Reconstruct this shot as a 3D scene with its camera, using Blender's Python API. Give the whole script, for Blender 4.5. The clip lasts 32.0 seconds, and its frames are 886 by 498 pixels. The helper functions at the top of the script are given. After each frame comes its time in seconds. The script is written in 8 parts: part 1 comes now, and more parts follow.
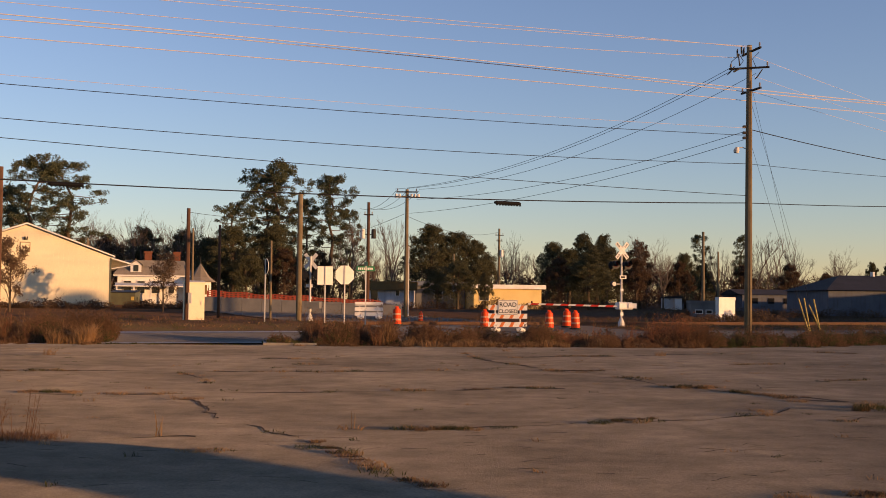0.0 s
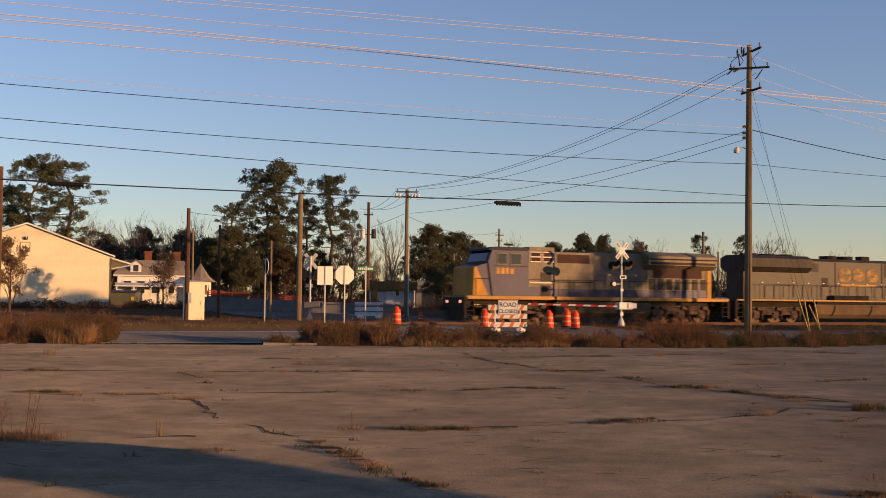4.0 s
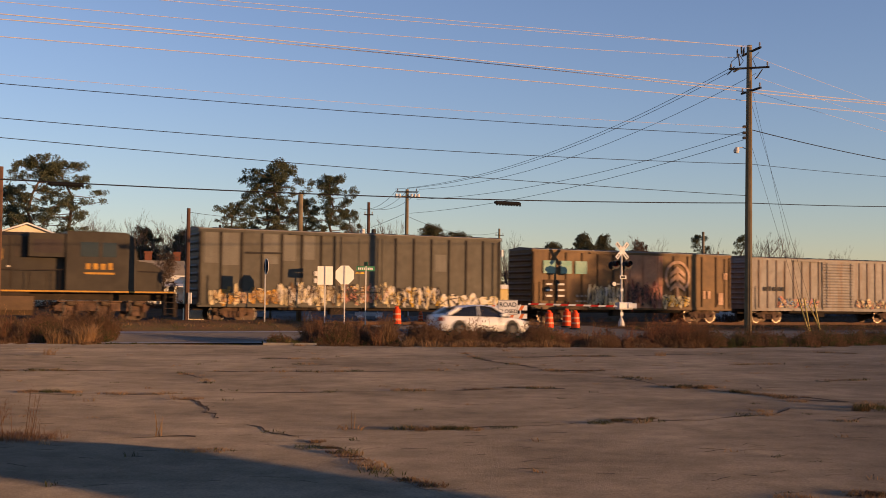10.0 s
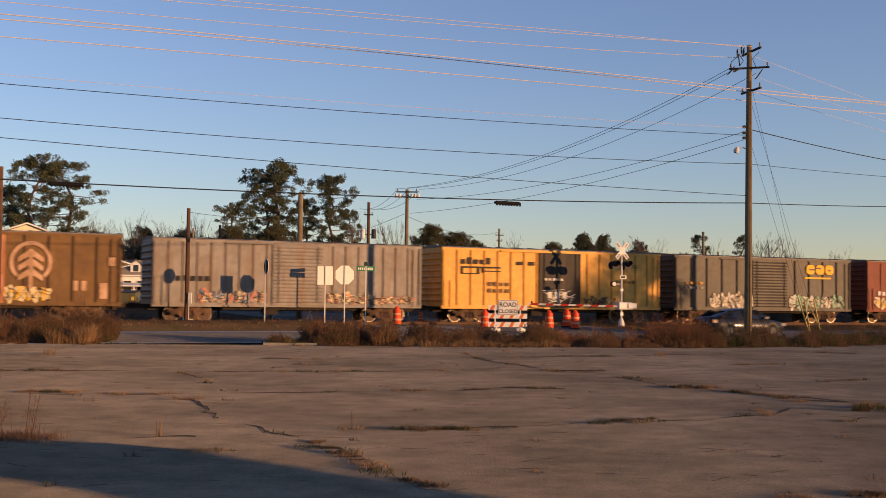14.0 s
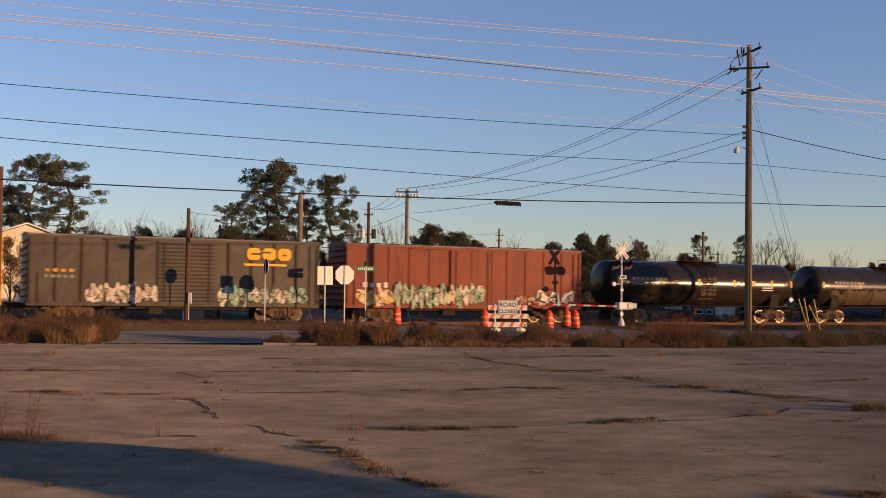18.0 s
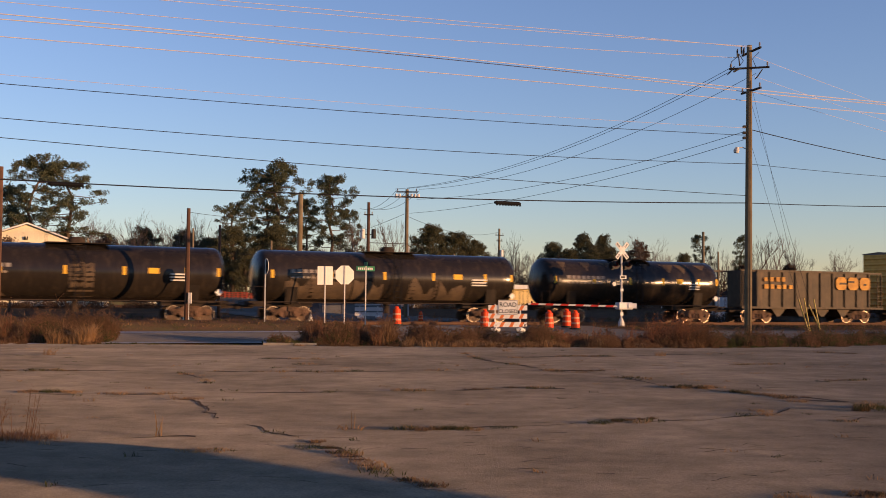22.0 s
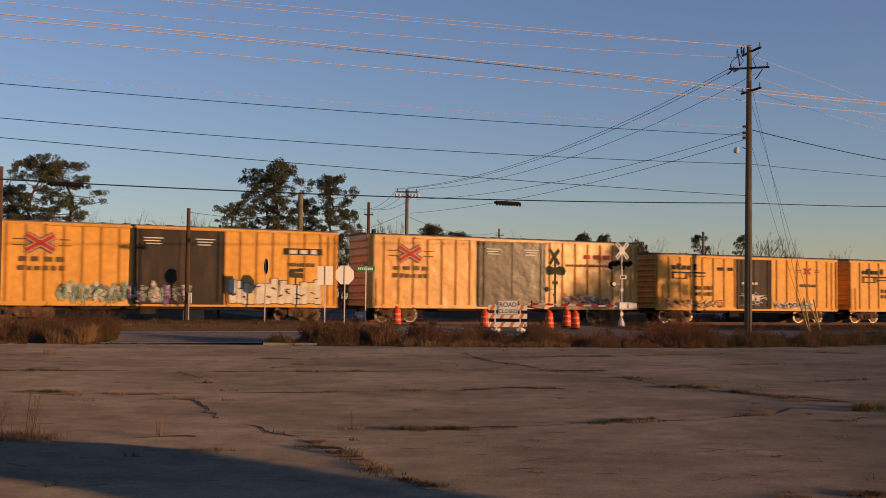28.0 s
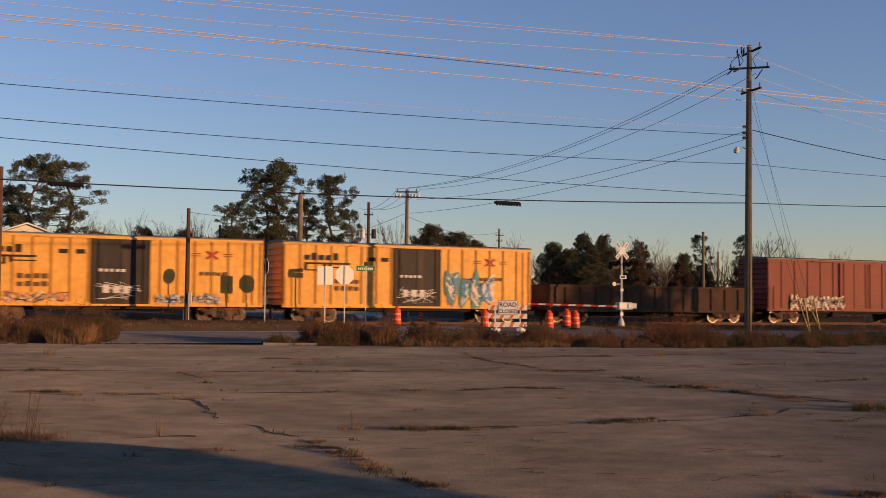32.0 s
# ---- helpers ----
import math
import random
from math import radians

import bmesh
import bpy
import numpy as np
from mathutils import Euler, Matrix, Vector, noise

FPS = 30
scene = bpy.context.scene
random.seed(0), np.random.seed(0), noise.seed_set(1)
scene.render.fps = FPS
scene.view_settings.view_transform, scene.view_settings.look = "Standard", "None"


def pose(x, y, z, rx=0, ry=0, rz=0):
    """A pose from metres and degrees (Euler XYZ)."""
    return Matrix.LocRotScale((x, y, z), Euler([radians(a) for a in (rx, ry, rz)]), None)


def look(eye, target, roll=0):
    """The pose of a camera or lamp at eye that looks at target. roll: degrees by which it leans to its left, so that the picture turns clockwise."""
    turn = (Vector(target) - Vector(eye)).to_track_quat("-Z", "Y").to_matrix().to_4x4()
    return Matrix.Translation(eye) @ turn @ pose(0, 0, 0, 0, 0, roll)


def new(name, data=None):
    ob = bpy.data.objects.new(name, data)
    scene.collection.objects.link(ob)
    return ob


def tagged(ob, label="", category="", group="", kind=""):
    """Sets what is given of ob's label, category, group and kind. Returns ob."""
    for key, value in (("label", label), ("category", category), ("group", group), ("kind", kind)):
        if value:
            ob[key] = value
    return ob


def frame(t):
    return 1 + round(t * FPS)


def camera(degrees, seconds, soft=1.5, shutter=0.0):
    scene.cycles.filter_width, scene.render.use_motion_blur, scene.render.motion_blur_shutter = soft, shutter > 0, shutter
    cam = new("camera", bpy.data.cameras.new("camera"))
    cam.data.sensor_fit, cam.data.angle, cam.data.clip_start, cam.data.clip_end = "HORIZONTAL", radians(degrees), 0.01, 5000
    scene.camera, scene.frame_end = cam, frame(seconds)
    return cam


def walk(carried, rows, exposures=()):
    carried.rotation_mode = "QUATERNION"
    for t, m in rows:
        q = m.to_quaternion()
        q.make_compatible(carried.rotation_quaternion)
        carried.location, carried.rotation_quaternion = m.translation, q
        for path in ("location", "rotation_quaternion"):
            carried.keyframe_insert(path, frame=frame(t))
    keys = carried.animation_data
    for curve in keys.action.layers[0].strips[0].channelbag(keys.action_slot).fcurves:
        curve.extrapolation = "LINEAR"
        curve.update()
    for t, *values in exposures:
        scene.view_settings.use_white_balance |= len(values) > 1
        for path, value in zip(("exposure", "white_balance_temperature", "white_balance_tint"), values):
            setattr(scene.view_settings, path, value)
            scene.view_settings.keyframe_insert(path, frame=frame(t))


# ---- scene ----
# ---- camera: on a tripod, still ----
EYE = (0.0, 0.0, 1.75)
cam = camera(42.82, 32.0, 0.9, 0.5)
CAM_POSE = look(EYE, (0.0, 100.0, 1.75 + 4.55), 0.62)
walk(cam, [(0.0, CAM_POSE), (32.0, CAM_POSE)], [(0.0, 0.2, 9000, 42), (6.0, 0.1, 8750, 42), (13.0, 0.18, 8600, 42), (17.0, 0.04, 8150, 42), (22.0, 0.21, 8000, 42), (25.0, 0.2, 8600, 42), (28.0, -0.28, 8400, 42), (31.0, -0.14, 8050, 42), (32.0, -0.14, 8050, 42)])

# ---- light: sun just above the horizon behind the camera ----
SUN_ELEV, SUN_SIDE = 4.5, 2.0
SUN_DIR = Vector((SUN_SIDE, -1.0, 0.0)).normalized()
SUN_DIR = Vector((SUN_DIR.x * math.cos(radians(SUN_ELEV)), SUN_DIR.y * math.cos(radians(SUN_ELEV)), math.sin(radians(SUN_ELEV))))
world = bpy.data.worlds.new("sky")
scene.world = world
world.use_nodes = True
wn = world.node_tree.nodes
sky = wn.new("ShaderNodeTexSky")
sky.sky_type = 'NISHITA'
sky.sun_disc = False
sky.sun_elevation = radians(6.0)
sky.sun_rotation = math.atan2(SUN_DIR.x, SUN_DIR.y)
sky.air_density, sky.dust_density, sky.ozone_density = 1.0, 0.04, 4.0
wn["Background"].inputs["Strength"].default_value = 0.235
world.node_tree.links.new(sky.outputs[0], wn["Background"].inputs["Color"])
sun = new("sun", bpy.data.lights.new("sun", 'SUN'))
sun.data.energy, sun.data.angle, sun.data.color = 5.0, radians(0.5), (1.0, 0.715, 0.36)
sun.matrix_world = look(SUN_DIR * 50, (0, 0, 0))


# ---- mesh building ----
class Shape:
    """Gathers vertices and faces of one part."""

    def __init__(self):
        self.v, self.f = [], []

    def add(self, vs, fs):
        n = len(self.v)
        self.v.extend(vs)
        self.f.extend([tuple(i + n for i in q) for q in fs])
        return self

    def box(self, x0, x1, y0, y1, z0, z1):
        return self.add([(x0, y0, z0), (x1, y0, z0), (x1, y1, z0), (x0, y1, z0), (x0, y0, z1), (x1, y0, z1), (x1, y1, z1), (x0, y1, z1)],
                        [(0, 3, 2, 1), (4, 5, 6, 7), (0, 1, 5, 4), (1, 2, 6, 5), (2, 3, 7, 6), (3, 0, 4, 7)])

    def cham(self, x0, x1, y0, y1, z0, z1, c):
        """Box with its four edges along x chamfered, and the ends a little drawn in."""
        prof = [(y0 + c, z0), (y1 - c, z0), (y1, z0 + c), (y1, z1 - c), (y1 - c, z1), (y0 + c, z1), (y0, z1 - c), (y0, z0 + c)]
        return self.extrude_x(prof, x0, x1)

    def extrude_x(self, prof, x0, x1):
        n = len(prof)
        vs = [(x0, y, z) for y, z in prof] + [(x1, y, z) for y, z in prof]
        fs = [(i, (i + 1) % n, n + (i + 1) % n, n + i) for i in range(n)]
        return self.add(vs, fs + [tuple(reversed(range(n))), tuple(range(n, 2 * n))])

    def extrude_y(self, prof, y0, y1):
        """prof: (x, z) points."""
        n = len(prof)
        vs = [(x, y0, z) for x, z in prof] + [(x, y1, z) for x, z in prof]
        fs = [(i, n + i, n + (i + 1) % n, (i + 1) % n) for i in range(n)]
        return self.add(vs, fs + [tuple(range(n)), tuple(reversed(range(n, 2 * n)))])

    def tube(self, pts, radii, n=6, caps=True):
        """Round bar through points."""
        pts = [Vector(p) for p in pts]
        if not isinstance(radii, (list, tuple)):
            radii = [radii] * len(pts)
        base, vs, fs = None, [], []
        for i, p in enumerate(pts):
            d = (pts[min(i + 1, len(pts) - 1)] - pts[max(i - 1, 0)])
            d = d.normalized() if d.length > 1e-9 else Vector((0, 0, 1))
            a = d.orthogonal().normalized() if base is None else (base - d * base.dot(d)).normalized()
            base = a
            b = d.cross(a)
            for k in range(n):
                w = 2 * math.pi * k / n
                vs.append(tuple(p + (a * math.cos(w) + b * math.sin(w)) * radii[i]))
        for i in range(len(pts) - 1):
            for k in range(n):
                j = (k + 1) % n
                fs.append((i * n + k, i * n + j, (i + 1) * n + j, (i + 1) * n + k))
        if caps:
            fs.append(tuple(reversed(range(n))))
            fs.append(tuple(range((len(pts) - 1) * n, len(pts) * n)))
        return self.add(vs, fs)

    def disc_y(self, cx, cz, r, y0, y1, n=16):
        return self.extrude_y([(cx + r * math.cos(2 * math.pi * k / n), cz + r * math.sin(2 * math.pi * k / n)) for k in range(n)], y0, y1)

    def moved(self, m):
        self.v = [tuple(m @ Vector(p)) for p in self.v]
        return self

    def mesh(self, name, material, smooth=False):
        me = bpy.data.meshes.new(name)
        me.from_pydata(self.v, [], self.f)
        me.validate()
        if material:
            me.materials.append(material)
        if smooth:
            me.polygons.foreach_set("use_smooth", [True] * len(me.polygons))
        me.update()
        return me


def fix_normals(me):
    bm = bmesh.new()
    bm.from_mesh(me)
    bmesh.ops.recalc_face_normals(bm, faces=bm.faces)
    bm.to_mesh(me)
    bm.free()


def part(name, shape, material, parent=None, label="", smooth=False, at=None):
    """One mesh object under a thing or a part."""
    me = shape if isinstance(shape, bpy.types.Mesh) else shape.mesh(name, material, smooth)
    ob = new(name, me)
    if parent is not None:
        ob.parent = parent
    if at is not None:
        ob.matrix_basis = at
    if label:
        ob["label"] = label
    return ob


def thing(name, m, label, category, group="", kind=""):
    ob = new(name)
    ob.empty_display_size = 0.3
    ob.matrix_basis = m
    return tagged(ob, label, category, group, kind)


def single(name, shape, material, m, label, category, group="", kind="", smooth=False):
    ob = part(name, shape, material, None, "", smooth, m)
    return tagged(ob, label, category, group, kind)


# ---- materials ----
def mat(name, col, col2=None, scale=1.5, rough=0.6, metal=0.0, bump=0.15, bscale=25.0, spread=0.35, streak=0.0, streak_col=None,
        island=0.0, obj=0.0, island_col=None, spec=0.15, fine=0.25, coat=0.0, dist=0.02, grain=4.0, mid=0.0, mscale=1.4):
    """Surface with large stains, fine grain, optional downward streaks and per-piece change."""
    m = bpy.data.materials.new(name)
    m.use_nodes = True
    nt, nd = m.node_tree, m.node_tree.nodes
    bsdf = nd["Principled BSDF"]
    lk = nt.links.new
    tc = nd.new("ShaderNodeTexCoord")
    n1 = nd.new("ShaderNodeTexNoise")
    n1.inputs["Scale"].default_value, n1.inputs["Detail"].default_value, n1.inputs["Roughness"].default_value = scale, 7.0, 0.62
    lk(tc.outputs["Object"], n1.inputs["Vector"])
    r1 = nd.new("ShaderNodeValToRGB")
    r1.color_ramp.elements[0].position, r1.color_ramp.elements[1].position = 0.5 - spread / 2, 0.5 + spread / 2
    r1.color_ramp.elements[0].color = (*col, 1)
    r1.color_ramp.elements[1].color = (*(col2 or [c * 0.75 for c in col]), 1)
    lk(n1.outputs["Fac"], r1.inputs["Fac"])
    out = r1.outputs["Color"]

    def blend(kind, fac, a, b):
        mx = nd.new("ShaderNodeMix")
        mx.data_type, mx.blend_type = 'RGBA', kind
        for sock, val in ((mx.inputs[0], fac), (mx.inputs[6], a), (mx.inputs[7], b)):
            if hasattr(val, "is_output"):
                lk(val, sock)
            elif isinstance(val, (tuple, list)):
                sock.default_value = (*val, 1)
            else:
                sock.default_value = val
        return mx.outputs[2]

    n2 = nd.new("ShaderNodeTexNoise")
    n2.inputs["Scale"].default_value, n2.inputs["Detail"].default_value, n2.inputs["Roughness"].default_value = bscale, grain, 0.5 if grain < 5 else 0.72
    lk(tc.outputs["Object"], n2.inputs["Vector"])
    if fine > 0:
        rf = nd.new("ShaderNodeValToRGB")
        rf.color_ramp.elements[0].position, rf.color_ramp.elements[1].position = 0.3, 0.75
        rf.color_ramp.elements[0].color, rf.color_ramp.elements[1].color = (1 - fine, 1 - fine, 1 - fine, 1), (1, 1, 1, 1)
        lk(n2.outputs["Fac"], rf.inputs["Fac"])
        out = blend('MULTIPLY', 1.0, out, rf.outputs["Color"])
    if mid > 0:
        nm = nd.new("ShaderNodeTexNoise")
        nm.inputs["Scale"].default_value, nm.inputs["Detail"].default_value, nm.inputs["Roughness"].default_value = mscale, 9.0, 0.7
        lk(tc.outputs["Object"], nm.inputs["Vector"])
        rm = nd.new("ShaderNodeValToRGB")
        rm.color_ramp.elements[0].position, rm.color_ramp.elements[1].position = 0.36, 0.62
        rm.color_ramp.elements[0].color, rm.color_ramp.elements[1].color = (1 - mid, 1 - mid, 1 - mid, 1), (1, 1, 1, 1)
        lk(nm.outputs["Fac"], rm.inputs["Fac"])
        out = blend('MULTIPLY', 1.0, out, rm.outputs["Color"])
    if streak > 0:
        mp = nd.new("ShaderNodeMapping")
        mp.inputs["Scale"].default_value = (2.2, 2.2, 0.28)
        lk(tc.outputs["Object"], mp.inputs["Vector"])
        n3 = nd.new("ShaderNodeTexNoise")
        n3.inputs["Scale"].default_value, n3.inputs["Detail"].default_value, n3.inputs["Roughness"].default_value = 1.6, 6.0, 0.65
        lk(mp.outputs[0], n3.inputs["Vector"])
        r3 = nd.new("ShaderNodeValToRGB")
        r3.color_ramp.elements[0].position, r3.color_ramp.elements[1].position = 0.5, 0.72
        r3.color_ramp.elements[0].color, r3.color_ramp.elements[1].color = (0, 0, 0, 1), (streak, streak, streak, 1)
        lk(n3.outputs["Fac"], r3.inputs["Fac"])
        out = blend('MIX', r3.outputs["Color"], out, tuple(streak_col or (0.09, 0.05, 0.03)))
    if island > 0 or obj > 0:
        if obj > 0:
            src = nd.new("ShaderNodeObjectInfo").outputs["Random"]
        else:
            src = nd.new("ShaderNodeNewGeometry").outputs["Random Per Island"]
        amt = max(island, obj)
        ri = nd.new("ShaderNodeValToRGB")
        ri.color_ramp.elements[0].color = (1 - amt, 1 - amt, 1 - amt, 1)
        ri.color_ramp.elements[1].color = (*(island_col or (1 + amt * 0.5,) * 3), 1)
        lk(src, ri.inputs["Fac"])
        out = blend('MULTIPLY', 1.0, out, ri.outputs["Color"])
    lk(out, bsdf.inputs["Base Color"])
    bsdf.inputs["Roughness"].default_value = rough
    bsdf.inputs["Metallic"].default_value = metal
    if rough >= 0.85:
        bsdf.inputs["Diffuse Roughness"].default_value = 1.0
    bsdf.inputs["Specular IOR Level"].default_value = spec
    bsdf.inputs["Coat Weight"].default_value = coat
    if bump > 0:
        m.cycles.use_bump_map_correction = False
        bp = nd.new("ShaderNodeBump")
        bp.inputs["Strength"].default_value, bp.inputs["Distance"].default_value = bump, dist
        lk(n2.outputs["Fac"], bp.inputs["Height"])
        lk(bp.outputs[0], bsdf.inputs["Normal"])
    return m


def glow(name, col, strength):
    m = bpy.data.materials.new(name)
    m.use_nodes = True
    b = m.node_tree.nodes["Principled BSDF"]
    b.inputs["Base Color"].default_value = (*col, 1)
    b.inputs["Emission Color"].default_value = (*col, 1)
    b.inputs["Emission Strength"].default_value = strength
    return m


def leafy(m, share=0.35):
    """Lets part of the light through thin leaves."""
    nt = m.node_tree
    bsdf, out = nt.nodes["Principled BSDF"], nt.nodes["Material Output"]
    tl, mx = nt.nodes.new("ShaderNodeBsdfTranslucent"), nt.nodes.new("ShaderNodeMixShader")
    nt.links.new(bsdf.inputs["Base Color"].links[0].from_socket, tl.inputs["Color"])
    mx.inputs[0].default_value = share
    nt.links.new(bsdf.outputs[0], mx.inputs[1])
    nt.links.new(tl.outputs[0], mx.inputs[2])
    nt.links.new(mx.outputs[0], out.inputs["Surface"])
    return m


M = {}
M["lot"] = mat("worn_concrete", (0.415, 0.348, 0.268), (0.24, 0.202, 0.157), 0.22, 0.92, bump=1.0, bscale=30, fine=0.5, spread=0.26, dist=0.03, spec=0.1, grain=8.0, mid=0.34, mscale=1.5)
M["road"] = mat("asphalt", (0.18, 0.165, 0.15), (0.12, 0.11, 0.1), 0.5, 0.9, bump=0.8, bscale=40, spec=0.1)
M["dirt"] = mat("dry_ground", (0.165, 0.088, 0.05), (0.1, 0.058, 0.034), 0.6, 0.95, bump=1.0, bscale=9, fine=0.5, dist=0.05, mid=0.4, mscale=0.9)
M["verge"] = mat("winter_grass", (0.12, 0.095, 0.04), (0.15, 0.08, 0.045), 0.9, 0.95, bump=1.0, bscale=14, fine=0.5, dist=0.05)
M["ballast"] = mat("red_brown_ballast", (0.23, 0.12, 0.08), (0.13, 0.075, 0.055), 1.5, 0.95, bump=1.0, bscale=18, fine=0.5)
M["kerb"] = mat("kerb_concrete", (0.42, 0.36, 0.29), (0.28, 0.24, 0.2), 2.0, 0.9, bump=0.4)
M["crack"] = mat("dark_crack_soil", (0.035, 0.025, 0.018), (0.06, 0.042, 0.028), 3.0, 0.95)
M["paint_white"] = mat("road_paint", (0.55, 0.53, 0.5), (0.3, 0.29, 0.28), 4.0, 0.8)
M["weed"] = leafy(mat("dry_weeds", (0.24, 0.128, 0.07), (0.13, 0.075, 0.044), 0.7, 0.9, bump=0, island=0.5, fine=0))
M["straw"] = leafy(mat("straw_grass", (0.46, 0.27, 0.13), (0.29, 0.165, 0.08), 0.7, 0.85, bump=0, island=0.4, fine=0))
M["red_stem"] = mat("reddish_dead_stems", (0.32, 0.13, 0.065), (0.19, 0.08, 0.044), 0.7, 0.9, bump=0, island=0.5, fine=0)
M["green_weed"] = mat("green_weeds", (0.085, 0.085, 0.03), (0.05, 0.055, 0.022), 0.7, 0.9, bump=0, island=0.5, fine=0)
M["pine"] = leafy(mat("pine_needles", (0.125, 0.142, 0.088), (0.082, 0.098, 0.062), 0.4, 0.9, bump=0, island=0.35, island_col=(1.3, 1.25, 1.1), fine=0))
M["leaf"] = leafy(mat("evergreen_leaves", (0.13, 0.126, 0.072), (0.086, 0.086, 0.052), 0.4, 0.85, bump=0, island=0.35, island_col=(1.3, 1.25, 1.1), fine=0))
M["rust_leaf"] = leafy(mat("withered_leaves", (0.165, 0.1, 0.06), (0.105, 0.066, 0.044), 0.4, 0.9, bump=0, island=0.35, fine=0))
M["bark"] = mat("bark", (0.16, 0.11, 0.075), (0.09, 0.065, 0.045), 3.0, 0.95, bump=0.6, bscale=12)
M["twig"] = mat("grey_twigs", (0.2, 0.15, 0.12), (0.14, 0.108, 0.088), 2.0, 0.95, bump=0)
M["pole"] = mat("weathered_pole_wood", (0.33, 0.25, 0.15), (0.21, 0.15, 0.09), 1.0, 0.9, bump=0.5, streak=0.6, streak_col=(0.1, 0.07, 0.05))
M["pole_red"] = mat("creosote_pole_wood", (0.17, 0.085, 0.05), (0.1, 0.055, 0.04), 1.0, 0.9, bump=0.5)
M["wire"] = mat("dark_cable", (0.02, 0.02, 0.023), None, 5, 0.8, bump=0)
M["alu"] = mat("weathered_aluminium_wire", (0.63, 0.56, 0.55), (0.54, 0.48, 0.47), 5, 0.8, 0.0, bump=0, spec=0.1)
M["arm_wood"] = mat("dark_crossarm_wood", (0.07, 0.055, 0.042), (0.045, 0.036, 0.03), 2.0, 0.9, bump=0.3)
M["galv"] = mat("galvanised_steel", (0.66, 0.63, 0.57), (0.54, 0.51, 0.47), 3, 0.6, 0.1, bump=0.05)
M["sign_back"] = mat("bare_sign_metal", (0.84, 0.8, 0.7), (0.76, 0.72, 0.62), 2, 0.6, 0.0, bump=0.03, fine=0.1)
M["white"] = mat("white_paint", (0.8, 0.78, 0.73), (0.68, 0.65, 0.6), 1.2, 0.6, bump=0.05)
M["black"] = mat("black_paint", (0.025, 0.025, 0.027), (0.035, 0.033, 0.03), 2, 0.5, bump=0.05)
M["dark"] = mat("dark_metal", (0.06, 0.055, 0.05), (0.04, 0.035, 0.03), 2, 0.65, 0.2)
M["orange_drum"] = mat("orange_plastic", (0.9, 0.085, 0.02), (0.75, 0.065, 0.018), 3, 0.45, bump=0.03)
M["orange_net"] = mat("faded_orange_mesh_fence", (0.42, 0.085, 0.05), (0.3, 0.065, 0.04), 1.2, 0.8)
M["red"] = mat("red_reflective", (0.65, 0.05, 0.03), (0.5, 0.045, 0.03), 3, 0.5)
M["orange_stripe"] = mat("orange_reflective", (0.8, 0.2, 0.06), (0.65, 0.17, 0.06), 3, 0.5)
M["green_sign"] = mat("green_sign_face", (0.03, 0.22, 0.11), (0.025, 0.18, 0.09), 3, 0.45)
M["yellow_pvc"] = mat("yellow_guard_plastic", (0.56, 0.42, 0.14), (0.45, 0.33, 0.11), 4, 0.6)
M["drum_band"] = mat("dull_reflective_band", (0.85, 0.34, 0.2), (0.72, 0.28, 0.16), 4, 0.5, bump=0)
M["soot"] = mat("sooty_black_casing", (0.008, 0.008, 0.009), None, 4, 0.8, bump=0)
M["cream_metal"] = mat("cream_metal_siding", (0.86, 0.75, 0.53), (0.76, 0.66, 0.46), 0.5, 0.6, bump=0.1)
M["trim_white"] = mat("white_trim", (0.82, 0.8, 0.75), None, 1, 0.6)
M["roof_grey"] = mat("grey_shingles", (0.27, 0.23, 0.19), (0.19, 0.165, 0.14), 1.2, 0.9, bump=0.5, bscale=12)
M["roof_dark"] = mat("dark_roofing", (0.055, 0.048, 0.048), (0.04, 0.036, 0.036), 0.5, 0.85)
M["brick_red"] = mat("red_brick", (0.28, 0.1, 0.06), (0.2, 0.075, 0.045), 3, 0.9)
M["blue_metal"] = mat("blue_grey_siding", (0.15, 0.165, 0.19), (0.11, 0.12, 0.14), 0.6, 0.75, bump=0.1, streak=0.4)
M["shop_blue"] = mat("pale_blue_block", (0.5, 0.53, 0.57), (0.4, 0.42, 0.46), 0.8, 0.8, bump=0.1, streak=0.3)
M["wall_blue"] = mat("grey_concrete_barrier", (0.24, 0.235, 0.23), (0.16, 0.16, 0.16), 0.8, 0.9)
M["yellow_wall"] = mat("yellow_painted_block", (0.8, 0.6, 0.28), (0.68, 0.5, 0.22), 0.6, 0.8)
M["brown_fascia"] = mat("brown_fascia", (0.2, 0.12, 0.05), None, 1, 0.8)
M["blue_roof"] = mat("blue_grey_roof", (0.22, 0.26, 0.32), None, 0.8, 0.6)
M["glass"] = mat("dark_window_glass", (0.02, 0.022, 0.025), None, 1, 0.05, bump=0, spec=0.5)
M["green_bin"] = mat("dull_green_steel", (0.12, 0.13, 0.09), (0.09, 0.09, 0.07), 1, 0.7)
M["rail"] = mat("rusty_rail_steel", (0.15, 0.075, 0.045), (0.1, 0.055, 0.035), 2, 0.8, 0.0)
M["tie"] = mat("old_tie_wood", (0.1, 0.075, 0.055), (0.065, 0.05, 0.04), 1.5, 0.95)
# ---- plan: the track runs on a straight line, s along it (to the right), d across it (away) ----
TRACK_TURN = math.degrees(math.atan(0.48))
AX = Vector((1.0, 0.48, 0.0)).normalized()
AY = Vector((-AX.y, AX.x, 0.0))
ORIGIN = Vector((0.0, 66.8, 0.0))
RAIL_TOP, CENTRE = 0.45, 1.55


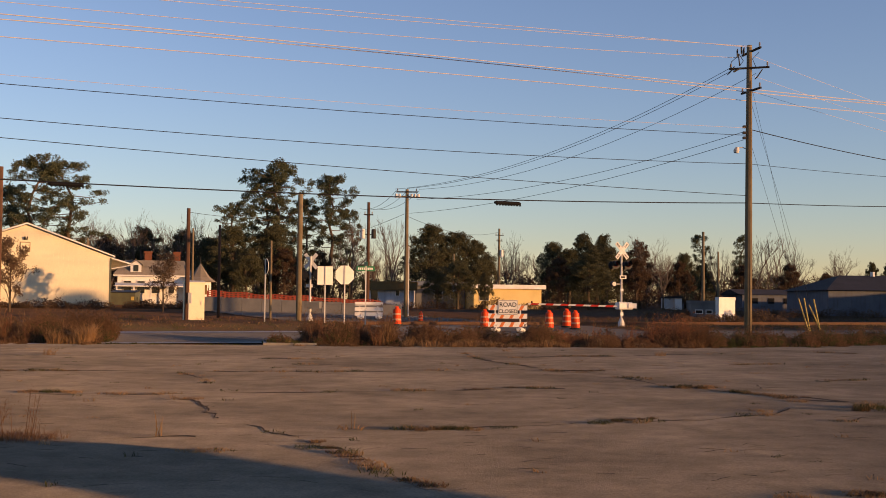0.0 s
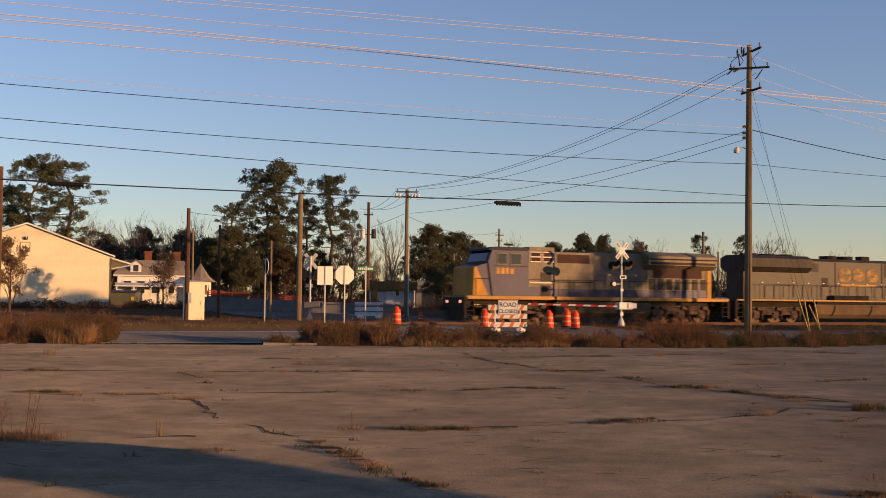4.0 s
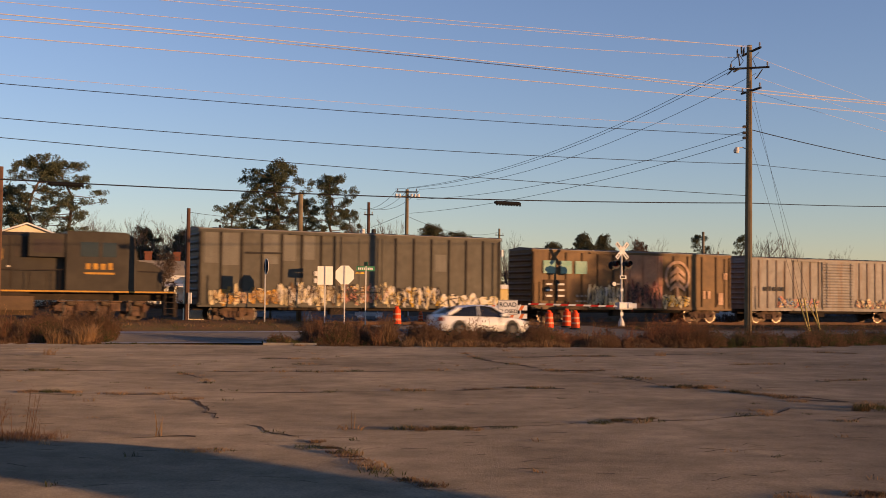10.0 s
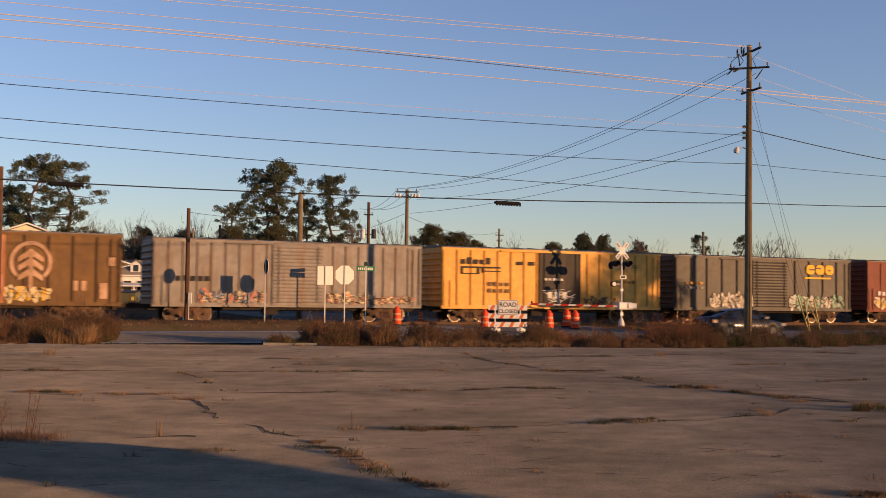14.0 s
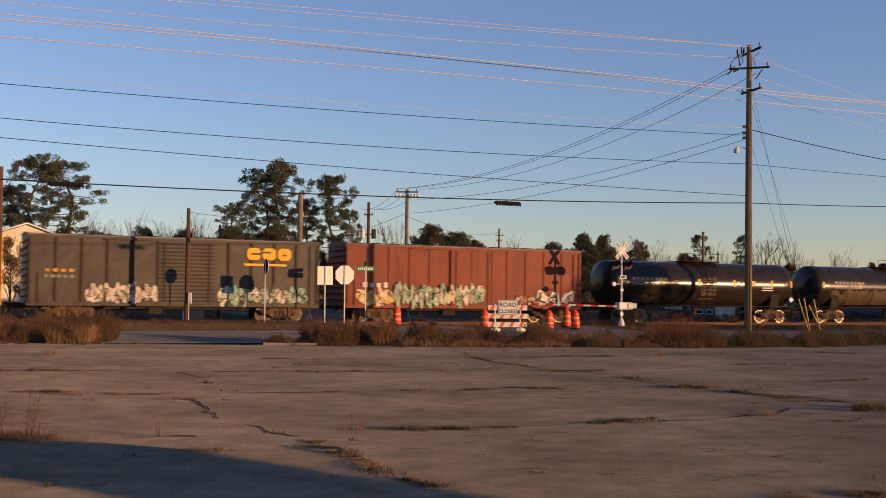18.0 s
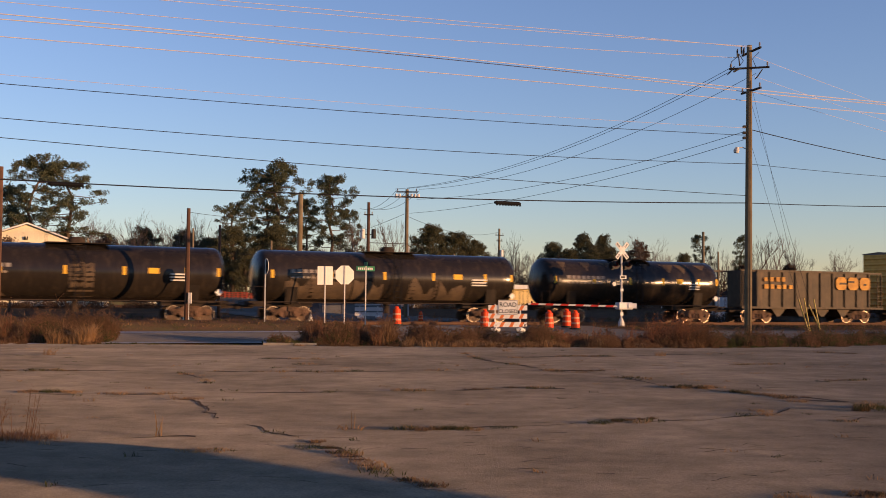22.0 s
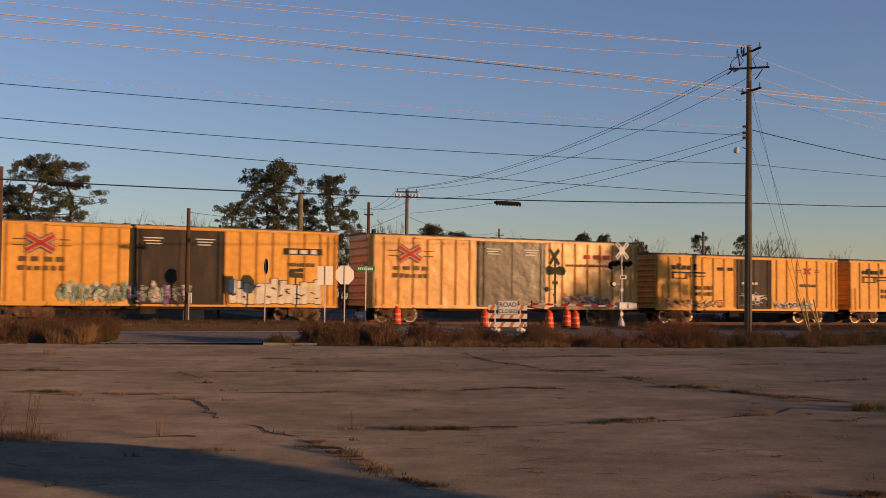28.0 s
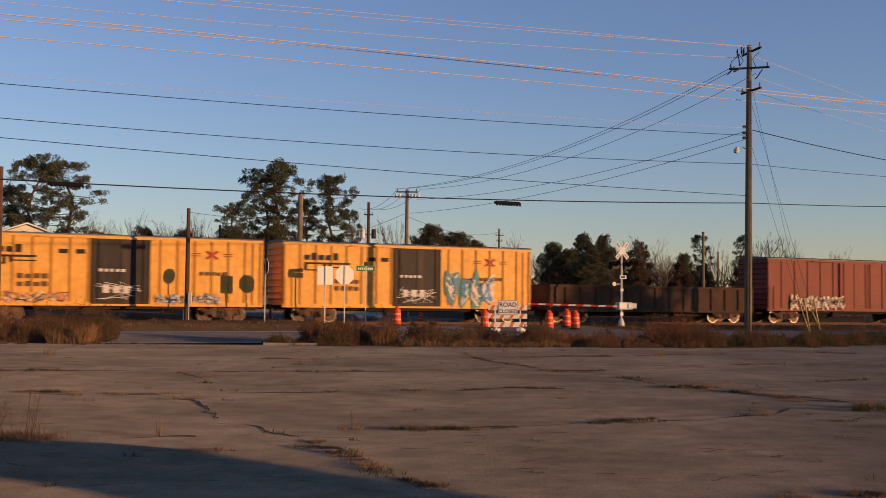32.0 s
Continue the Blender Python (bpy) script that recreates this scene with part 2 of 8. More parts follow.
def at_track(s, d, z=0.0):
    return ORIGIN + AX * s + AY * d + Vector((0, 0, z))


def to_track(x, y):
    v = Vector((x, y, 0)) - ORIGIN
    return v.dot(AX), v.dot(AY)


def ramp(x, pts):
    if x <= pts[0][0]:
        return pts[0][1]
    for (a, va), (b, vb) in zip(pts, pts[1:]):
        if x <= b:
            k = (x - a) / (b - a)
            return va + (vb - va) * k * k * (3 - 2 * k)
    return pts[-1][1]


def ground_z(s, d):
    near = ramp(d, [(-17.5, -0.06), (-16, -0.05), (-8, 0.18), (-4.2, 0.3), (-2.2, 0.2), (6, 0.2), (14, 0.42), (45, 0.85), (120, 1.15), (400, 1.3)])
    if -8 < d < -1.6:
        verge = ramp(s, [(-11, 0.34), (-6, 0.05), (9, 0.0), (14, 0.06)])
        near += verge * max(0.0, 1 - abs(d + 4.4) / 3.2)
    if -30 < d < 60:
        near += 0.05 * noise.noise(Vector((s * 0.35, d * 0.5, 0))) * (1 if d > -8 else 0.3)
    return near


def gz(x, y):
    return ground_z(*to_track(x, y))


def steps(a, b, n):
    return [a + (b - a) * i / n for i in range(n + 1)]


def build_ground():
    ds = [-4000, -1200, -400, -150, -70, -40, -24] + steps(-18, 12, 44) + [16, 22, 30, 40, 55, 75, 100, 140, 200, 400, 1200, 4000]
    ss = [-4000, -1500, -500, -200, -120, -80] + steps(-60, 70, 110) + [85, 110, 150, 250, 600, 1500, 4000]
    g = Shape()
    for s in ss:
        for d in ds:
            g.v.append(tuple(at_track(s, d, ground_z(s, d))))
    nd_ = len(ds)
    for i in range(len(ss) - 1):
        for j in range(nd_ - 1):
            a = i * nd_ + j
            g.f.append((a, a + nd_, a + nd_ + 1, a + 1))
    single("ground", g, M["dirt"], Matrix(), "flat brown winter ground of dry grass and soil", "ground", kind="structure", smooth=True)


build_ground()


def sheet(name, s0, s1, d0, d1, lift, material, label, category, ns=40, nd=8):
    """A strip that follows the ground a little above it."""
    g = Shape()
    for s in steps(s0, s1, ns):
        for d in steps(d0, d1, nd):
            g.v.append(tuple(at_track(s, d, ground_z(s, d) + lift)))
    for i in range(ns):
        for j in range(nd):
            a = i * (nd + 1) + j
            g.f.append((a, a + nd + 1, a + nd + 2, a + 1))
    return single(name, g, material, Matrix(), label, category, kind="structure", smooth=True)


sheet("road", -160, 340, -16.2, -9.0, 0.03, M["road"], "dark patched asphalt road beside the railway", "road", 200, 12)
sheet("side_street", -6.5, 7.5, -9.1, -1.7, 0.045, M["road"], "closed asphalt street leading over the crossing", "road", 20, 10)
sheet("side_street_beyond", -6.5, 7.5, 4.8, 60, 0.05, M["road"], "asphalt street going on beyond the crossing", "road", 20, 30)
for d, w in ((-9.7, 1.0), (-16.2, 0.7)):
    sheet("road_shoulder", -160, -9, d, d + w, 0.045, M["paint_white"], "pale worn concrete gutter along asphalt", "road edge", 160, 2)
sheet("grass_verge", -120, -8.6, -8.95, -5.6, 0.03, M["verge"], "narrow verge of dull green winter grass", "grass", 120, 6)
sheet("trackbed", -200, 260, -1.4, 4.6, 0.06, M["ballast"], "reddish brown ballast bed under the rails", "ballast", 240, 10)

# the abandoned concrete lot
LOT = [(-60, -40), (70, -40), (110, 30), (62, 74), (20.5, 50.6), (14.5, 46.5), (9.3, 44.4), (-2, 43.0), (-10.3, 42.2), (-22, 41.4), (-70, 38)]
rag = random.Random(21)
far_edge = [(62, 74), (20.5, 50.6), (14.5, 46.5), (9.3, 44.4), (-2, 43.0), (-10.3, 42.2), (-22, 41.4), (-70, 38)]
ragged = []
for (xa, ya), (xb, yb) in zip(far_edge, far_edge[1:]):
    n = max(1, int(abs(xb - xa) / 0.3)) if abs(xa) < 30 else 1
    ragged += [(xa + (xb - xa) * i / n, ya + (yb - ya) * i / n + (rag.gauss(0, 0.13) if i else 0)) for i in range(n)]
LOT = LOT[:3] + ragged + [LOT[-1]]
lot = Shape()
lot.v = [(x, y, 0.0) for x, y in LOT] + [(x, y, -0.35) for x, y in LOT]
lot.f = [tuple(range(len(LOT)))] + [(i, i + len(LOT), (i + 1) % len(LOT) + len(LOT), (i + 1) % len(LOT)) for i in range(len(LOT))]
lot_ob = single("pavement", lot, M["lot"], Matrix(), "worn stained concrete lot with cracks and weeds", "pavement", kind="structure")
kerb = Shape().box(-6.75, -4.75, 42.75, 42.92, -0.1, 0.08)
single("kerb", kerb, M["kerb"], Matrix(), "short pale concrete kerb at the lot's edge", "kerb", kind="structure")
# low unseen made-up deck, outlined to cast the long shadow across the lot
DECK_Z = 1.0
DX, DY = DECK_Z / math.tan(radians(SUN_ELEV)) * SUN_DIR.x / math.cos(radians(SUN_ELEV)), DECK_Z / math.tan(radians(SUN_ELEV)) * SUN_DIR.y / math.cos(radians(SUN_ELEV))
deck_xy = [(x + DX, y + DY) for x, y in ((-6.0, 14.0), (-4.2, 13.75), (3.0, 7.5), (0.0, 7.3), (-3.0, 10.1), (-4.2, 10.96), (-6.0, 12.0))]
shadow_deck_t = thing("shadow_deck", Matrix(), "low grey deck on short posts, added unseen to shade the lot", "platform")
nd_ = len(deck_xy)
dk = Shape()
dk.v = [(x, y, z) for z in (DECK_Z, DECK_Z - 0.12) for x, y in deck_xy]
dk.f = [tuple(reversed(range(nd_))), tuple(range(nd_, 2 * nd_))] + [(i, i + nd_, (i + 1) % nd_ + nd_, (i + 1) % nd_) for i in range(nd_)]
part("deck", dk, M["kerb"], shadow_deck_t)
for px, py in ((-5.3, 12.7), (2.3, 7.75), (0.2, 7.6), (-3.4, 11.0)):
    part("post", Shape().box(px + DX - 0.09, px + DX + 0.09, py + DY - 0.09, py + DY + 0.09, 0.0, DECK_Z - 0.12), M["kerb"], shadow_deck_t)

# rails and ties
for d in (CENTRE - 0.75, CENTRE + 0.75):
    r = Shape().extrude_x([(-0.07, 0), (0.07, 0), (0.07, 0.02), (0.015, 0.04), (0.015, 0.12), (0.036, 0.13), (0.036, 0.17), (-0.036, 0.17), (-0.036, 0.13), (-0.015, 0.12), (-0.015, 0.04), (-0.07, 0.02)], -200, 260)
    single("rail", r, M["rail"], Matrix.Translation(at_track(0, d, RAIL_TOP - 0.17)) @ pose(0, 0, 0, 0, 0, TRACK_TURN), "rusty steel rail with a worn top", "rail", kind="structure")
tie_mesh = Shape().box(-0.115, 0.115, -1.3, 1.3, -0.15, 0.0).mesh("tie", M["tie"])
sleepers = thing("sleepers", Matrix.Translation(at_track(0, CENTRE, RAIL_TOP - 0.165)) @ pose(0, 0, 0, 0, 0, TRACK_TURN), "dark old wooden sleepers under the rails", "sleepers", kind="structure")
for i in range(150):
    part("sleeper", tie_mesh, None, sleepers, at=pose(-38 + i * 0.52, 0, 0))

# ---- train kit; local x runs to the rear, the camera's side is -y, z from the rail ----
T = {}
T["truck"] = mat("truck_cast_steel", (0.24, 0.135, 0.085), (0.085, 0.052, 0.036), 3, 0.85, 0.0, bump=0.4, spread=0.25)
T["wheel"] = mat("wheel_steel", (0.14, 0.085, 0.058), (0.08, 0.054, 0.04), 3, 0.6, 0.2)
T["tread"] = mat("polished_tread", (0.42, 0.34, 0.26), None, 3, 0.38, 0.8, bump=0)
T["under"] = mat("grimy_underframe", (0.075, 0.052, 0.038), (0.038, 0.03, 0.025), 2, 0.9)

wheelset_shape = Shape().disc_y(0, 0, 0.44, -0.8, -0.68, 20).disc_y(0, 0, 0.44, 0.68, 0.8, 20).tube([(0, -0.95, 0), (0, 0.95, 0)], 0.08, 8)
wheelset_me = wheelset_shape.mesh("wheelset", T["wheel"])
rim_sh = Shape()
for k in range(20):
    a0, a1 = 2 * math.pi * k / 20, 2 * math.pi * (k + 1) / 20
    rim_sh.add([(r_ * math.cos(a), -0.806, r_ * math.sin(a)) for r_, a in ((0.412, a0), (0.436, a0), (0.436, a1), (0.412, a1))], [(0, 1, 2, 3)])
rim_me = rim_sh.mesh("rim", T["tread"])

SPIN = []


def side_frame(y, span):
    h = span / 2
    prof = [(-h - 0.25, 0.52), (-h + 0.15, 0.5), (-h + 0.45, 0.25), (h - 0.45, 0.25), (h - 0.15, 0.5), (h + 0.25, 0.52), (h + 0.25, 0.66), (h - 0.2, 0.72), (h - 0.5, 0.86), (-h + 0.5, 0.86), (-h + 0.2, 0.72), (-h - 0.25, 0.66)]
    f = Shape().extrude_y(prof, y - 0.08, y + 0.08)
    for x in (-0.22, 0, 0.22):
        f.tube([(x, y - 0.12, 0.3), (x, y - 0.12, 0.6)], 0.07, 8)
    for x in (-h, h):
        f.box(x - 0.13, x + 0.13, y - 0.13, y - 0.06, 0.38, 0.58)
    return f


FRAME_ME = [side_frame(y, 1.78).mesh("side_frame", T["truck"]) for y in (-1.02, 1.02)]
BOLSTER_ME = Shape().box(-0.2, 0.2, -1.0, 1.0, 0.5, 0.8).mesh("bolster", T["under"])


def truck(car, x):
    t = part("truck", BOLSTER_ME, None, car, at=pose(x, 0, 0))
    for me in FRAME_ME:
        part("side_frame", me, None, t)
    for dx in (-0.89, 0.89):
        w = part("wheelset", wheelset_me, None, t)
        w.matrix_parent_inverse = pose(dx, 0, 0.44)
        SPIN.append((w, 1.0))
        part("rim", rim_me, None, w)


COUPLER_ME = Shape().box(-0.45, 0.45, -0.1, 0.1, 0.75, 0.95).box(-0.62, -0.4, -0.16, 0.16, 0.7, 1.0).mesh("coupler", T["under"])


def coupler(car, x, rear):
    part("coupler", COUPLER_ME, None, car, at=pose(x, 0, 0, 0, 0, 180 if rear else 0))


def ladder(rungs, x, y, z0, z1, w=0.4):
    l = Shape()
    for i in range(rungs):
        z = z0 + (z1 - z0) * i / (rungs - 1)
        l.tube([(x - w / 2, y, z), (x + w / 2, y, z)], 0.018, 4)
    for dx in (-w / 2, w / 2):
        l.box(x + dx - 0.02, x + dx + 0.02, y - 0.01, y + 0.04, z0 - 0.1, z1 + 0.1)
    return l


def side_bars(rows, y):
    """Flat blocks of paint on the near side: (x0, x1, z0, z1)."""
    b = Shape()
    for x0, x1, z0, z1 in rows:
        b.add([(x0, y, z0), (x1, y, z0), (x1, y, z1), (x0, y, z1)], [(0, 1, 2, 3)])
    return b


def lettering(x0, x1, z0, z1, n, y, seed, fill=0.6):
    """Row of plain bars in place of painted writing."""
    rnd = random.Random(seed)
    w = (x1 - x0) / n
    return side_bars([(x0 + i * w + w * (1 - fill) / 2, x0 + (i + 1) * w - w * (1 - fill) / 2 * rnd.uniform(0.6, 1.4), z0, z1 - (z1 - z0) * rnd.choice((0, 0, 0.12))) for i in range(n)], y)


def blob(cx, cz, rx, rz, y, rnd, n=18, wob=0.28):
    ph = [rnd.uniform(0, 6.28) for _ in range(3)]
    pts = []
    for k in range(n):
        a = 2 * math.pi * k / n
        r = 1 + wob * math.sin(2 * a + ph[0]) * 0.5 + wob * math.sin(3 * a + ph[1]) * 0.6 + wob * 0.4 * math.sin(5 * a + ph[2])
        pts.append((cx + rx * r * math.cos(a), y, cz + rz * r * math.sin(a)))
    return pts


def stroke(sh, p, q, w, y):
    """Slanting spray stroke with blunt ends."""
    d = Vector((q[0] - p[0], q[1] - p[1]))
    n_ = Vector((-d.y, d.x)).normalized() * w / 2
    sh.add([(p[0] - n_.x, y, p[1] - n_.y), (q[0] - n_.x, y, q[1] - n_.y), (q[0] + n_.x, y, q[1] + n_.y), (p[0] + n_.x, y, p[1] + n_.y)], [(0, 1, 2, 3)])


def ribbon(sh, pts, w, y):
    """Unbroken spray line through points of the side."""
    n = len(pts)
    vs = []
    for i, (px, pz) in enumerate(pts):
        ax, az = pts[max(0, i - 1)]
        bx, bz = pts[min(n - 1, i + 1)]
        d = Vector((bx - ax, bz - az))
        d = Vector((-d.y, d.x)).normalized() * w / 2 if d.length > 1e-6 else Vector((w / 2, 0))
        vs += [(px - d.x, y - 0.0007 * i, pz - d.y), (px + d.x, y - 0.0007 * i, pz + d.y)]
    return sh.add(vs, [(2 * i, 2 * i + 1, 2 * i + 3, 2 * i + 2) for i in range(n - 1)])


def tag(car, x0, x1, z0, z1, n, y, seed, fills, outline, label):
    """Spray-painted piece: swollen patches side by side, coloured fills and dark strokes over them."""
    rnd = random.Random(seed)
    n = max(n + 1, int(n * 1.6))
    w, h = (x1 - x0) / n, z1 - z0
    for i in range(n):
        cx, cz = x0 + (i + 0.5) * w + rnd.uniform(-0.12, 0.12) * w, (z0 + z1) / 2 + rnd.uniform(-0.1, 0.04) * h
        p = blob(cx, cz, w * rnd.uniform(0.42, 0.6), h * rnd.uniform(0.33, 0.5), y - 0.0006 * (i % 3), rnd, 16, 0.36)
        part("graffiti_patch", Shape().add(p, [tuple(range(len(p)))]), outline if rnd.random() < 0.7 else fills[(i + 1) % len(fills)], car, label if i == 0 else "")
        for j in range(5):
            pts = [(cx + rnd.uniform(-0.5, 0.5) * w, cz + rnd.uniform(-0.4, 0.38) * h) for k in range(3 + j % 3)]
            part("graffiti_fill", ribbon(Shape(), pts, rnd.uniform(0.05, 0.14) * w + 0.025, y - 0.003 - 0.0028 * j), fills[(i + j) % len(fills)], car)
        pts = [(cx + rnd.uniform(-0.55, 0.55) * w, cz + rnd.uniform(-0.42, 0.42) * h) for k in range(8)]
        part("graffiti_line", ribbon(Shape(), pts, rnd.uniform(0.03, 0.06), y - 0.019), P["g_black"], car)


TRAIN = []
SCALE_Q = 27.05


def car_thing(name, front, rear, label, category="railway wagon"):
    """front and rear: marks of the wagon's two ends along the train."""
    a, b = front / SCALE_Q, rear / SCALE_Q
    ob = thing(name, Matrix(), label, category, "wagons of the freight train" if category != "locomotive" else "locomotives of the freight train")
    TRAIN.append((ob, (a + b) / 2))
    return ob, b - a


def boxcar(front, rear, label, body, eave=4.38, door=(0.38, 0.6), door_mat=None, posts=14, roof_mat=None, door_kind="plain", name="boxcar", sill=0.82, post_mat=None):
    """door: its start and end as shares of the length."""
    c, L = car_thing(name, front, rear, label)
    h, y = L / 2, 1.5
    part("body", Shape().box(-h, h, -y, y, sill + 0.12, eave), body, c)
    part("side_sill", Shape().box(-h, h, -y - 0.03, -y + 0.1, sill, sill + 0.22), body, c)
    part("side_sill", Shape().box(-h, h, y - 0.1, y + 0.03, sill, sill + 0.22), body, c)
    part("top_chord", Shape().box(-h, h, -y - 0.03, -y + 0.05, eave - 0.12, eave + 0.03), body, c)
    roof = Shape().extrude_x([(-y - 0.04, eave), (y + 0.04, eave), (y + 0.04, eave + 0.05), (0, eave + 0.16), (-y - 0.04, eave + 0.05)], -h, h)
    n = int(L / 1.1)
    for i in range(n + 1):
        x = -h + L * i / n
        roof.extrude_x([(-y - 0.03, eave + 0.05), (0, eave + 0.16), (y + 0.03, eave + 0.05), (y + 0.03, eave + 0.09), (0, eave + 0.2), (-y - 0.03, eave + 0.09)], x - 0.04, x + 0.04)
    part("roof", roof, roof_mat or M["roof_box"], c)
    d0, d1 = -h + L * door[0], -h + L * door[1]
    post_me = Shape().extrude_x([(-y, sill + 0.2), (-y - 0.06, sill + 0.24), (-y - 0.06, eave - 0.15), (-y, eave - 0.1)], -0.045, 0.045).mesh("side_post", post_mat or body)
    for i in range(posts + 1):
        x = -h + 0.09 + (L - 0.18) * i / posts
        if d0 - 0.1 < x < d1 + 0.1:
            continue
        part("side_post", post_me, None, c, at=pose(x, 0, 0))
    dm = door_mat or body
    door_ob = part("door", Shape().box(d0, d1, -y - 0.09, -y + 0.02, sill + 0.12, eave - 0.12), dm, c)
    ribs = Shape()
    if door_kind == "ribbed":
        k = 16
        for i in range(k):
            z = sill + 0.3 + (eave - sill - 0.6) * i / (k - 1)
            ribs.extrude_x([(-y - 0.09, z - 0.05), (-y - 0.13, z), (-y - 0.09, z + 0.05)], d0 + 0.08, d1 - 0.08)
    else:
        for x in (d0 + 0.05, (d0 + d1) / 2, d1 - 0.05):
            ribs.box(x - 0.05, x + 0.05, -y - 0.13, -y - 0.09, sill + 0.2, eave - 0.2)
        for z in (sill + 0.9, sill + 1.9):
            ribs.box(d0 + 0.1, d1 - 0.1, -y - 0.12, -y - 0.09, z - 0.04, z + 0.04)
    part("door_rib", ribs, dm, door_ob)
    for x in (d0 + 0.35, d1 - 0.35):
        part("lock_bar", Shape().tube([(x, -y - 0.15, sill + 0.25), (x, -y - 0.15, eave - 0.2)], 0.025, 5), dm, door_ob)
    for z in (eave - 0.1, sill + 0.06):
        part("door_track", Shape().box(d0 - (d1 - d0) * 0.9, d1 + 0.2, -y - 0.12, -y - 0.03, z - 0.05, z + 0.04), body, c)
    part("ladder", ladder(5, -h + 0.35, -y - 0.08, sill + 0.2, sill + 1.6), body, c)
    part("ladder", ladder(9, h - 0.35, -y - 0.08, sill + 0.2, eave - 0.3), body, c)
    for e in (-1, 1):
        end = Shape()
        for i in range(9):
            z = sill + 0.5 + (eave - sill - 0.8) * i / 8
            end.extrude_y([(e * h, z - 0.1), (e * (h + 0.07), z), (e * h, z + 0.1)], -y + 0.12, y - 0.12)
        part("end_corrugation", end, body, c)
    part("underframe", Shape().box(-h, h, -0.35, 0.35, sill - 0.2, sill + 0.13).box(-h * 0.5, h * 0.5, -1.1, -0.6, sill - 0.15, sill + 0.1).box(-1.6, -0.8, -1.25, -0.7, 0.42, 0.8), T["under"], c)
    tr = h - 2.1
    truck(c, -tr)
    truck(c, tr)
    coupler(c, -h - 0.3, False)
    coupler(c, h + 0.3, True)
    return c, h, y + 0.003
# ---- the train's paints ----
M["roof_box"] = mat("galvanised_roof", (0.26, 0.23, 0.2), (0.15, 0.12, 0.1), 1, 0.7, 0.3)
P = {}
P["grey"] = mat("faded_grey_wagon_paint", (0.12, 0.106, 0.079), (0.082, 0.072, 0.055), 0.5, 0.6, bump=0.15, bscale=2.5, streak=0.6, streak_col=(0.08, 0.06, 0.042))
P["brown"] = mat("brown_wagon_paint", (0.21, 0.11, 0.042), (0.12, 0.066, 0.03), 0.6, 0.55, bump=0.15, bscale=2.5, streak=0.6, streak_col=(0.11, 0.055, 0.03))
P["silver"] = mat("chalky_silver_wagon_paint", (0.31, 0.277, 0.24), (0.21, 0.183, 0.155), 0.6, 0.55, bump=0.15, bscale=2.5, streak=0.9, streak_col=(0.2, 0.115, 0.065))
P["orange"] = mat("yellow_orange_wagon_paint", (0.86, 0.425, 0.1), (0.7, 0.335, 0.076), 0.5, 0.5, bump=0.3, bscale=2.6, spec=0.12, streak=0.5, streak_col=(0.46, 0.21, 0.075))
P["orange_pale"] = mat("pale_orange_wagon_paint", (0.8, 0.41, 0.115), (0.64, 0.315, 0.085), 0.5, 0.34, bump=0.9, bscale=1.7, spec=0.25, streak=0.4, streak_col=(0.44, 0.23, 0.095), dist=0.045)
P["door_gloss"] = mat("glossy_black_door_paint", (0.05, 0.038, 0.028), (0.03, 0.024, 0.02), 0.8, 0.3, bump=0.5, bscale=1.6, spec=0.19, streak=0.5, dist=0.045)
P["charcoal"] = mat("charcoal_wagon_paint", (0.1, 0.085, 0.066), (0.066, 0.055, 0.045), 0.6, 0.5, bump=0.2, bscale=2.5, spec=0.15, streak=0.5, streak_col=(0.06, 0.045, 0.035))
P["red"] = mat("oxide_red_wagon_paint", (0.27, 0.07, 0.04), (0.18, 0.05, 0.03), 0.5, 0.6, bump=0.1, streak=0.6, streak_col=(0.1, 0.04, 0.025))
P["maroon"] = mat("maroon_wagon_paint", (0.26, 0.065, 0.04), (0.18, 0.05, 0.035), 0.5, 0.6, bump=0.1, streak=0.4)
P["door_black"] = mat("black_door_paint", (0.05, 0.039, 0.03), (0.032, 0.026, 0.022), 0.8, 0.6, bump=0.1, streak=0.6, streak_col=(0.1, 0.065, 0.045))
P["tank"] = mat("black_tank_paint", (0.016, 0.013, 0.011), (0.03, 0.023, 0.017), 0.35, 0.2, bump=0.015, streak=0.5, streak_col=(0.06, 0.042, 0.028), spec=0.24, spread=0.5)
P["rust_seam"] = mat("rust_stained_seam", (0.26, 0.2, 0.16), (0.2, 0.14, 0.1), 1.0, 0.8, bump=0.1)
# posts darker than the orange body: their shading lines put into the colour
P["orange_seam"] = mat("shaded_orange_seam", (0.62, 0.28, 0.055), (0.48, 0.21, 0.045), 1.0, 0.6, bump=0.1)
P["rust"] = mat("rusty_steel", (0.17, 0.085, 0.05), (0.1, 0.055, 0.038), 1.0, 0.85, bump=0.2, streak=0.6, streak_col=(0.07, 0.04, 0.03))
P["hopper"] = mat("dark_brown_hopper_paint", (0.09, 0.063, 0.04), (0.053, 0.039, 0.027), 0.8, 0.55, bump=0.2, bscale=2.5, spec=0.12, streak=0.6, streak_col=(0.14, 0.08, 0.045))
P["loco_grey"] = mat("engine_grey_paint", (0.215, 0.163, 0.106), (0.14, 0.106, 0.072), 0.6, 0.5, bump=0.1, bscale=3.0, streak=0.6, streak_col=(0.1, 0.072, 0.05))
P["loco_blue"] = mat("engine_blue_paint", (0.062, 0.058, 0.105), (0.042, 0.04, 0.07), 0.6, 0.45, bump=0.05, streak=0.4, streak_col=(0.08, 0.06, 0.05))
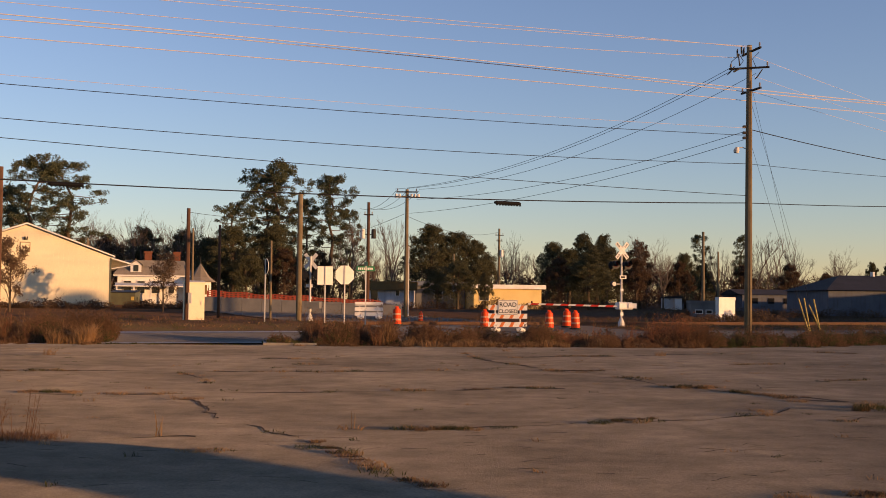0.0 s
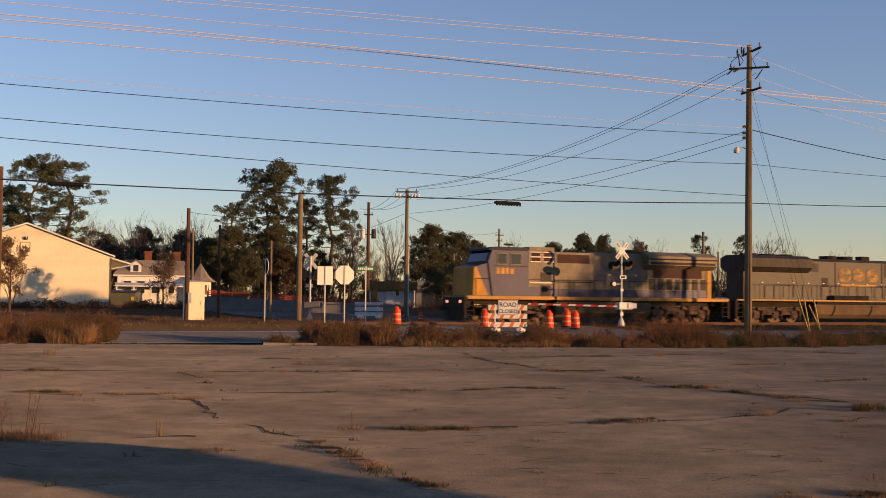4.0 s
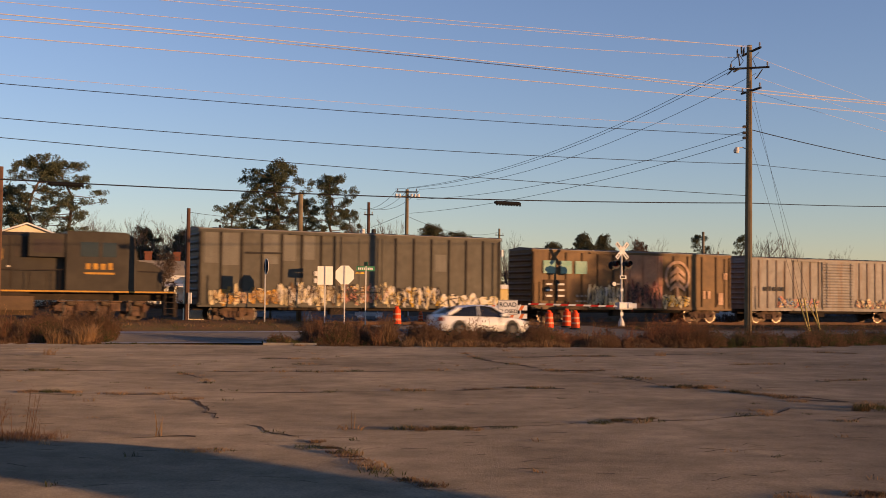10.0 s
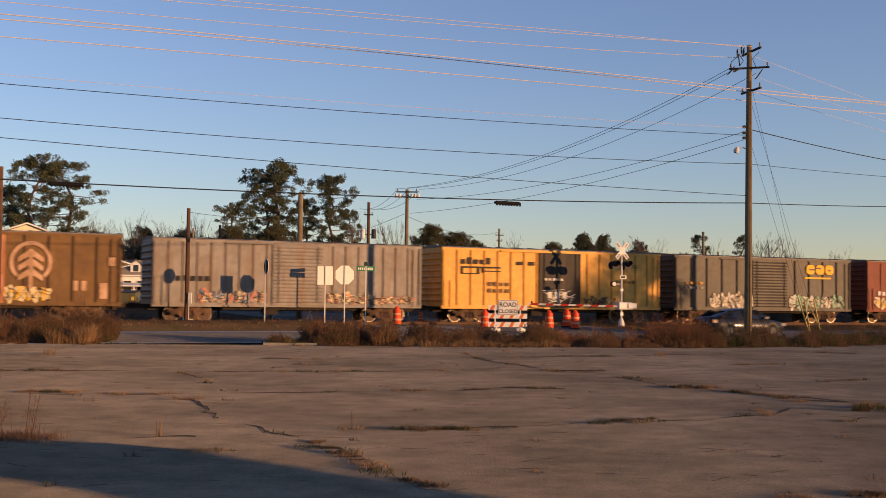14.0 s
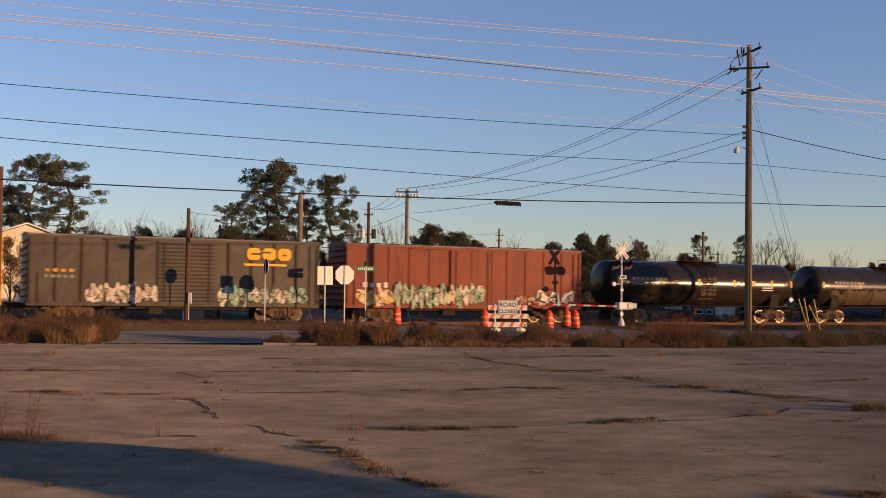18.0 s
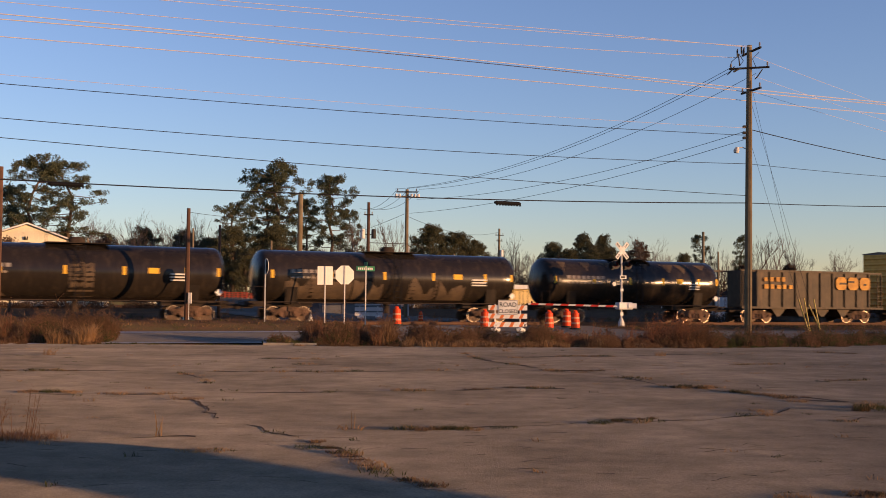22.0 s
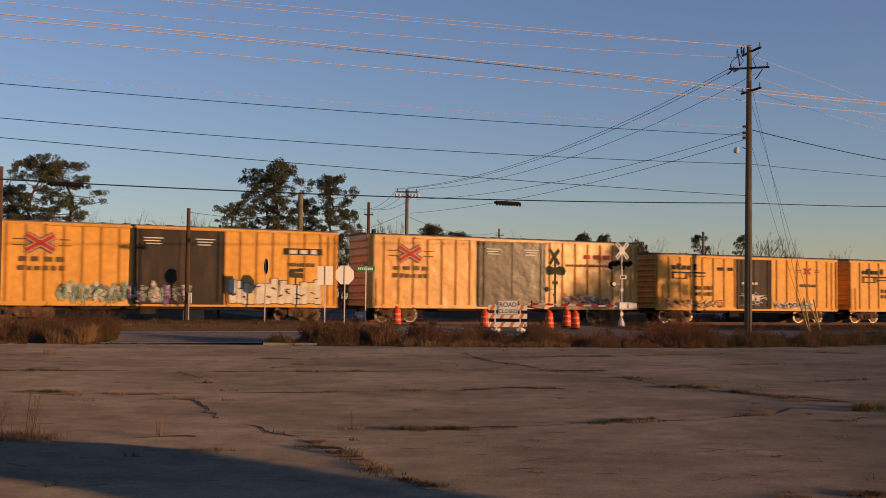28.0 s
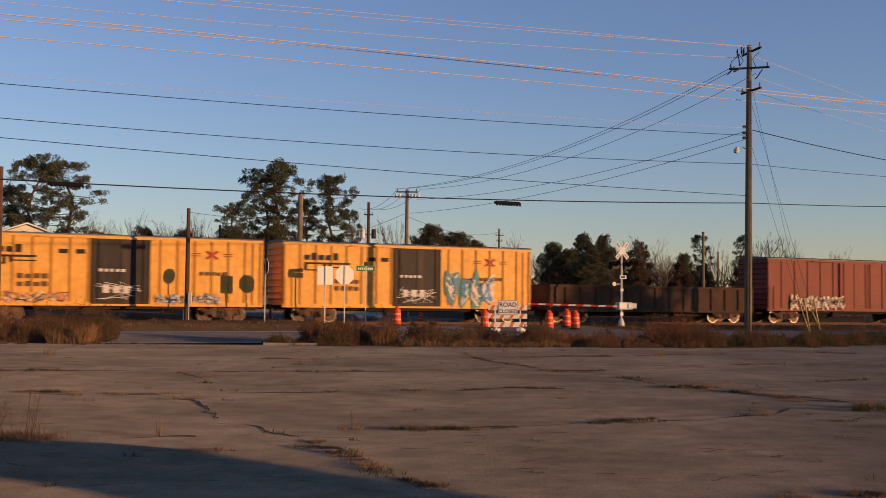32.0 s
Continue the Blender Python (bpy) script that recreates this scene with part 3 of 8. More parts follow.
P["loco_dark"] = mat("dark_engine_paint", (0.062, 0.05, 0.036), (0.04, 0.033, 0.025), 0.6, 0.45, bump=0.25, bscale=2.2, spec=0.13, streak=0.5, streak_col=(0.04, 0.03, 0.024))
P["yellow"] = mat("yellow_engine_paint", (0.55, 0.25, 0.04), (0.34, 0.155, 0.03), 1.0, 0.55, bump=0.05)
P["stripe"] = mat("grimy_yellow_stripe", (0.55, 0.26, 0.06), (0.36, 0.17, 0.045), 1.0, 0.6, bump=0.05)
P["brand_yellow"] = mat("faded_yellow_brand_paint", (0.6, 0.29, 0.055), (0.4, 0.19, 0.045), 1.6, 0.6, bump=0, spread=0.2)
# on the wagon posts this dark colour holds the shadow lines of the panels
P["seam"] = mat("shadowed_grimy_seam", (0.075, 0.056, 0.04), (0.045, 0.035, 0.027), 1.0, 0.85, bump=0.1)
P["brand_blue"] = mat("faded_blue_brand_paint", (0.09, 0.075, 0.1), (0.16, 0.125, 0.1), 1.6, 0.6, bump=0, spread=0.3)
P["brand_faded"] = mat("peeling_yellow_brand_paint", (0.42, 0.21, 0.06), (0.12, 0.08, 0.045), 2.2, 0.6, bump=0, spread=0.25)
P["dust"] = mat("pale_dried_dust", (0.13, 0.088, 0.054), (0.06, 0.042, 0.03), 1.4, 0.7, bump=0.05, spread=0.4)
P["louvre"] = mat("red_brown_louvre", (0.07, 0.026, 0.018), (0.04, 0.018, 0.013), 1.0, 0.7, bump=0.05)
P["roof_blue"] = mat("dark_blue_cab_roof", (0.025, 0.028, 0.05), None, 1.0, 0.6, bump=0.05)
P["patch"] = mat("pale_repaint", (0.185, 0.168, 0.135), (0.14, 0.125, 0.1), 0.8, 0.65, bump=0.05, streak=0.5, streak_col=(0.1, 0.08, 0.06))
P["g_white"] = mat("white_spray", (0.78, 0.7, 0.58), (0.6, 0.52, 0.42), 2.0, 0.7, bump=0)
# on the brown posts, a softer dark tone for the same painted shadow lines
P["brown_seam"] = mat("dark_brown_seam", (0.1, 0.058, 0.03), (0.065, 0.04, 0.024), 1.0, 0.8, bump=0.1)
P["copper"] = mat("copper_red_door_paint", (0.66, 0.29, 0.15), (0.44, 0.17, 0.085), 0.9, 0.5, bump=0.1, streak=0.6, streak_col=(0.2, 0.07, 0.04))
P["g_cream"] = mat("cream_spray", (0.75, 0.6, 0.34), (0.6, 0.46, 0.26), 2.0, 0.7, bump=0)
P["g_teal"] = mat("teal_spray", (0.1, 0.3, 0.28), (0.08, 0.2, 0.19), 2.0, 0.7, bump=0)
P["teal_panel"] = mat("chalky_teal_paint", (0.16, 0.36, 0.27), (0.3, 0.42, 0.32), 1.2, 0.6, bump=0, spread=0.3)
P["g_green"] = mat("pale_green_spray", (0.30, 0.48, 0.34), (0.22, 0.38, 0.26), 2.0, 0.7, bump=0)
P["g_black"] = mat("black_spray", (0.06, 0.045, 0.04), None, 2.0, 0.7, bump=0)
P["g_blue"] = mat("blue_spray", (0.12, 0.3, 0.5), (0.1, 0.24, 0.42), 2.0, 0.7, bump=0)
P["pale_pink"] = mat("worn_pale_pink_paint", (0.62, 0.38, 0.25), (0.36, 0.2, 0.11), 1.2, 0.7, bump=0, spread=0.3)
P["g_pink"] = mat("pink_spray", (0.62, 0.24, 0.16), (0.5, 0.2, 0.14), 2.0, 0.7, bump=0)
P["g_purple"] = mat("purple_spray", (0.25, 0.12, 0.3), None, 2.0, 0.7, bump=0)
P["mark_yellow"] = mat("yellow_marking", (0.85, 0.47, 0.05), (0.7, 0.38, 0.05), 2.0, 0.6, bump=0)
P["mark_white"] = mat("white_marking", (0.75, 0.7, 0.62), None, 2.0, 0.6, bump=0)
P["mark_black"] = mat("black_marking", (0.03, 0.025, 0.022), None, 2.0, 0.6, bump=0)
P["mark_red"] = mat("red_marking", (0.5, 0.06, 0.05), None, 2.0, 0.6, bump=0)
P["mark_blue"] = mat("blue_marking", (0.07, 0.09, 0.28), None, 2.0, 0.6, bump=0)


def marks(car, shape, material, label):
    """One flat part for each painted bar."""
    for i, f in enumerate(shape.f):
        part("lettering", Shape().add([shape.v[k] for k in f], [tuple(range(len(f)))]), material, car, label if i == 0 else "")


def panels(name, car, rows, y, material, label):
    for i, r_ in enumerate(rows):
        part(name, side_bars([r_], y), material, car, label if i == 0 else "")


def cross_mark(car, cx, cz, w, h, y):
    """Crossed rail emblem: two red bands edged with blue."""
    for k, (m_, wide) in enumerate(((P["mark_blue"], 0.42), (P["orange"], 0.3), (P["mark_red"], 0.2))):
        for j, sg in enumerate((-1, 1)):
            sh = Shape()
            stroke(sh, (cx - w / 2, cz - sg * h / 2), (cx + w / 2, cz + sg * h / 2), wide, y - 0.002 * (2 * k + j))
            part("emblem", sh, m_, car, "crossed red bands edged with blue" if k == 0 else "")


def block_tag(car, x0, x1, z0, z1, n, y, seed, fills, line_mat, label):
    """Spray-painted block letters too loose to read: upright outlined slabs with scrawl over them."""
    rnd = random.Random(seed)
    x = x0
    w = (x1 - x0) / n
    for i in range(n):
        ww = w * rnd.uniform(0.7, 1.25)
        top = z1 - (z1 - z0) * rnd.uniform(0.0, 0.3)
        low = z0 + (z1 - z0) * rnd.uniform(0.0, 0.06)
        lean, c = rnd.gauss(0, 0.06), 0.14 * ww
        pts = [(x + c, low), (x + ww - c, low), (x + ww, low + c), (x + ww + lean, top - c), (x + ww + lean - c, top), (x + lean + c, top), (x + lean, top - c), (x, low + c)]
        cx, cz = x + ww / 2, (low + top) / 2
        back = [(cx + (px - cx) * 1.0 + (0.035 if px > cx else -0.035), pz + (0.035 if pz > cz else -0.035)) for px, pz in pts]
        part("graffiti_outline", Shape().add([(px, y - 0.0004 * (i % 2), pz) for px, pz in back], [tuple(range(8))]), line_mat, car, label if i == 0 else "")
        slab = part("graffiti_slab", Shape().add([(px, y - 0.003 - 0.0004 * (i % 2), pz) for px, pz in pts], [tuple(range(8))]), fills[(i + rnd.choice((0, 0, 1))) % len(fills)], car)
        for _ in range(rnd.choice((1, 2, 3))):
            zz = rnd.uniform(low + 0.15, top - 0.15)
            xa = x + rnd.choice((0.0, 0.35)) * ww
            part("graffiti_line", ribbon(Shape(), [(xa, zz), (xa + 0.3 * ww, zz + rnd.gauss(0, 0.04)), (xa + 0.6 * ww, zz + rnd.gauss(0, 0.08))], rnd.uniform(0.05, 0.11), y - 0.008), line_mat if rnd.random() < 0.8 else fills[(i + 1) % len(fills)], slab)
        x += ww * 1.05
        if x > x1:
            break


def brand_shapes(car, x0, x1, z0, z1, y, material, ground_paint, label):
    """A painted company mark as three plain blocks with a slot in each."""
    w, h = (x1 - x0) / 3.3, z1 - z0
    for i in range(3):
        a, c = x0 + 1.15 * w * i, 0.2 * w
        pts = [(a + c, z0), (a + w - c, z0), (a + w, z0 + c), (a + w, z1 - c), (a + w - c, z1), (a + c, z1), (a, z1 - c), (a, z0 + c)]
        b = part("brand_shape", Shape().add([(x, y, z) for x, z in pts], [tuple(range(8))]), material, car, label if i == 0 else "")
        z = z0 + h * (0.42, 0.56, 0.36)[i]
        part("brand_notch", side_bars([(a + w * (0.3, 0.0, 0.34)[i], a + w * (1.0, 0.62, 0.66)[i], z, z + h * 0.16)], y - 0.004), ground_paint, b)


def car_grey_hicube():
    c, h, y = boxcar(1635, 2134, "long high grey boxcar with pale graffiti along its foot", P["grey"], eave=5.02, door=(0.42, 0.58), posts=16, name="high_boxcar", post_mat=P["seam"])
    yy = -y - 0.09
    tag(c, -h * 0.93, -h * 0.52, 0.95, 1.95, 6, -y - 0.07, 31, [P["brand_yellow"], P["g_cream"], P["pale_pink"]], P["brand_yellow"], "yellowish graffiti")
    tag(c, -h * 0.52, -h * 0.14, 0.9, 2.3, 7, -y - 0.07, 33, [P["g_white"], P["g_cream"], P["g_white"], P["brown"]], P["g_cream"], "white and cream graffiti")
    tag(c, -h * 0.14, h * 0.2, 0.95, 2.25, 6, -y - 0.1, 34, [P["g_white"], P["brand_yellow"], P["g_pink"], P["seam"]], P["g_cream"], "cream and orange graffiti over the door")
    tag(c, h * 0.18, h * 0.56, 0.9, 2.25, 7, -y - 0.07, 35, [P["g_white"], P["g_cream"], P["mark_yellow"], P["seam"]], P["g_white"], "white and yellow graffiti")
    tag(c, h * 0.55, h - 0.3, 0.95, 1.7, 4, -y - 0.07, 32, [P["g_cream"], P["g_white"]], P["g_white"], "cream graffiti")
    marks(c, lettering(-h * 0.3, -h * 0.18, 2.6, 2.9, 3, yy, 3).add(*_vf(lettering(-h * 0.3, -h * 0.2, 2.2, 2.45, 3, yy, 4))), P["mark_white"], "white stencilled marks")
    marks(c, side_bars([(-h * 0.02, h * 0.06, 2.95, 3.05), (-h * 0.02, h * 0.03, 2.75, 2.85)], yy), P["mark_yellow"], "yellow bars")
    marks(c, side_bars([(-h * 0.72, -h * 0.5, 3.75, 3.85)], yy), P["mark_black"], "black bar")
    panels("patch_panel", c, [(-h * 0.965, -h * 0.885, 3.2, 4.85), (-h * 0.865, -h * 0.76, 3.1, 4.85), (-h * 0.62, -h * 0.52, 3.2, 4.85), (-h * 0.49, -h * 0.41, 3.4, 4.85), (-h * 0.36, -h * 0.29, 3.5, 4.85), (h * 0.52, h * 0.6, 3.0, 4.0)], -y - 0.004, P["patch"], "paler repainted panels")


def _vf(s):
    return s.v, s.f


def car_brown():
    c, h, y = boxcar(2193, 2611, "brown boxcar with a round emblem and graffiti", P["brown"], eave=4.5, door=(0.44, 0.63), door_mat=P["copper"], posts=13, post_mat=P["brown_seam"])
    yy = -y - 0.08
    panels("placard", c, [(-h * 0.9, -h * 0.79, 3.05, 3.85), (-h * 0.74, -h * 0.635, 3.05, 3.85), (-h * 0.6, -h * 0.49, 3.05, 3.85)], yy, P["teal_panel"], "teal painted squares")
    for xa, xb in ((-0.895, -0.8), (-0.785, -0.685)):
        pl_ = part("placard", side_bars([(xa * h, xb * h, 1.36, 2.66)], yy), P["brown_seam"], c, "dark panel with white bars")
        for k in range(3):
            part("lettering", side_bars([(xa * h + 0.17, xb * h - 0.15, 1.6 + 0.36 * k, 1.72 + 0.36 * k)], yy - 0.004), P["mark_white"], pl_)
    tag(c, -h * 0.48, -h * 0.13, 1.0, 2.5, 6, -y - 0.07, 41, [P["g_white"], P["g_cream"]], P["g_cream"], "pale graffiti")
    marks(c, lettering(-h * 0.6, -h * 0.48, 1.6, 1.75, 3, yy, 9).add(*_vf(lettering(-h * 0.6, -h * 0.46, 1.3, 1.4, 4, yy, 8))), P["silver"], "faded white marks")
    d0 = -h + 2 * h * 0.44
    d1 = -h + 2 * h * 0.63
    tag(c, d0 + 0.12, d1 - 0.12, 1.0, 2.75, 5, -y - 0.14, 42, [P["maroon"], P["seam"], P["g_pink"]], P["maroon"], "dark and pink scrawl on the door")
    # round emblem with a stylised branch
    ring = Shape()
    cx, cz, n = h * 0.42, 3.0, 24
    for k in range(n):
        a0, a1 = 2 * math.pi * k / n, 2 * math.pi * (k + 1) / n
        if math.sin((a0 + a1) / 2) < -0.75:
            continue
        ring.add([(cx + r_ * math.cos(a), yy, cz + 1.05 * r_ * math.sin(a)) for r_, a in ((0.84, a0), (1.02, a0), (1.02, a1), (0.84, a1))], [(0, 1, 2, 3)])
    part("emblem", ring, P["pale_pink"], c, "faded pink round emblem")
    br = side_bars([(cx - 0.1, cx + 0.1, cz - 1.3, cz + 0.5)], yy - 0.003)
    for z in (-0.5, 0.0, 0.45):
        for sg in (-1, 1):
            br.add([(cx, yy - 0.003, cz + z - 0.1), (cx + sg * 0.6, yy - 0.003, cz + z - 0.45), (cx + sg * 0.6, yy - 0.003, cz + z - 0.2), (cx, yy - 0.003, cz + z + 0.25)], [(0, 1, 2, 3)])
    part("emblem", br, P["pale_pink"], c, "faded pink branch shape")
    tag(c, h * 0.26, h * 0.55, 0.95, 1.9, 3, -y - 0.07, 43, [P["g_cream"], P["mark_yellow"]], P["g_cream"], "yellowish graffiti")
    marks(c, lettering(h * 0.9, h * 0.97, 2.9, 3.4, 1, yy, 5).add(*_vf(lettering(h * 0.68, h * 0.78, 1.6, 2.1, 2, yy, 6))).add(*_vf(lettering(h * 0.84, h * 0.92, 1.2, 2.0, 1, yy, 7))), P["pale_pink"], "worn pale marks")


def car_silver():
    c, h, y = boxcar(2653.5, 3075, "chalky silver boxcar with a ribbed door and rust stains", P["silver"], eave=4.42, door=(0.42, 0.61), door_kind="ribbed", posts=20, post_mat=P["rust_seam"])
    tag(c, h * 0.25, h * 0.6, 1.0, 1.75, 4, -y - 0.07, 51, [P["g_pink"], P["g_cream"]], P["silver"], "faint pink graffiti")
    tag(c, h * 0.6, h * 0.95, 1.0, 1.6, 4, -y - 0.07, 52, [P["g_cream"], P["g_pink"]], P["silver"], "faint graffiti")
    tag(c, -h * 0.68, -h * 0.2, 1.0, 1.8, 5, -y - 0.07, 53, [P["g_blue"], P["g_pink"], P["g_cream"]], P["silver"], "faint blue and pink graffiti")
    marks(c, lettering(-h * 0.85, -h * 0.6, 2.2, 2.5, 5, -y - 0.08, 11), P["mark_black"], "dark stencilled marks")


def car_orange(front, rear, seed, graffiti=None, red_mark=True, label="yellow-orange boxcar with black lettering and a black door"):
    c, h, y = boxcar(front, rear, label, P["orange"], eave=4.45, door=(0.42, 0.61), door_mat=P["door_black"], posts=17, post_mat=P["orange_seam"])
    yy = -y - 0.08
    # black brand lettering drawn as plain blocks over a bent rail shape
    s = side_bars([(-h * 0.84 + 0.42 * i, -h * 0.84 + 0.42 * i + 0.27, 3.5, 3.78 + 0.12 * (i % 3 == 1)) for i in range(5)] + [(-h * 0.36 + 0.85 * i, -h * 0.36 + 0.85 * i + 0.4, 3.5, 3.72) for i in range(3)], yy)
    s.add(*_vf(side_bars([(-h * 0.84, -h * 0.5, 3.26, 3.36), (-h * 0.84, -h * 0.825, 2.9, 3.26), (-h * 0.7, -h * 0.685, 2.9, 3.26), (-h * 0.825, -h * 0.7, 2.9, 2.96), (-h * 0.66, -h * 0.645, 3.0, 3.26), (-h * 0.645, -h * 0.5, 3.06, 3.12)], yy)))
    marks(c, s, P["mark_black"], "black flowing lettering reduced to bars")
    marks(c, lettering(-h * 0.62, -h * 0.42, 2.2, 2.45, 4, yy, seed).add(*_vf(lettering(-h * 0.62, -h * 0.42, 1.8, 2.05, 4, yy, seed + 1))), P["brown"], "faded brown marks")
    if red_mark:
        em = Shape()
        for sg in (-1, 1):
            stroke(em, (h * 0.64 - 0.3, 3.6 - 0.2 * sg), (h * 0.64 + 0.3, 3.6 + 0.2 * sg), 0.1, yy - 0.002 * sg)
        part("emblem", em, P["mark_white"] if seed < 300 else P["mark_red"], c, "small crossed emblem")
        marks(c, side_bars([(h * 0.5, h * 0.56, 3.64, 3.68), (h * 0.5, h * 0.56, 3.52, 3.56), (h * 0.72, h * 0.78, 3.64, 3.68), (h * 0.72, h * 0.78, 3.52, 3.56)], yy), P["brown"], "short dashes")
    marks(c, lettering(h * 0.55, h * 0.75, 2.5, 2.7, 5, yy, seed + 5), P["brown"], "small marks")
    marks(c, lettering(-h * 0.12, h * 0.06, 2.6, 2.75, 5, -y - 0.16, seed + 3).add(*_vf(lettering(-h * 0.1, h * 0.1, 1.5, 1.9, 3, -y - 0.16, seed + 4))), P["mark_white"], "chalky white marks on the door")
    rnd = random.Random(seed + 50)
    for k in range(3):
        pts = [(rnd.uniform(-h * 0.14, h * 0.18), rnd.uniform(1.1, 2.1)) for _ in range(7)]
        part("scribble", ribbon(Shape(), pts, 0.03, -y - 0.165 - 0.006 * k), P["mark_white"], c, "chalky scribble on the door")
    if graffiti == "teal":
        tag(c, h * 0.26, h * 0.68, 0.95, 3.1, 3, -y - 0.07, seed + 9, [P["g_white"], P["g_blue"]], P["g_teal"], "large teal graffiti with white fills")
    elif graffiti == "foot":
        tag(c, -h * 0.9, -h * 0.3, 0.95, 1.6, 6, -y - 0.07, seed + 9, [P["g_pink"], P["g_cream"]], P["orange"], "faint pink graffiti")
        tag(c, h * 0.25, h * 0.7, 0.95, 1.5, 5, -y - 0.07, seed + 10, [P["g_white"], P["g_blue"]], P["orange_pale"], "pale graffiti")
    else:
        tag(c, h * 0.25, h * 0.6, 0.95, 1.7, 4, -y - 0.07, seed + 9, [P["brown"], P["orange_pale"]], P["orange"], "faint graffiti")
    return c


def car_charcoal():
    c, h, y = boxcar(3569, 3988, "dark grey boxcar with yellow lettering and white graffiti", P["charcoal"], eave=4.42, door=(0.42, 0.62), door_kind="ribbed", posts=12, post_mat=P["seam"])
    yy = -y - 0.08
    brand_shapes(c, h * 0.46, h * 0.46 + 2.5, 3.4, 4.06, yy, P["mark_yellow"], P["charcoal"], "large yellow shape")
    part("brand_bar", side_bars([(h * 0.44, h * 0.44 + 2.4, 3.08, 3.2)], yy), P["mark_yellow"], c, "yellow underline bar")
    marks(c, lettering(-h * 0.9, -h * 0.7, 2.55, 2.72, 4, yy, 61), P["brand_yellow"], "yellow road marks")
    marks(c, lettering(-h * 0.9, -h * 0.7, 2.25, 2.4, 5, yy, 62), P["silver"], "white marks")
    tag(c, -h * 0.62, -h * 0.14, 0.95, 2.1, 6, -y - 0.07, 63, [P["g_white"], P["g_white"], P["g_cream"], P["charcoal"]], P["g_white"], "bulging white graffiti")
    tag(c, h * 0.26, h * 0.9, 0.95, 2.0, 6, -y - 0.07, 64, [P["charcoal"], P["g_white"], P["g_green"]], P["g_green"], "pale green graffiti letters")


def car_red():
    c, h, y = boxcar(4031, 4457, "oxide red boxcar with green and cream graffiti", P["red"], eave=4.45, door=(0.42, 0.6), posts=12)
    yy = -y - 0.08
    tag(c, -h * 0.62, h * 0.12, 0.95, 2.35, 8, -y - 0.15, 71, [P["g_green"], P["g_white"], P["g_cream"]], P["g_green"], "green, cream and white graffiti")
    tag(c, -h * 0.92, -h * 0.62, 0.95, 2.0, 3, -y - 0.07, 74, [P["g_white"], P["mark_yellow"]], P["g_cream"], "cream graffiti")
    tag(c, h * 0.6, h * 0.92, 0.95, 2.0, 2, -y - 0.07, 72, [P["g_white"], P["g_black"]], P["g_white"], "white blob graffiti")
    tag(c, h * 0.4, h * 0.6, 1.0, 1.7, 3, -y - 0.07, 73, [P["g_white"], P["g_pink"]], P["red"], "small white scrawl")
    marks(c, lettering(-h * 0.88, -h * 0.66, 2.0, 2.3, 4, yy, 75), P["mark_white"], "white marks")


def car_long_orange(front, rear, body, seed, door, graffiti, label):
    c, h, y = boxcar(front, rear, label, body, eave=5.05, door=door, door_mat=P["door_gloss"] if graffiti == "plain" else P["door_black"], posts=20, name="high_boxcar", post_mat=P["orange_seam"])
    yy = -y - 0.08
    cross_mark(c, -h * 0.72, 4.0, 1.35, 0.75, yy)
    marks(c, side_bars([(-h * 0.86, -h * 0.8, 4.15, 4.2), (-h * 0.86, -h * 0.8, 3.85, 3.9), (-h * 0.62, -h * 0.56, 4.15, 4.2), (-h * 0.62, -h * 0.56, 3.85, 3.9)], yy), P["brown"], "small marks")
    marks(c, lettering(-h * 0.84, -h * 0.58, 3.05, 3.3, 4, yy, seed).add(*_vf(lettering(-h * 0.84, -h * 0.58, 2.6, 2.85, 6, yy, seed + 1))), P["brown"], "brown stencilled marks")
    d0, d1 = -h + 2 * h * door[0], -h + 2 * h * door[1]
    marks(c, side_bars([(d0 + 0.5, d0 + 1.5, 4.4, 4.46), (d0 + 0.5, d0 + 1.3, 4.25, 4.31), (d0 + 0.6, d0 + 1.4, 4.1, 4.16), (d1 - 1.6, d1 - 0.6, 4.4, 4.46), (d1 - 1.5, d1 - 0.7, 4.25, 4.31), (d1 - 1.5, d1 - 0.8, 4.1, 4.16)], -y - 0.16), P["mark_white"], "white lines on the door")
    if graffiti == "white":
        part("name_board", side_bars([(h * 0.66, h * 0.9, 3.75, 4.1)], yy), P["mark_black"], c, "black board with white bars")
        marks(c, lettering(h * 0.68, h * 0.88, 3.8, 4.05, 3, yy - 0.004, seed + 3), P["mark_white"], "white bars")
        marks(c, lettering(h * 0.68, h * 0.86, 3.1, 3.3, 6, yy, seed + 4), P["brown"], "brown marks")
        tag(c, -h * 0.62, -h * 0.25, 0.95, 2.1, 6, -y - 0.07, seed + 5, [P["g_green"], P["g_white"]], P["g_green"], "pale green and white graffiti")
        tag(c, -h * 0.25, h * 0.1, 0.95, 2.2, 4, -y - 0.16, seed + 6, [P["g_white"], P["g_purple"], P["g_green"]], P["g_black"], "dark graffiti over the door")
        block_tag(c, h * 0.33, h * 0.86, 0.98, 2.45, 13, -y - 0.07, seed + 7, [P["g_white"], P["g_white"], P["g_white"], P["g_cream"]], P["g_black"], "tall white outlined graffiti slabs")
    else:
        marks(c, lettering(h * 0.55, h * 0.78, 4.0, 4.3, 3, yy, seed + 3), P["mark_red"], "red emblem bars")
        marks(c, lettering(h * 0.42, h * 0.88, 3.5, 3.65, 14, yy, seed + 4, 0.75), P["brown"], "line of small brown lettering")
        tag(c, h * 0.38, h * 0.78, 0.95, 1.8, 4, -y - 0.07, seed + 7, [P["g_white"], P["g_pink"]], P["orange_pale"], "small pink and white graffiti")


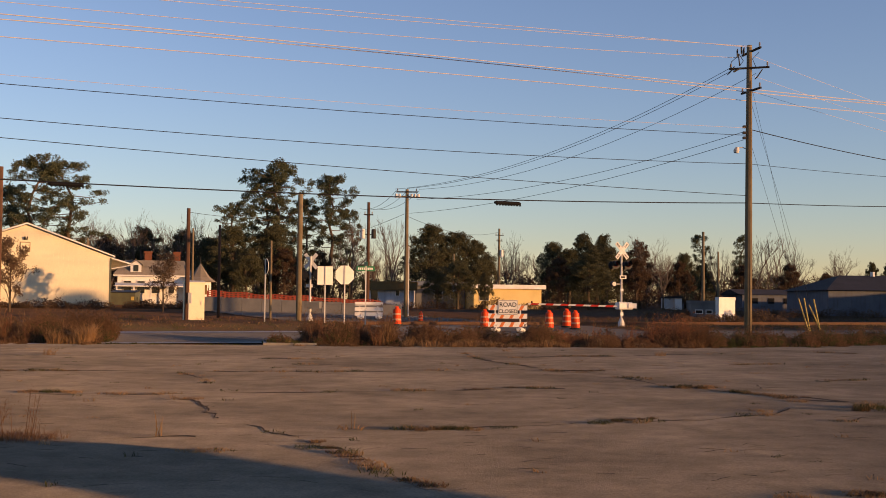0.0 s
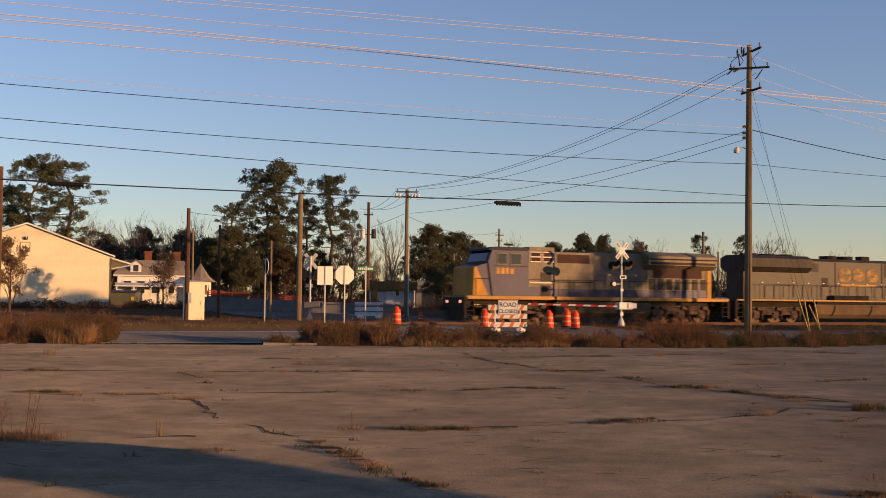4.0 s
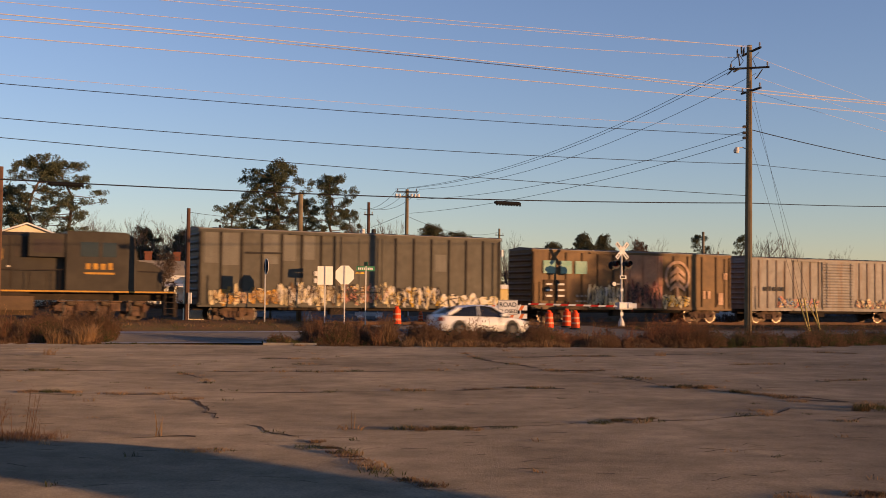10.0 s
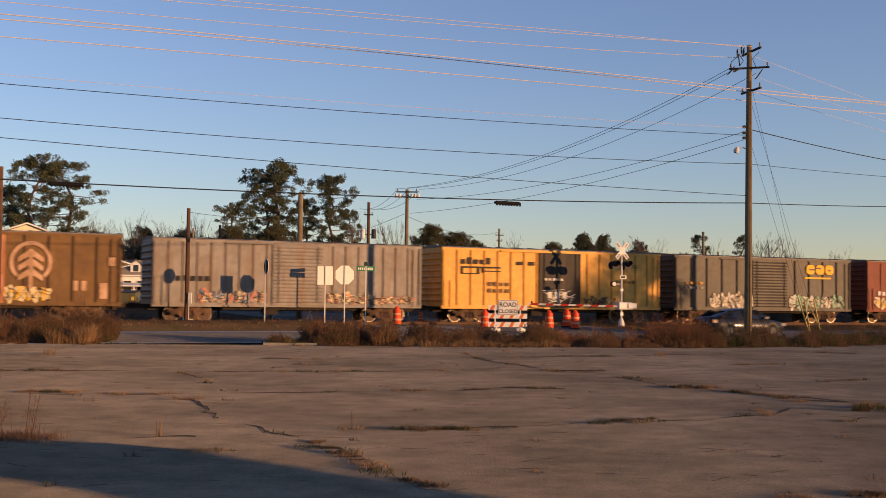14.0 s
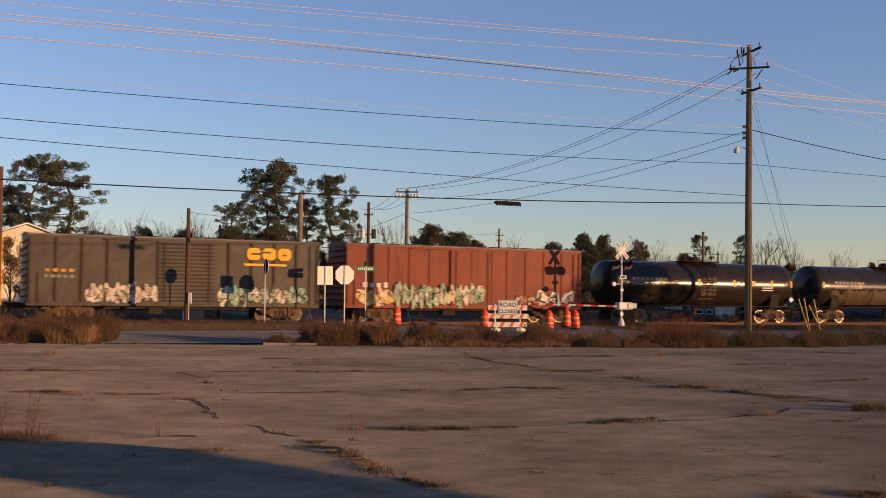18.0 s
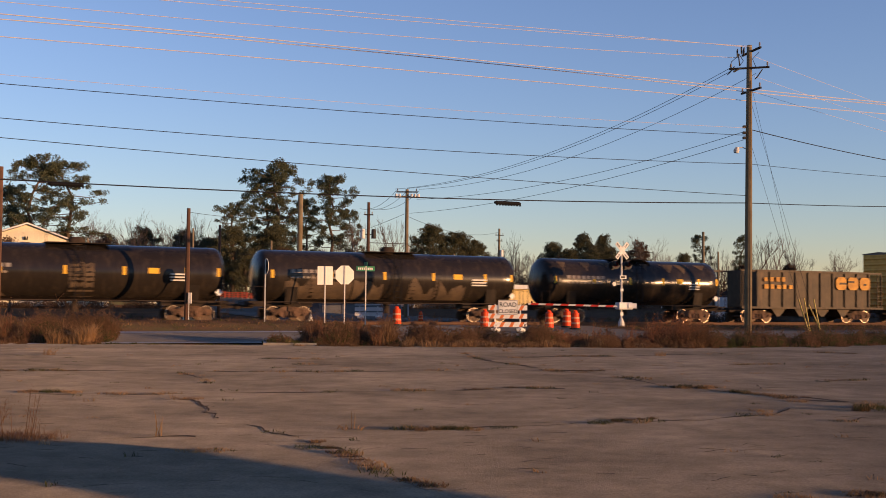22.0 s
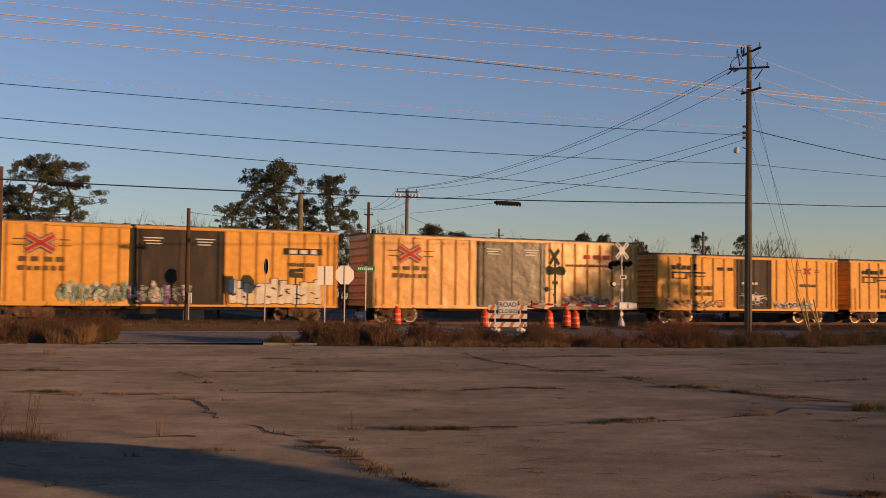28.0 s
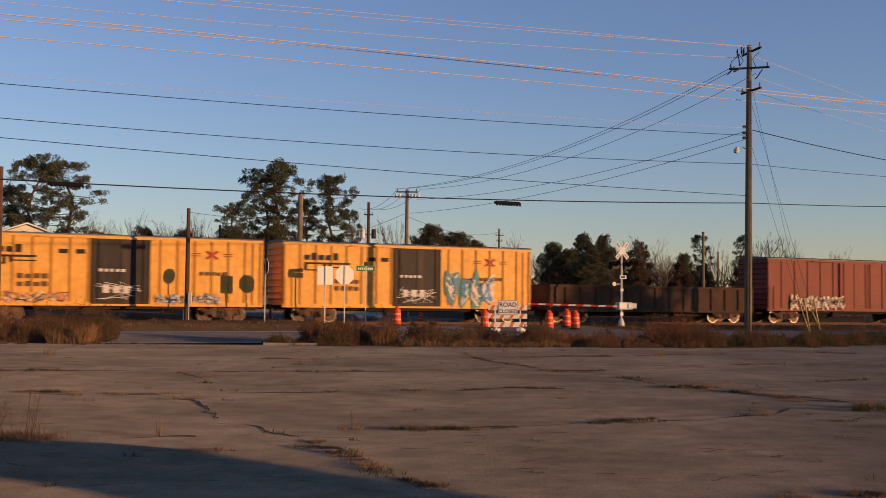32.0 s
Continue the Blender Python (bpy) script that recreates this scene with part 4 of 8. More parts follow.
def tank_car(front, rear, label, seed):
    c, L = car_thing("tank_wagon", front, rear, label)
    h, R, zc = L / 2, 1.5, 2.55
    n, prof = 40, []
    xs = [(-h, 0.0), (-h + 0.03, 0.5), (-h + 0.09, 0.9), (-h + 0.19, 1.2), (-h + 0.3, 1.37), (-h + 0.42, 1.46), (-h + 0.55, R)]
    xs = xs + [(x, R) for x in steps(-h + 1.2, h - 1.2, 10)] + [(-x, r_) for x, r_ in reversed(xs)]
    t = Shape()
    for x, r_ in xs:
        for k in range(n):
            a = 2 * math.pi * k / n
            t.v.append((x, r_ * math.sin(a), zc + r_ * math.cos(a)))
    for i in range(len(xs) - 1):
        for k in range(n):
            t.f.append((i * n + k, i * n + (k + 1) % n, (i + 1) * n + (k + 1) % n, (i + 1) * n + k))
    part("tank", t, P["tank"], c, smooth=True)
    for x in (-h + 0.95, -h * 0.33, h * 0.33, h - 0.95):
        b = Shape()
        for k in range(n):
            a0, a1 = 2 * math.pi * k / n, 2 * math.pi * (k + 1) / n
            b.add([(xx, (R + 0.015) * math.sin(a), zc + (R + 0.015) * math.cos(a)) for xx, a in ((x - 0.04, a0), (x + 0.04, a0), (x + 0.04, a1), (x - 0.04, a1))], [(0, 1, 2, 3)])
        part("weld_band", b, P["tank"], c)
    part("dome", Shape().tube([(0, 0, zc + R - 0.1), (0, 0, zc + R + 0.28)], 0.45, 16).tube([(0, 0, zc + R + 0.28), (0, 0, zc + R + 0.36)], 0.35, 16), T["under"], c)
    walk_ = Shape().box(-1.6, 1.6, -0.9, 0.9, zc + R + 0.02, zc + R + 0.06)
    for x in (-1.6, 0, 1.6):
        walk_.tube([(x, -0.9, zc + R + 0.05), (x, -0.9, zc + R + 0.55)], 0.02, 5)
    walk_.tube([(-1.6, -0.9, zc + R + 0.55), (1.6, -0.9, zc + R + 0.55)], 0.02, 5)
    part("platform", walk_, T["under"], c)
    part("ladder", ladder(9, 0.0, -R - 0.16, 1.1, zc + R - 0.2, 0.45), M["soot"], c)
    for xa in (-h - 0.3, h - 3.4):
        part("sill", Shape().box(xa, xa + 3.7, -0.5, 0.5, 0.85, 1.15), T["under"], c)
    for e in (-1, 1):
        x = e * (h - 1.9)
        sad = Shape().extrude_x([(-1.25, 1.0), (1.25, 1.0), (1.4, 2.1), (0.8, 1.35), (-0.8, 1.35), (-1.4, 2.1)], x - 0.35, x + 0.35)
        part("saddle", sad, P["tank"], c)
        deck = Shape().box(e * h - 0.35, e * h + 0.35, -1.4, 1.4, 1.0, 1.06)
        for y in (-1.38, 1.38):
            deck.tube([(e * h - 0.3, y, 1.05), (e * h - 0.3, y, 1.95), (e * h + 0.3, y, 1.95), (e * h + 0.3, y, 1.05)], 0.02, 5)
        part("end_platform", deck, T["under"], c)
        part("side_step", ladder(3, e * (h - 0.2), -1.42, 0.45, 1.0, 0.4), T["under"], c)
    rail_ = Shape().tube([(-h + 0.4, -R - 0.1, 1.12), (h - 0.4, -R - 0.1, 1.12)], 0.028, 5)
    part("handrail", rail_, T["under"], c)
    part("outlet_valve", Shape().tube([(0, 0, 0.5), (0, 0, 1.2)], 0.18, 10), T["under"], c)
    rnd = random.Random(seed)
    # markings lie on the curve of the tank
    def on_tank(rows, material, label_):
        for i, (x0, x1, z0, z1) in enumerate(rows):
            s, pts = Shape(), []
            for z in (z0, (z0 + z1) / 2, z1):
                yy = -math.sqrt(max(0.0, (R + 0.006) ** 2 - (z - zc) ** 2))
                pts += [(x0, yy, z), (x1, yy, z)]
            s.add(pts, [(0, 1, 3, 2), (2, 3, 5, 4)])
            part("lettering", s, material, c, label_ if i == 0 else "")
    on_tank([(-h * 0.78 + i * 0.36, -h * 0.78 + i * 0.36 + 0.25, 2.75, 2.95) for i in range(8)] + [(-h * 0.78 + i * 0.3, -h * 0.78 + i * 0.3 + 0.2, 2.45, 2.56) for i in range(9)], P["silver"], "faded white marks")
    on_tank([(x * h, x * h + 0.16, 2.45, 2.9) for x in (-0.92, -0.5, -0.1, 0.28, 0.7, 0.92)] + [(h * 0.45, h * 0.52, 2.55, 2.85)], P["mark_yellow"], "yellow reflective strips")
    on_tank([(h * 0.6, h * 0.72, 2.5 - 0.16 * i, 2.58 - 0.16 * i) for i in range(3)], P["mark_white"], "small white lines")
    # dried dust and run-down stains
    def stain(x0, x1, low, high, name="dust_stain"):
        sh, n_ = Shape(), max(3, int((x1 - x0) / 0.12))
        cols = []
        for i in range(n_ + 1):
            x = x0 + (x1 - x0) * i / n_
            za, zb_ = low(x, i / n_), high(x, i / n_)
            cols.append([(x, -math.sqrt(max(0.0, (R + 0.004) ** 2 - (z - zc) ** 2)), z) for z in steps(za, max(zb_, za + 0.02), 6)])
        for ca, cb in zip(cols, cols[1:]):
            for k in range(6):
                sh.add([ca[k], cb[k], cb[k + 1], ca[k + 1]], [(0, 1, 2, 3)])
        part(name, sh, P["dust"], c, "dull pale dust", smooth=True)

    def rag_(x, amp, base):
        return base + amp * noise.noise(Vector((x * 1.3, seed * 7.0, 0))) + 0.4 * amp * noise.noise(Vector((x * 4.0, seed * 3.0, 5)))

    if seed == 1:
        stain(-0.5, 0.75, lambda x, k: 1.3, lambda x, k: rag_(x, 0.3, 3.0))
        stain(-h * 0.8, -h * 0.45, lambda x, k: 1.3, lambda x, k: rag_(x, 0.5, 1.65))
    elif seed == 2:
        stain(-h * 0.82, -h * 0.1, lambda x, k: 1.3, lambda x, k: rag_(x, 0.8, 2.3))
        stain(h * 0.1, h * 0.55, lambda x, k: 1.3, lambda x, k: rag_(x, 0.9, 2.1))
    else:
        for x in (-0.8, -0.55, -0.32, -0.05, 0.12, 0.38, 0.55, 0.78):
            dx, dz = rnd.uniform(0.2, 0.55), rnd.uniform(0.2, 0.95)
            stain(x * h - dx, x * h + dx, lambda q, k: 3.75 - dz * (1 - abs(2 * k - 1)) ** 1.3, lambda q, k: 3.82, "run_stain")
    pl = Shape().add([(h - 0.7, -1.44, 1.6), (h - 0.5, -1.44, 1.4), (h - 0.3, -1.44, 1.6), (h - 0.5, -1.44, 1.8)], [(0, 1, 2, 3)])
    part("hazard_placard", pl, M["white"], c, "white diamond placard")
    truck(c, -h + 1.9)
    truck(c, h - 1.9)
    coupler(c, -h - 0.4, False)
    coupler(c, h + 0.4, True)


def open_wagon(front, rear, label, body, top, sill, posts, name, slope=False):
    c, L = car_thing(name, front, rear, label)
    h, y = L / 2, 1.5
    a = 0.10 * L if slope else 0.0
    for yy in (-y, y - 0.06):
        part("side_wall", Shape().box(-h + a, h - a, yy, yy + 0.06, sill, top), body, c)
    for e in (-1, 1):
        part("end_wall", Shape().box(min(e * (h - a), e * (h - a) - e * 0.06), max(e * (h - a), e * (h - a) - e * 0.06), -y + 0.06, y - 0.06, sill, top), body, c)
    part("floor", Shape().box(-h + a, h - a, -y + 0.05, y - 0.05, sill, sill + 0.1), body, c)
    for z in (top, sill + 0.1):
        part("side_rail", Shape().box(-h + (a if z == top else 0), h - (a if z == top else 0), -y - 0.09, -y - 0.002, z - 0.12, z + 0.02), body, c)
    pm = Shape().extrude_x([(-y, sill), (-y - 0.11, sill + 0.06), (-y - 0.11, top - 0.1), (-y, top - 0.04)], -0.06, 0.06).mesh("side_post", body)
    for i in range(posts + 1):
        part("side_post", pm, None, c, at=pose(-h + a + 0.06 + (L - 2 * a - 0.12) * i / posts, 0, 0))
    if slope:
        for e in (-1, 1):
            fr = Shape()
            for yy in (-y, y - 0.08):
                fr.box(min(e * h, e * h - e * 0.1), max(e * h, e * h - e * 0.1), yy, yy + 0.08, sill, top)
                fr.box(min(e * (h - a), e * h), max(e * (h - a), e * h), yy, yy + 0.08, top - 0.12, top)
            part("end_frame", fr, body, c)
            part("slope_sheet", Shape().add([(e * (h - a), -y + 0.1, top - 0.3), (e * (h - a), y - 0.1, top - 0.3), (e * (h - a) - e * 2.4, y - 0.1, sill), (e * (h - a) - e * 2.4, -y + 0.1, sill)], [(0, 1, 2, 3)]), body, c)
            part("ladder", ladder(7, e * (h - 0.3), -y - 0.06, sill + 0.2, top - 0.2), body, c)
        for x in (-h * 0.42, -h * 0.1, h * 0.2, h * 0.5):
            part("hopper_bay", Shape().extrude_y([(x - 0.9, sill + 0.05), (x + 0.5, sill + 0.05), (x - 0.1, 0.45), (x - 0.4, 0.45)], -1.2, 1.2), body, c)
    part("underframe", Shape().box(-h, h, -0.3, 0.3, sill - 0.3, sill + 0.02), T["under"], c)
    truck(c, -h + 1.9)
    truck(c, h - 1.9)
    coupler(c, -h - 0.3, False)
    coupler(c, h + 0.3, True)
    return c, h, y


# ---- locomotives ----
def engine_truck(c, x, n=3):
    f = Shape().extrude_y([(-2.3, 0.55), (2.3, 0.55), (2.4, 0.8), (2.0, 1.0), (-2.0, 1.0), (-2.4, 0.8)], -1.12, -0.95).extrude_y([(-2.3, 0.55), (2.3, 0.55), (2.4, 0.8), (2.0, 1.0), (-2.0, 1.0), (-2.4, 0.8)], 0.95, 1.12)
    f.box(-1.0, 1.0, -0.95, 0.95, 0.6, 0.95)
    t = part("truck", f, T["truck"], c, at=pose(x, 0, 0))
    for i in (-1.7, 0.0, 1.7):
        part("axle_box", Shape().box(i - 0.22, i + 0.22, -1.2, -1.0, 0.32, 0.72).tube([(i + 0.42, -1.15, 0.5), (i + 0.42, -1.15, 0.95)], 0.09, 8), T["truck"], t)
        w = part("wheelset", wheelset_me, None, t)
        w.matrix_parent_inverse = pose(i, 0, 0.5) @ Matrix.Diagonal((1.14, 1.0, 1.14, 1.0))
        SPIN.append((w, 1.14))
    for i in (-1.25, 0.45, 2.1):
        part("coil_spring", Shape().tube([(i, -1.2, 0.58), (i, -1.2, 0.92)], 0.11, 8), P["rust"], t)
        part("brake_cylinder", Shape().tube([(i - 0.5, -1.26, 0.98), (i - 0.12, -1.26, 0.9)], [0.12, 0.09], 8), P["loco_fuel"], t)
        part("brake_shoe", Shape().extrude_y([(i - 0.02, 0.2), (i + 0.1, 0.2), (i + 0.16, 0.52), (i + 0.05, 0.62)], -1.18, -1.04), T["under"], t)
        part("sand_pipe", Shape().tube([(i - 0.72, -1.2, 1.15), (i - 0.66, -1.22, 0.6), (i - 0.86, -1.05, 0.18)], 0.025, 5), P["patch"], t)
    part("brake_pipe", Shape().tube([(-2.2, -1.18, 1.05), (2.2, -1.18, 1.05)], 0.04, 5), T["truck"], t)


def engine_frame(c, h, deck_mat, stripe_mat, stripe_z=1.46):
    part("walkway", Shape().box(-h, h, -1.5, 1.5, 1.5, 1.62), deck_mat, c)
    part("sill_stripe", Shape().box(-h + 0.1, h - 0.1, -1.54, -1.42, stripe_z, 1.6), stripe_mat, c, "yellow sill stripe")
    part("underframe", Shape().box(-h, h, -0.7, 0.7, 1.1, 1.5), T["under"], c)
    tank_prof = [(-1.35, 1.3), (-1.45, 1.1), (-1.4, 0.6), (-1.1, 0.32), (1.1, 0.32), (1.4, 0.6), (1.45, 1.1), (1.35, 1.3)]
    part("fuel_tank", Shape().extrude_x(tank_prof, -h * 0.36, h * 0.36), P["loco_fuel"], c)
    for x in (-h * 0.2, h * 0.12):
        part("tank_pipe", Shape().tube([(x, -1.46, 1.25), (x - 0.05, -1.47, 0.9), (x - 0.3, -1.43, 0.5)], 0.035, 5), T["under"], c)
    part("air_reservoir", Shape().tube([(-h * 0.34, -1.25, 1.42), (h * 0.34, -1.25, 1.42)], 0.12, 8), T["under"], c)
    for e in (-1, 1):
        steps_ = Shape()
        for i in range(4):
            steps_.box(e * (h - 0.28) - 0.25, e * (h - 0.28) + 0.25, -1.5, -1.15, 0.4 + i * 0.3, 0.44 + i * 0.3)
        steps_.box(e * (h - 0.55) - 0.03, e * (h - 0.55) + 0.03, -1.5, -1.1, 0.35, 1.5)
        part("stairwell", steps_, T["under"], c)
        part("pilot", Shape().box(e * h - 0.08, e * h + 0.08, -1.45, 1.45, 0.25, 1.5), T["under"], c)
        engine_truck(c, e * (h - 3.7))
        coupler(c, e * (h + 0.4), e > 0)
    rail_ = Shape()
    k = 16
    for i in range(k + 1):
        x = -h + 0.7 + (2 * h - 1.4) * i / k
        rail_.tube([(x, -1.46, 1.6), (x, -1.46, 2.65)], 0.018, 4)
    rail_.tube([(-h + 0.7, -1.46, 2.65), (h - 0.7, -1.46, 2.65)], 0.02, 4)
    part("handrail", rail_, T["under"], c)


P["loco_fuel"] = mat("dusty_tank_steel", (0.16, 0.098, 0.056), (0.095, 0.062, 0.038), 1.0, 0.8)


def window_box(car, x0, x1, z0, z1, y):
    part("window", side_bars([(x0, x1, z0, z1)], y), M["glass"], car, "dark glass")


def engine_lead():
    c, L = car_thing("locomotive", 448, 985, "blue and grey diesel locomotive with a yellow nose", "locomotive")
    h = L / 2
    engine_frame(c, h, P["loco_grey"], P["stripe"], 1.4)
    # nose and wide cab at the front (-x)
    nose = Shape().extrude_y([(-h + 0.55, 1.62), (-h + 2.1, 1.62), (-h + 2.1, 3.72), (-h + 1.85, 3.7), (-h + 0.62, 3.35)], -1.4, 1.4)
    part("nose", nose, P["loco_blue"], c)
    yel = Shape().extrude_y([(-h + 0.53, 1.64), (-h + 1.55, 1.64), (-h + 0.72, 3.38), (-h + 0.59, 3.34)], -1.407, 1.407)
    part("nose_panel", yel, P["yellow"], c, "yellow nose with a slanted edge")
    cab = Shape().extrude_y([(-h + 1.8, 1.62), (-h + 4.3, 1.62), (-h + 4.3, 4.38), (-h + 1.75, 4.38), (-h + 1.5, 3.68)], -1.5, 1.5)
    part("cab", cab, P["loco_blue"], c)
    part("cab_roof", Shape().extrude_y([(-h + 1.5, 4.38), (-h + 4.3, 4.38), (-h + 4.2, 4.6), (-h + 2.0, 4.6), (-h + 1.6, 4.5)], -1.52, 1.52), P["roof_blue"], c, "dark blue cab roof")
    for xa, xb in ((-h + 2.15, -h + 2.75), (-h + 3.05, -h + 3.75)):
        part("window_frame", Shape().box(xa - 0.07, xb + 0.07, -1.53, -1.49, 3.5, 4.24), P["patch"], c)
        window_box(c, xa, xb, 3.57, 4.17, -1.537)
    part("windscreen", Shape().add([(-h + 1.46, -1.2, 3.72), (-h + 1.46, 1.2, 3.72), (-h + 1.7, 1.2, 4.36), (-h + 1.7, -1.2, 4.36)], [(0, 1, 2, 3)]), M["glass"], c)
    marks(c, lettering(-h + 2.0, -h + 3.3, 2.95, 3.33, 4, -1.507, 77, 0.7), P["brand_yellow"], "yellow road number as bars")
    # thin dark strip painting a shadow line below the cab windows
    part("cab_shadow_line", side_bars([(-h + 1.85, -h + 4.28, 3.42, 3.45)], -1.506), P["seam"], c)
    # equipment cabin behind the cab
    part("equipment_cabin", Shape().box(-h + 4.3, -h + 6.2, -1.45, 1.45, 1.62, 4.45), P["loco_grey"], c)
    for x in (-h + 4.45, -h + 5.35):
        part("intake_frame", Shape().box(x - 0.05, x + 0.75, -1.49, -1.44, 3.72, 4.36), P["g_white"], c)
        for z in (3.78, 4.08):
            part("intake", Shape().box(x, x + 0.7, -1.51, -1.46, z, z + 0.23), P["louvre"], c, "dark red-brown intake grille")
    part("equipment_box", Shape().box(-h + 5.2, -h + 5.95, -1.5, -1.44, 2.55, 3.1), P["door_black"], c)
    part("ledge", Shape().box(-h + 4.35, -h + 6.15, -1.52, -1.46, 2.42, 2.5), P["g_white"], c)
    part("doorway", side_bars([(-h + 5.15, -h + 5.9, 1.64, 2.3)], -1.466), P["g_black"], c, "dark recess")
    part("blower_cabin", Shape().box(-h + 6.2, -h + 9.2, -1.2, 1.2, 1.62, 4.4), P["loco_grey"], c)
    part("intake", side_bars([(-h + 6.5, -h + 8.9, 3.72, 4.26)], -1.207), P["louvre"], c, "long dark intake grille")
    part("ledge", Shape().box(-h + 6.2, -h + 9.2, -1.26, -1.2, 2.5, 2.56), P["seam"], c)
    hood = Shape().extrude_x([(-0.95, 1.62), (0.95, 1.62), (0.95, 4.25), (0.6, 4.5), (-0.6, 4.5), (-0.95, 4.25)], -h + 9.2, h - 1.1)
    part("hood", hood, P["loco_grey"], c)
    for i in range(14):
        x = -h + 9.4 + i * 0.68
        if x < h - 1.8:
            d_ = part("hood_door", Shape().box(x, x + 0.62, -0.985, -0.95, 2.1, 3.35), P["loco_grey"], c)
            part("door_gap", Shape().box(x + 0.63, x + 0.67, -0.972, -0.95, 2.1, 3.35), P["seam"], d_)
            if i % 3 == 1:
                part("latch", Shape().box(x + 0.45, x + 0.57, -1.0, -0.985, 3.0, 3.1), P["g_white"], d_)
    brand_shapes(c, -h + 9.3, -h + 12.9, 2.6, 3.7, -0.995, P["brand_blue"], P["loco_grey"], "faded blue brand shape")
    for i in range(7):
        part("vent", Shape().box(h - 6.2 + i * 0.7, h - 5.75 + i * 0.7, -1.01, -0.96, 2.15, 2.85), P["door_black"], c)
    wing = Shape().extrude_x([(-1.5, 3.75), (-1.5, 4.35), (-0.9, 4.62), (0.9, 4.62), (1.5, 4.35), (1.5, 3.75), (0.95, 3.45), (-0.95, 3.45)], h - 6.6, h - 1.0)
    part("radiator_wing", wing, P["loco_grey"], c)
    part("end_post", Shape().box(h - 1.45, h - 1.1, -1.0, -0.94, 1.62, 3.5), P["yellow"], c)
    part("radiator_grille", side_bars([(h - 5.9, h - 1.9, 2.92, 3.5)], -1.0), P["louvre"], c, "dark louvred screen")
    part("radiator_lip", Shape().box(h - 6.6, h - 1.0, -1.53, -1.5, 4.1, 4.18), P["seam"], c)
    part("radiator_screen", side_bars([(h - 6.4, h - 1.2, 3.8, 3.95)], -1.507), P["louvre"], c, "dark radiator screen")
    part("exhaust", Shape().box(-h + 12.5, -h + 13.7, -0.35, 0.35, 4.5, 4.75), T["under"], c)
    part("air_conditioner", Shape().box(-h + 4.8, -h + 6.6, -0.7, 0.7, 4.45, 4.7), P["loco_grey"], c)
    part("horn", Shape().tube([(-h + 3.6, -0.2, 4.6), (-h + 3.6, -0.2, 4.85)], 0.05, 6).tube([(-h + 3.3, -0.2, 4.82), (-h + 3.9, -0.2, 4.82)], 0.07, 8), T["under"], c)
    part("blue_band", side_bars([(-h + 4.31, -h + 6.19, 1.62, 2.2)], -1.457), P["loco_blue"], c, "blue lower band")
    part("blue_band", side_bars([(-h + 6.21, -h + 9.2, 1.62, 2.1)], -1.21), P["loco_blue"], c, "blue lower band")
    part("blue_band", side_bars([(-h + 9.2, h - 1.5, 1.62, 2.1)], -0.99), P["loco_blue"], c, "blue lower band")
    plow = Shape().add([(-h - 0.1, -1.4, 0.12), (-h - 0.55, 0, 0.12), (-h - 0.1, 1.4, 0.12), (-h - 0.1, -1.4, 0.95), (-h - 0.4, 0, 0.95), (-h - 0.1, 1.4, 0.95)], [(0, 1, 4, 3), (1, 2, 5, 4)])
    part("plough", plow, T["under"], c)
    for y in (-0.9, 0.9):
        part("ditch_light", Shape().tube([(-h - 0.1, y, 1.25), (-h + 0.1, y, 1.25)], 0.1, 10), M["lamp_glow"], c, "lit ditch light")
    for y in (-0.15, 0.15):
        part("headlight", Shape().tube([(-h + 1.98, y, 4.42), (-h + 2.3, y, 4.42)], 0.1, 10), M["lamp_glow"], c, "lit headlight")


M["lamp_glow"] = glow("warm_lamp", (1.0, 0.5, 0.32), 1.3)


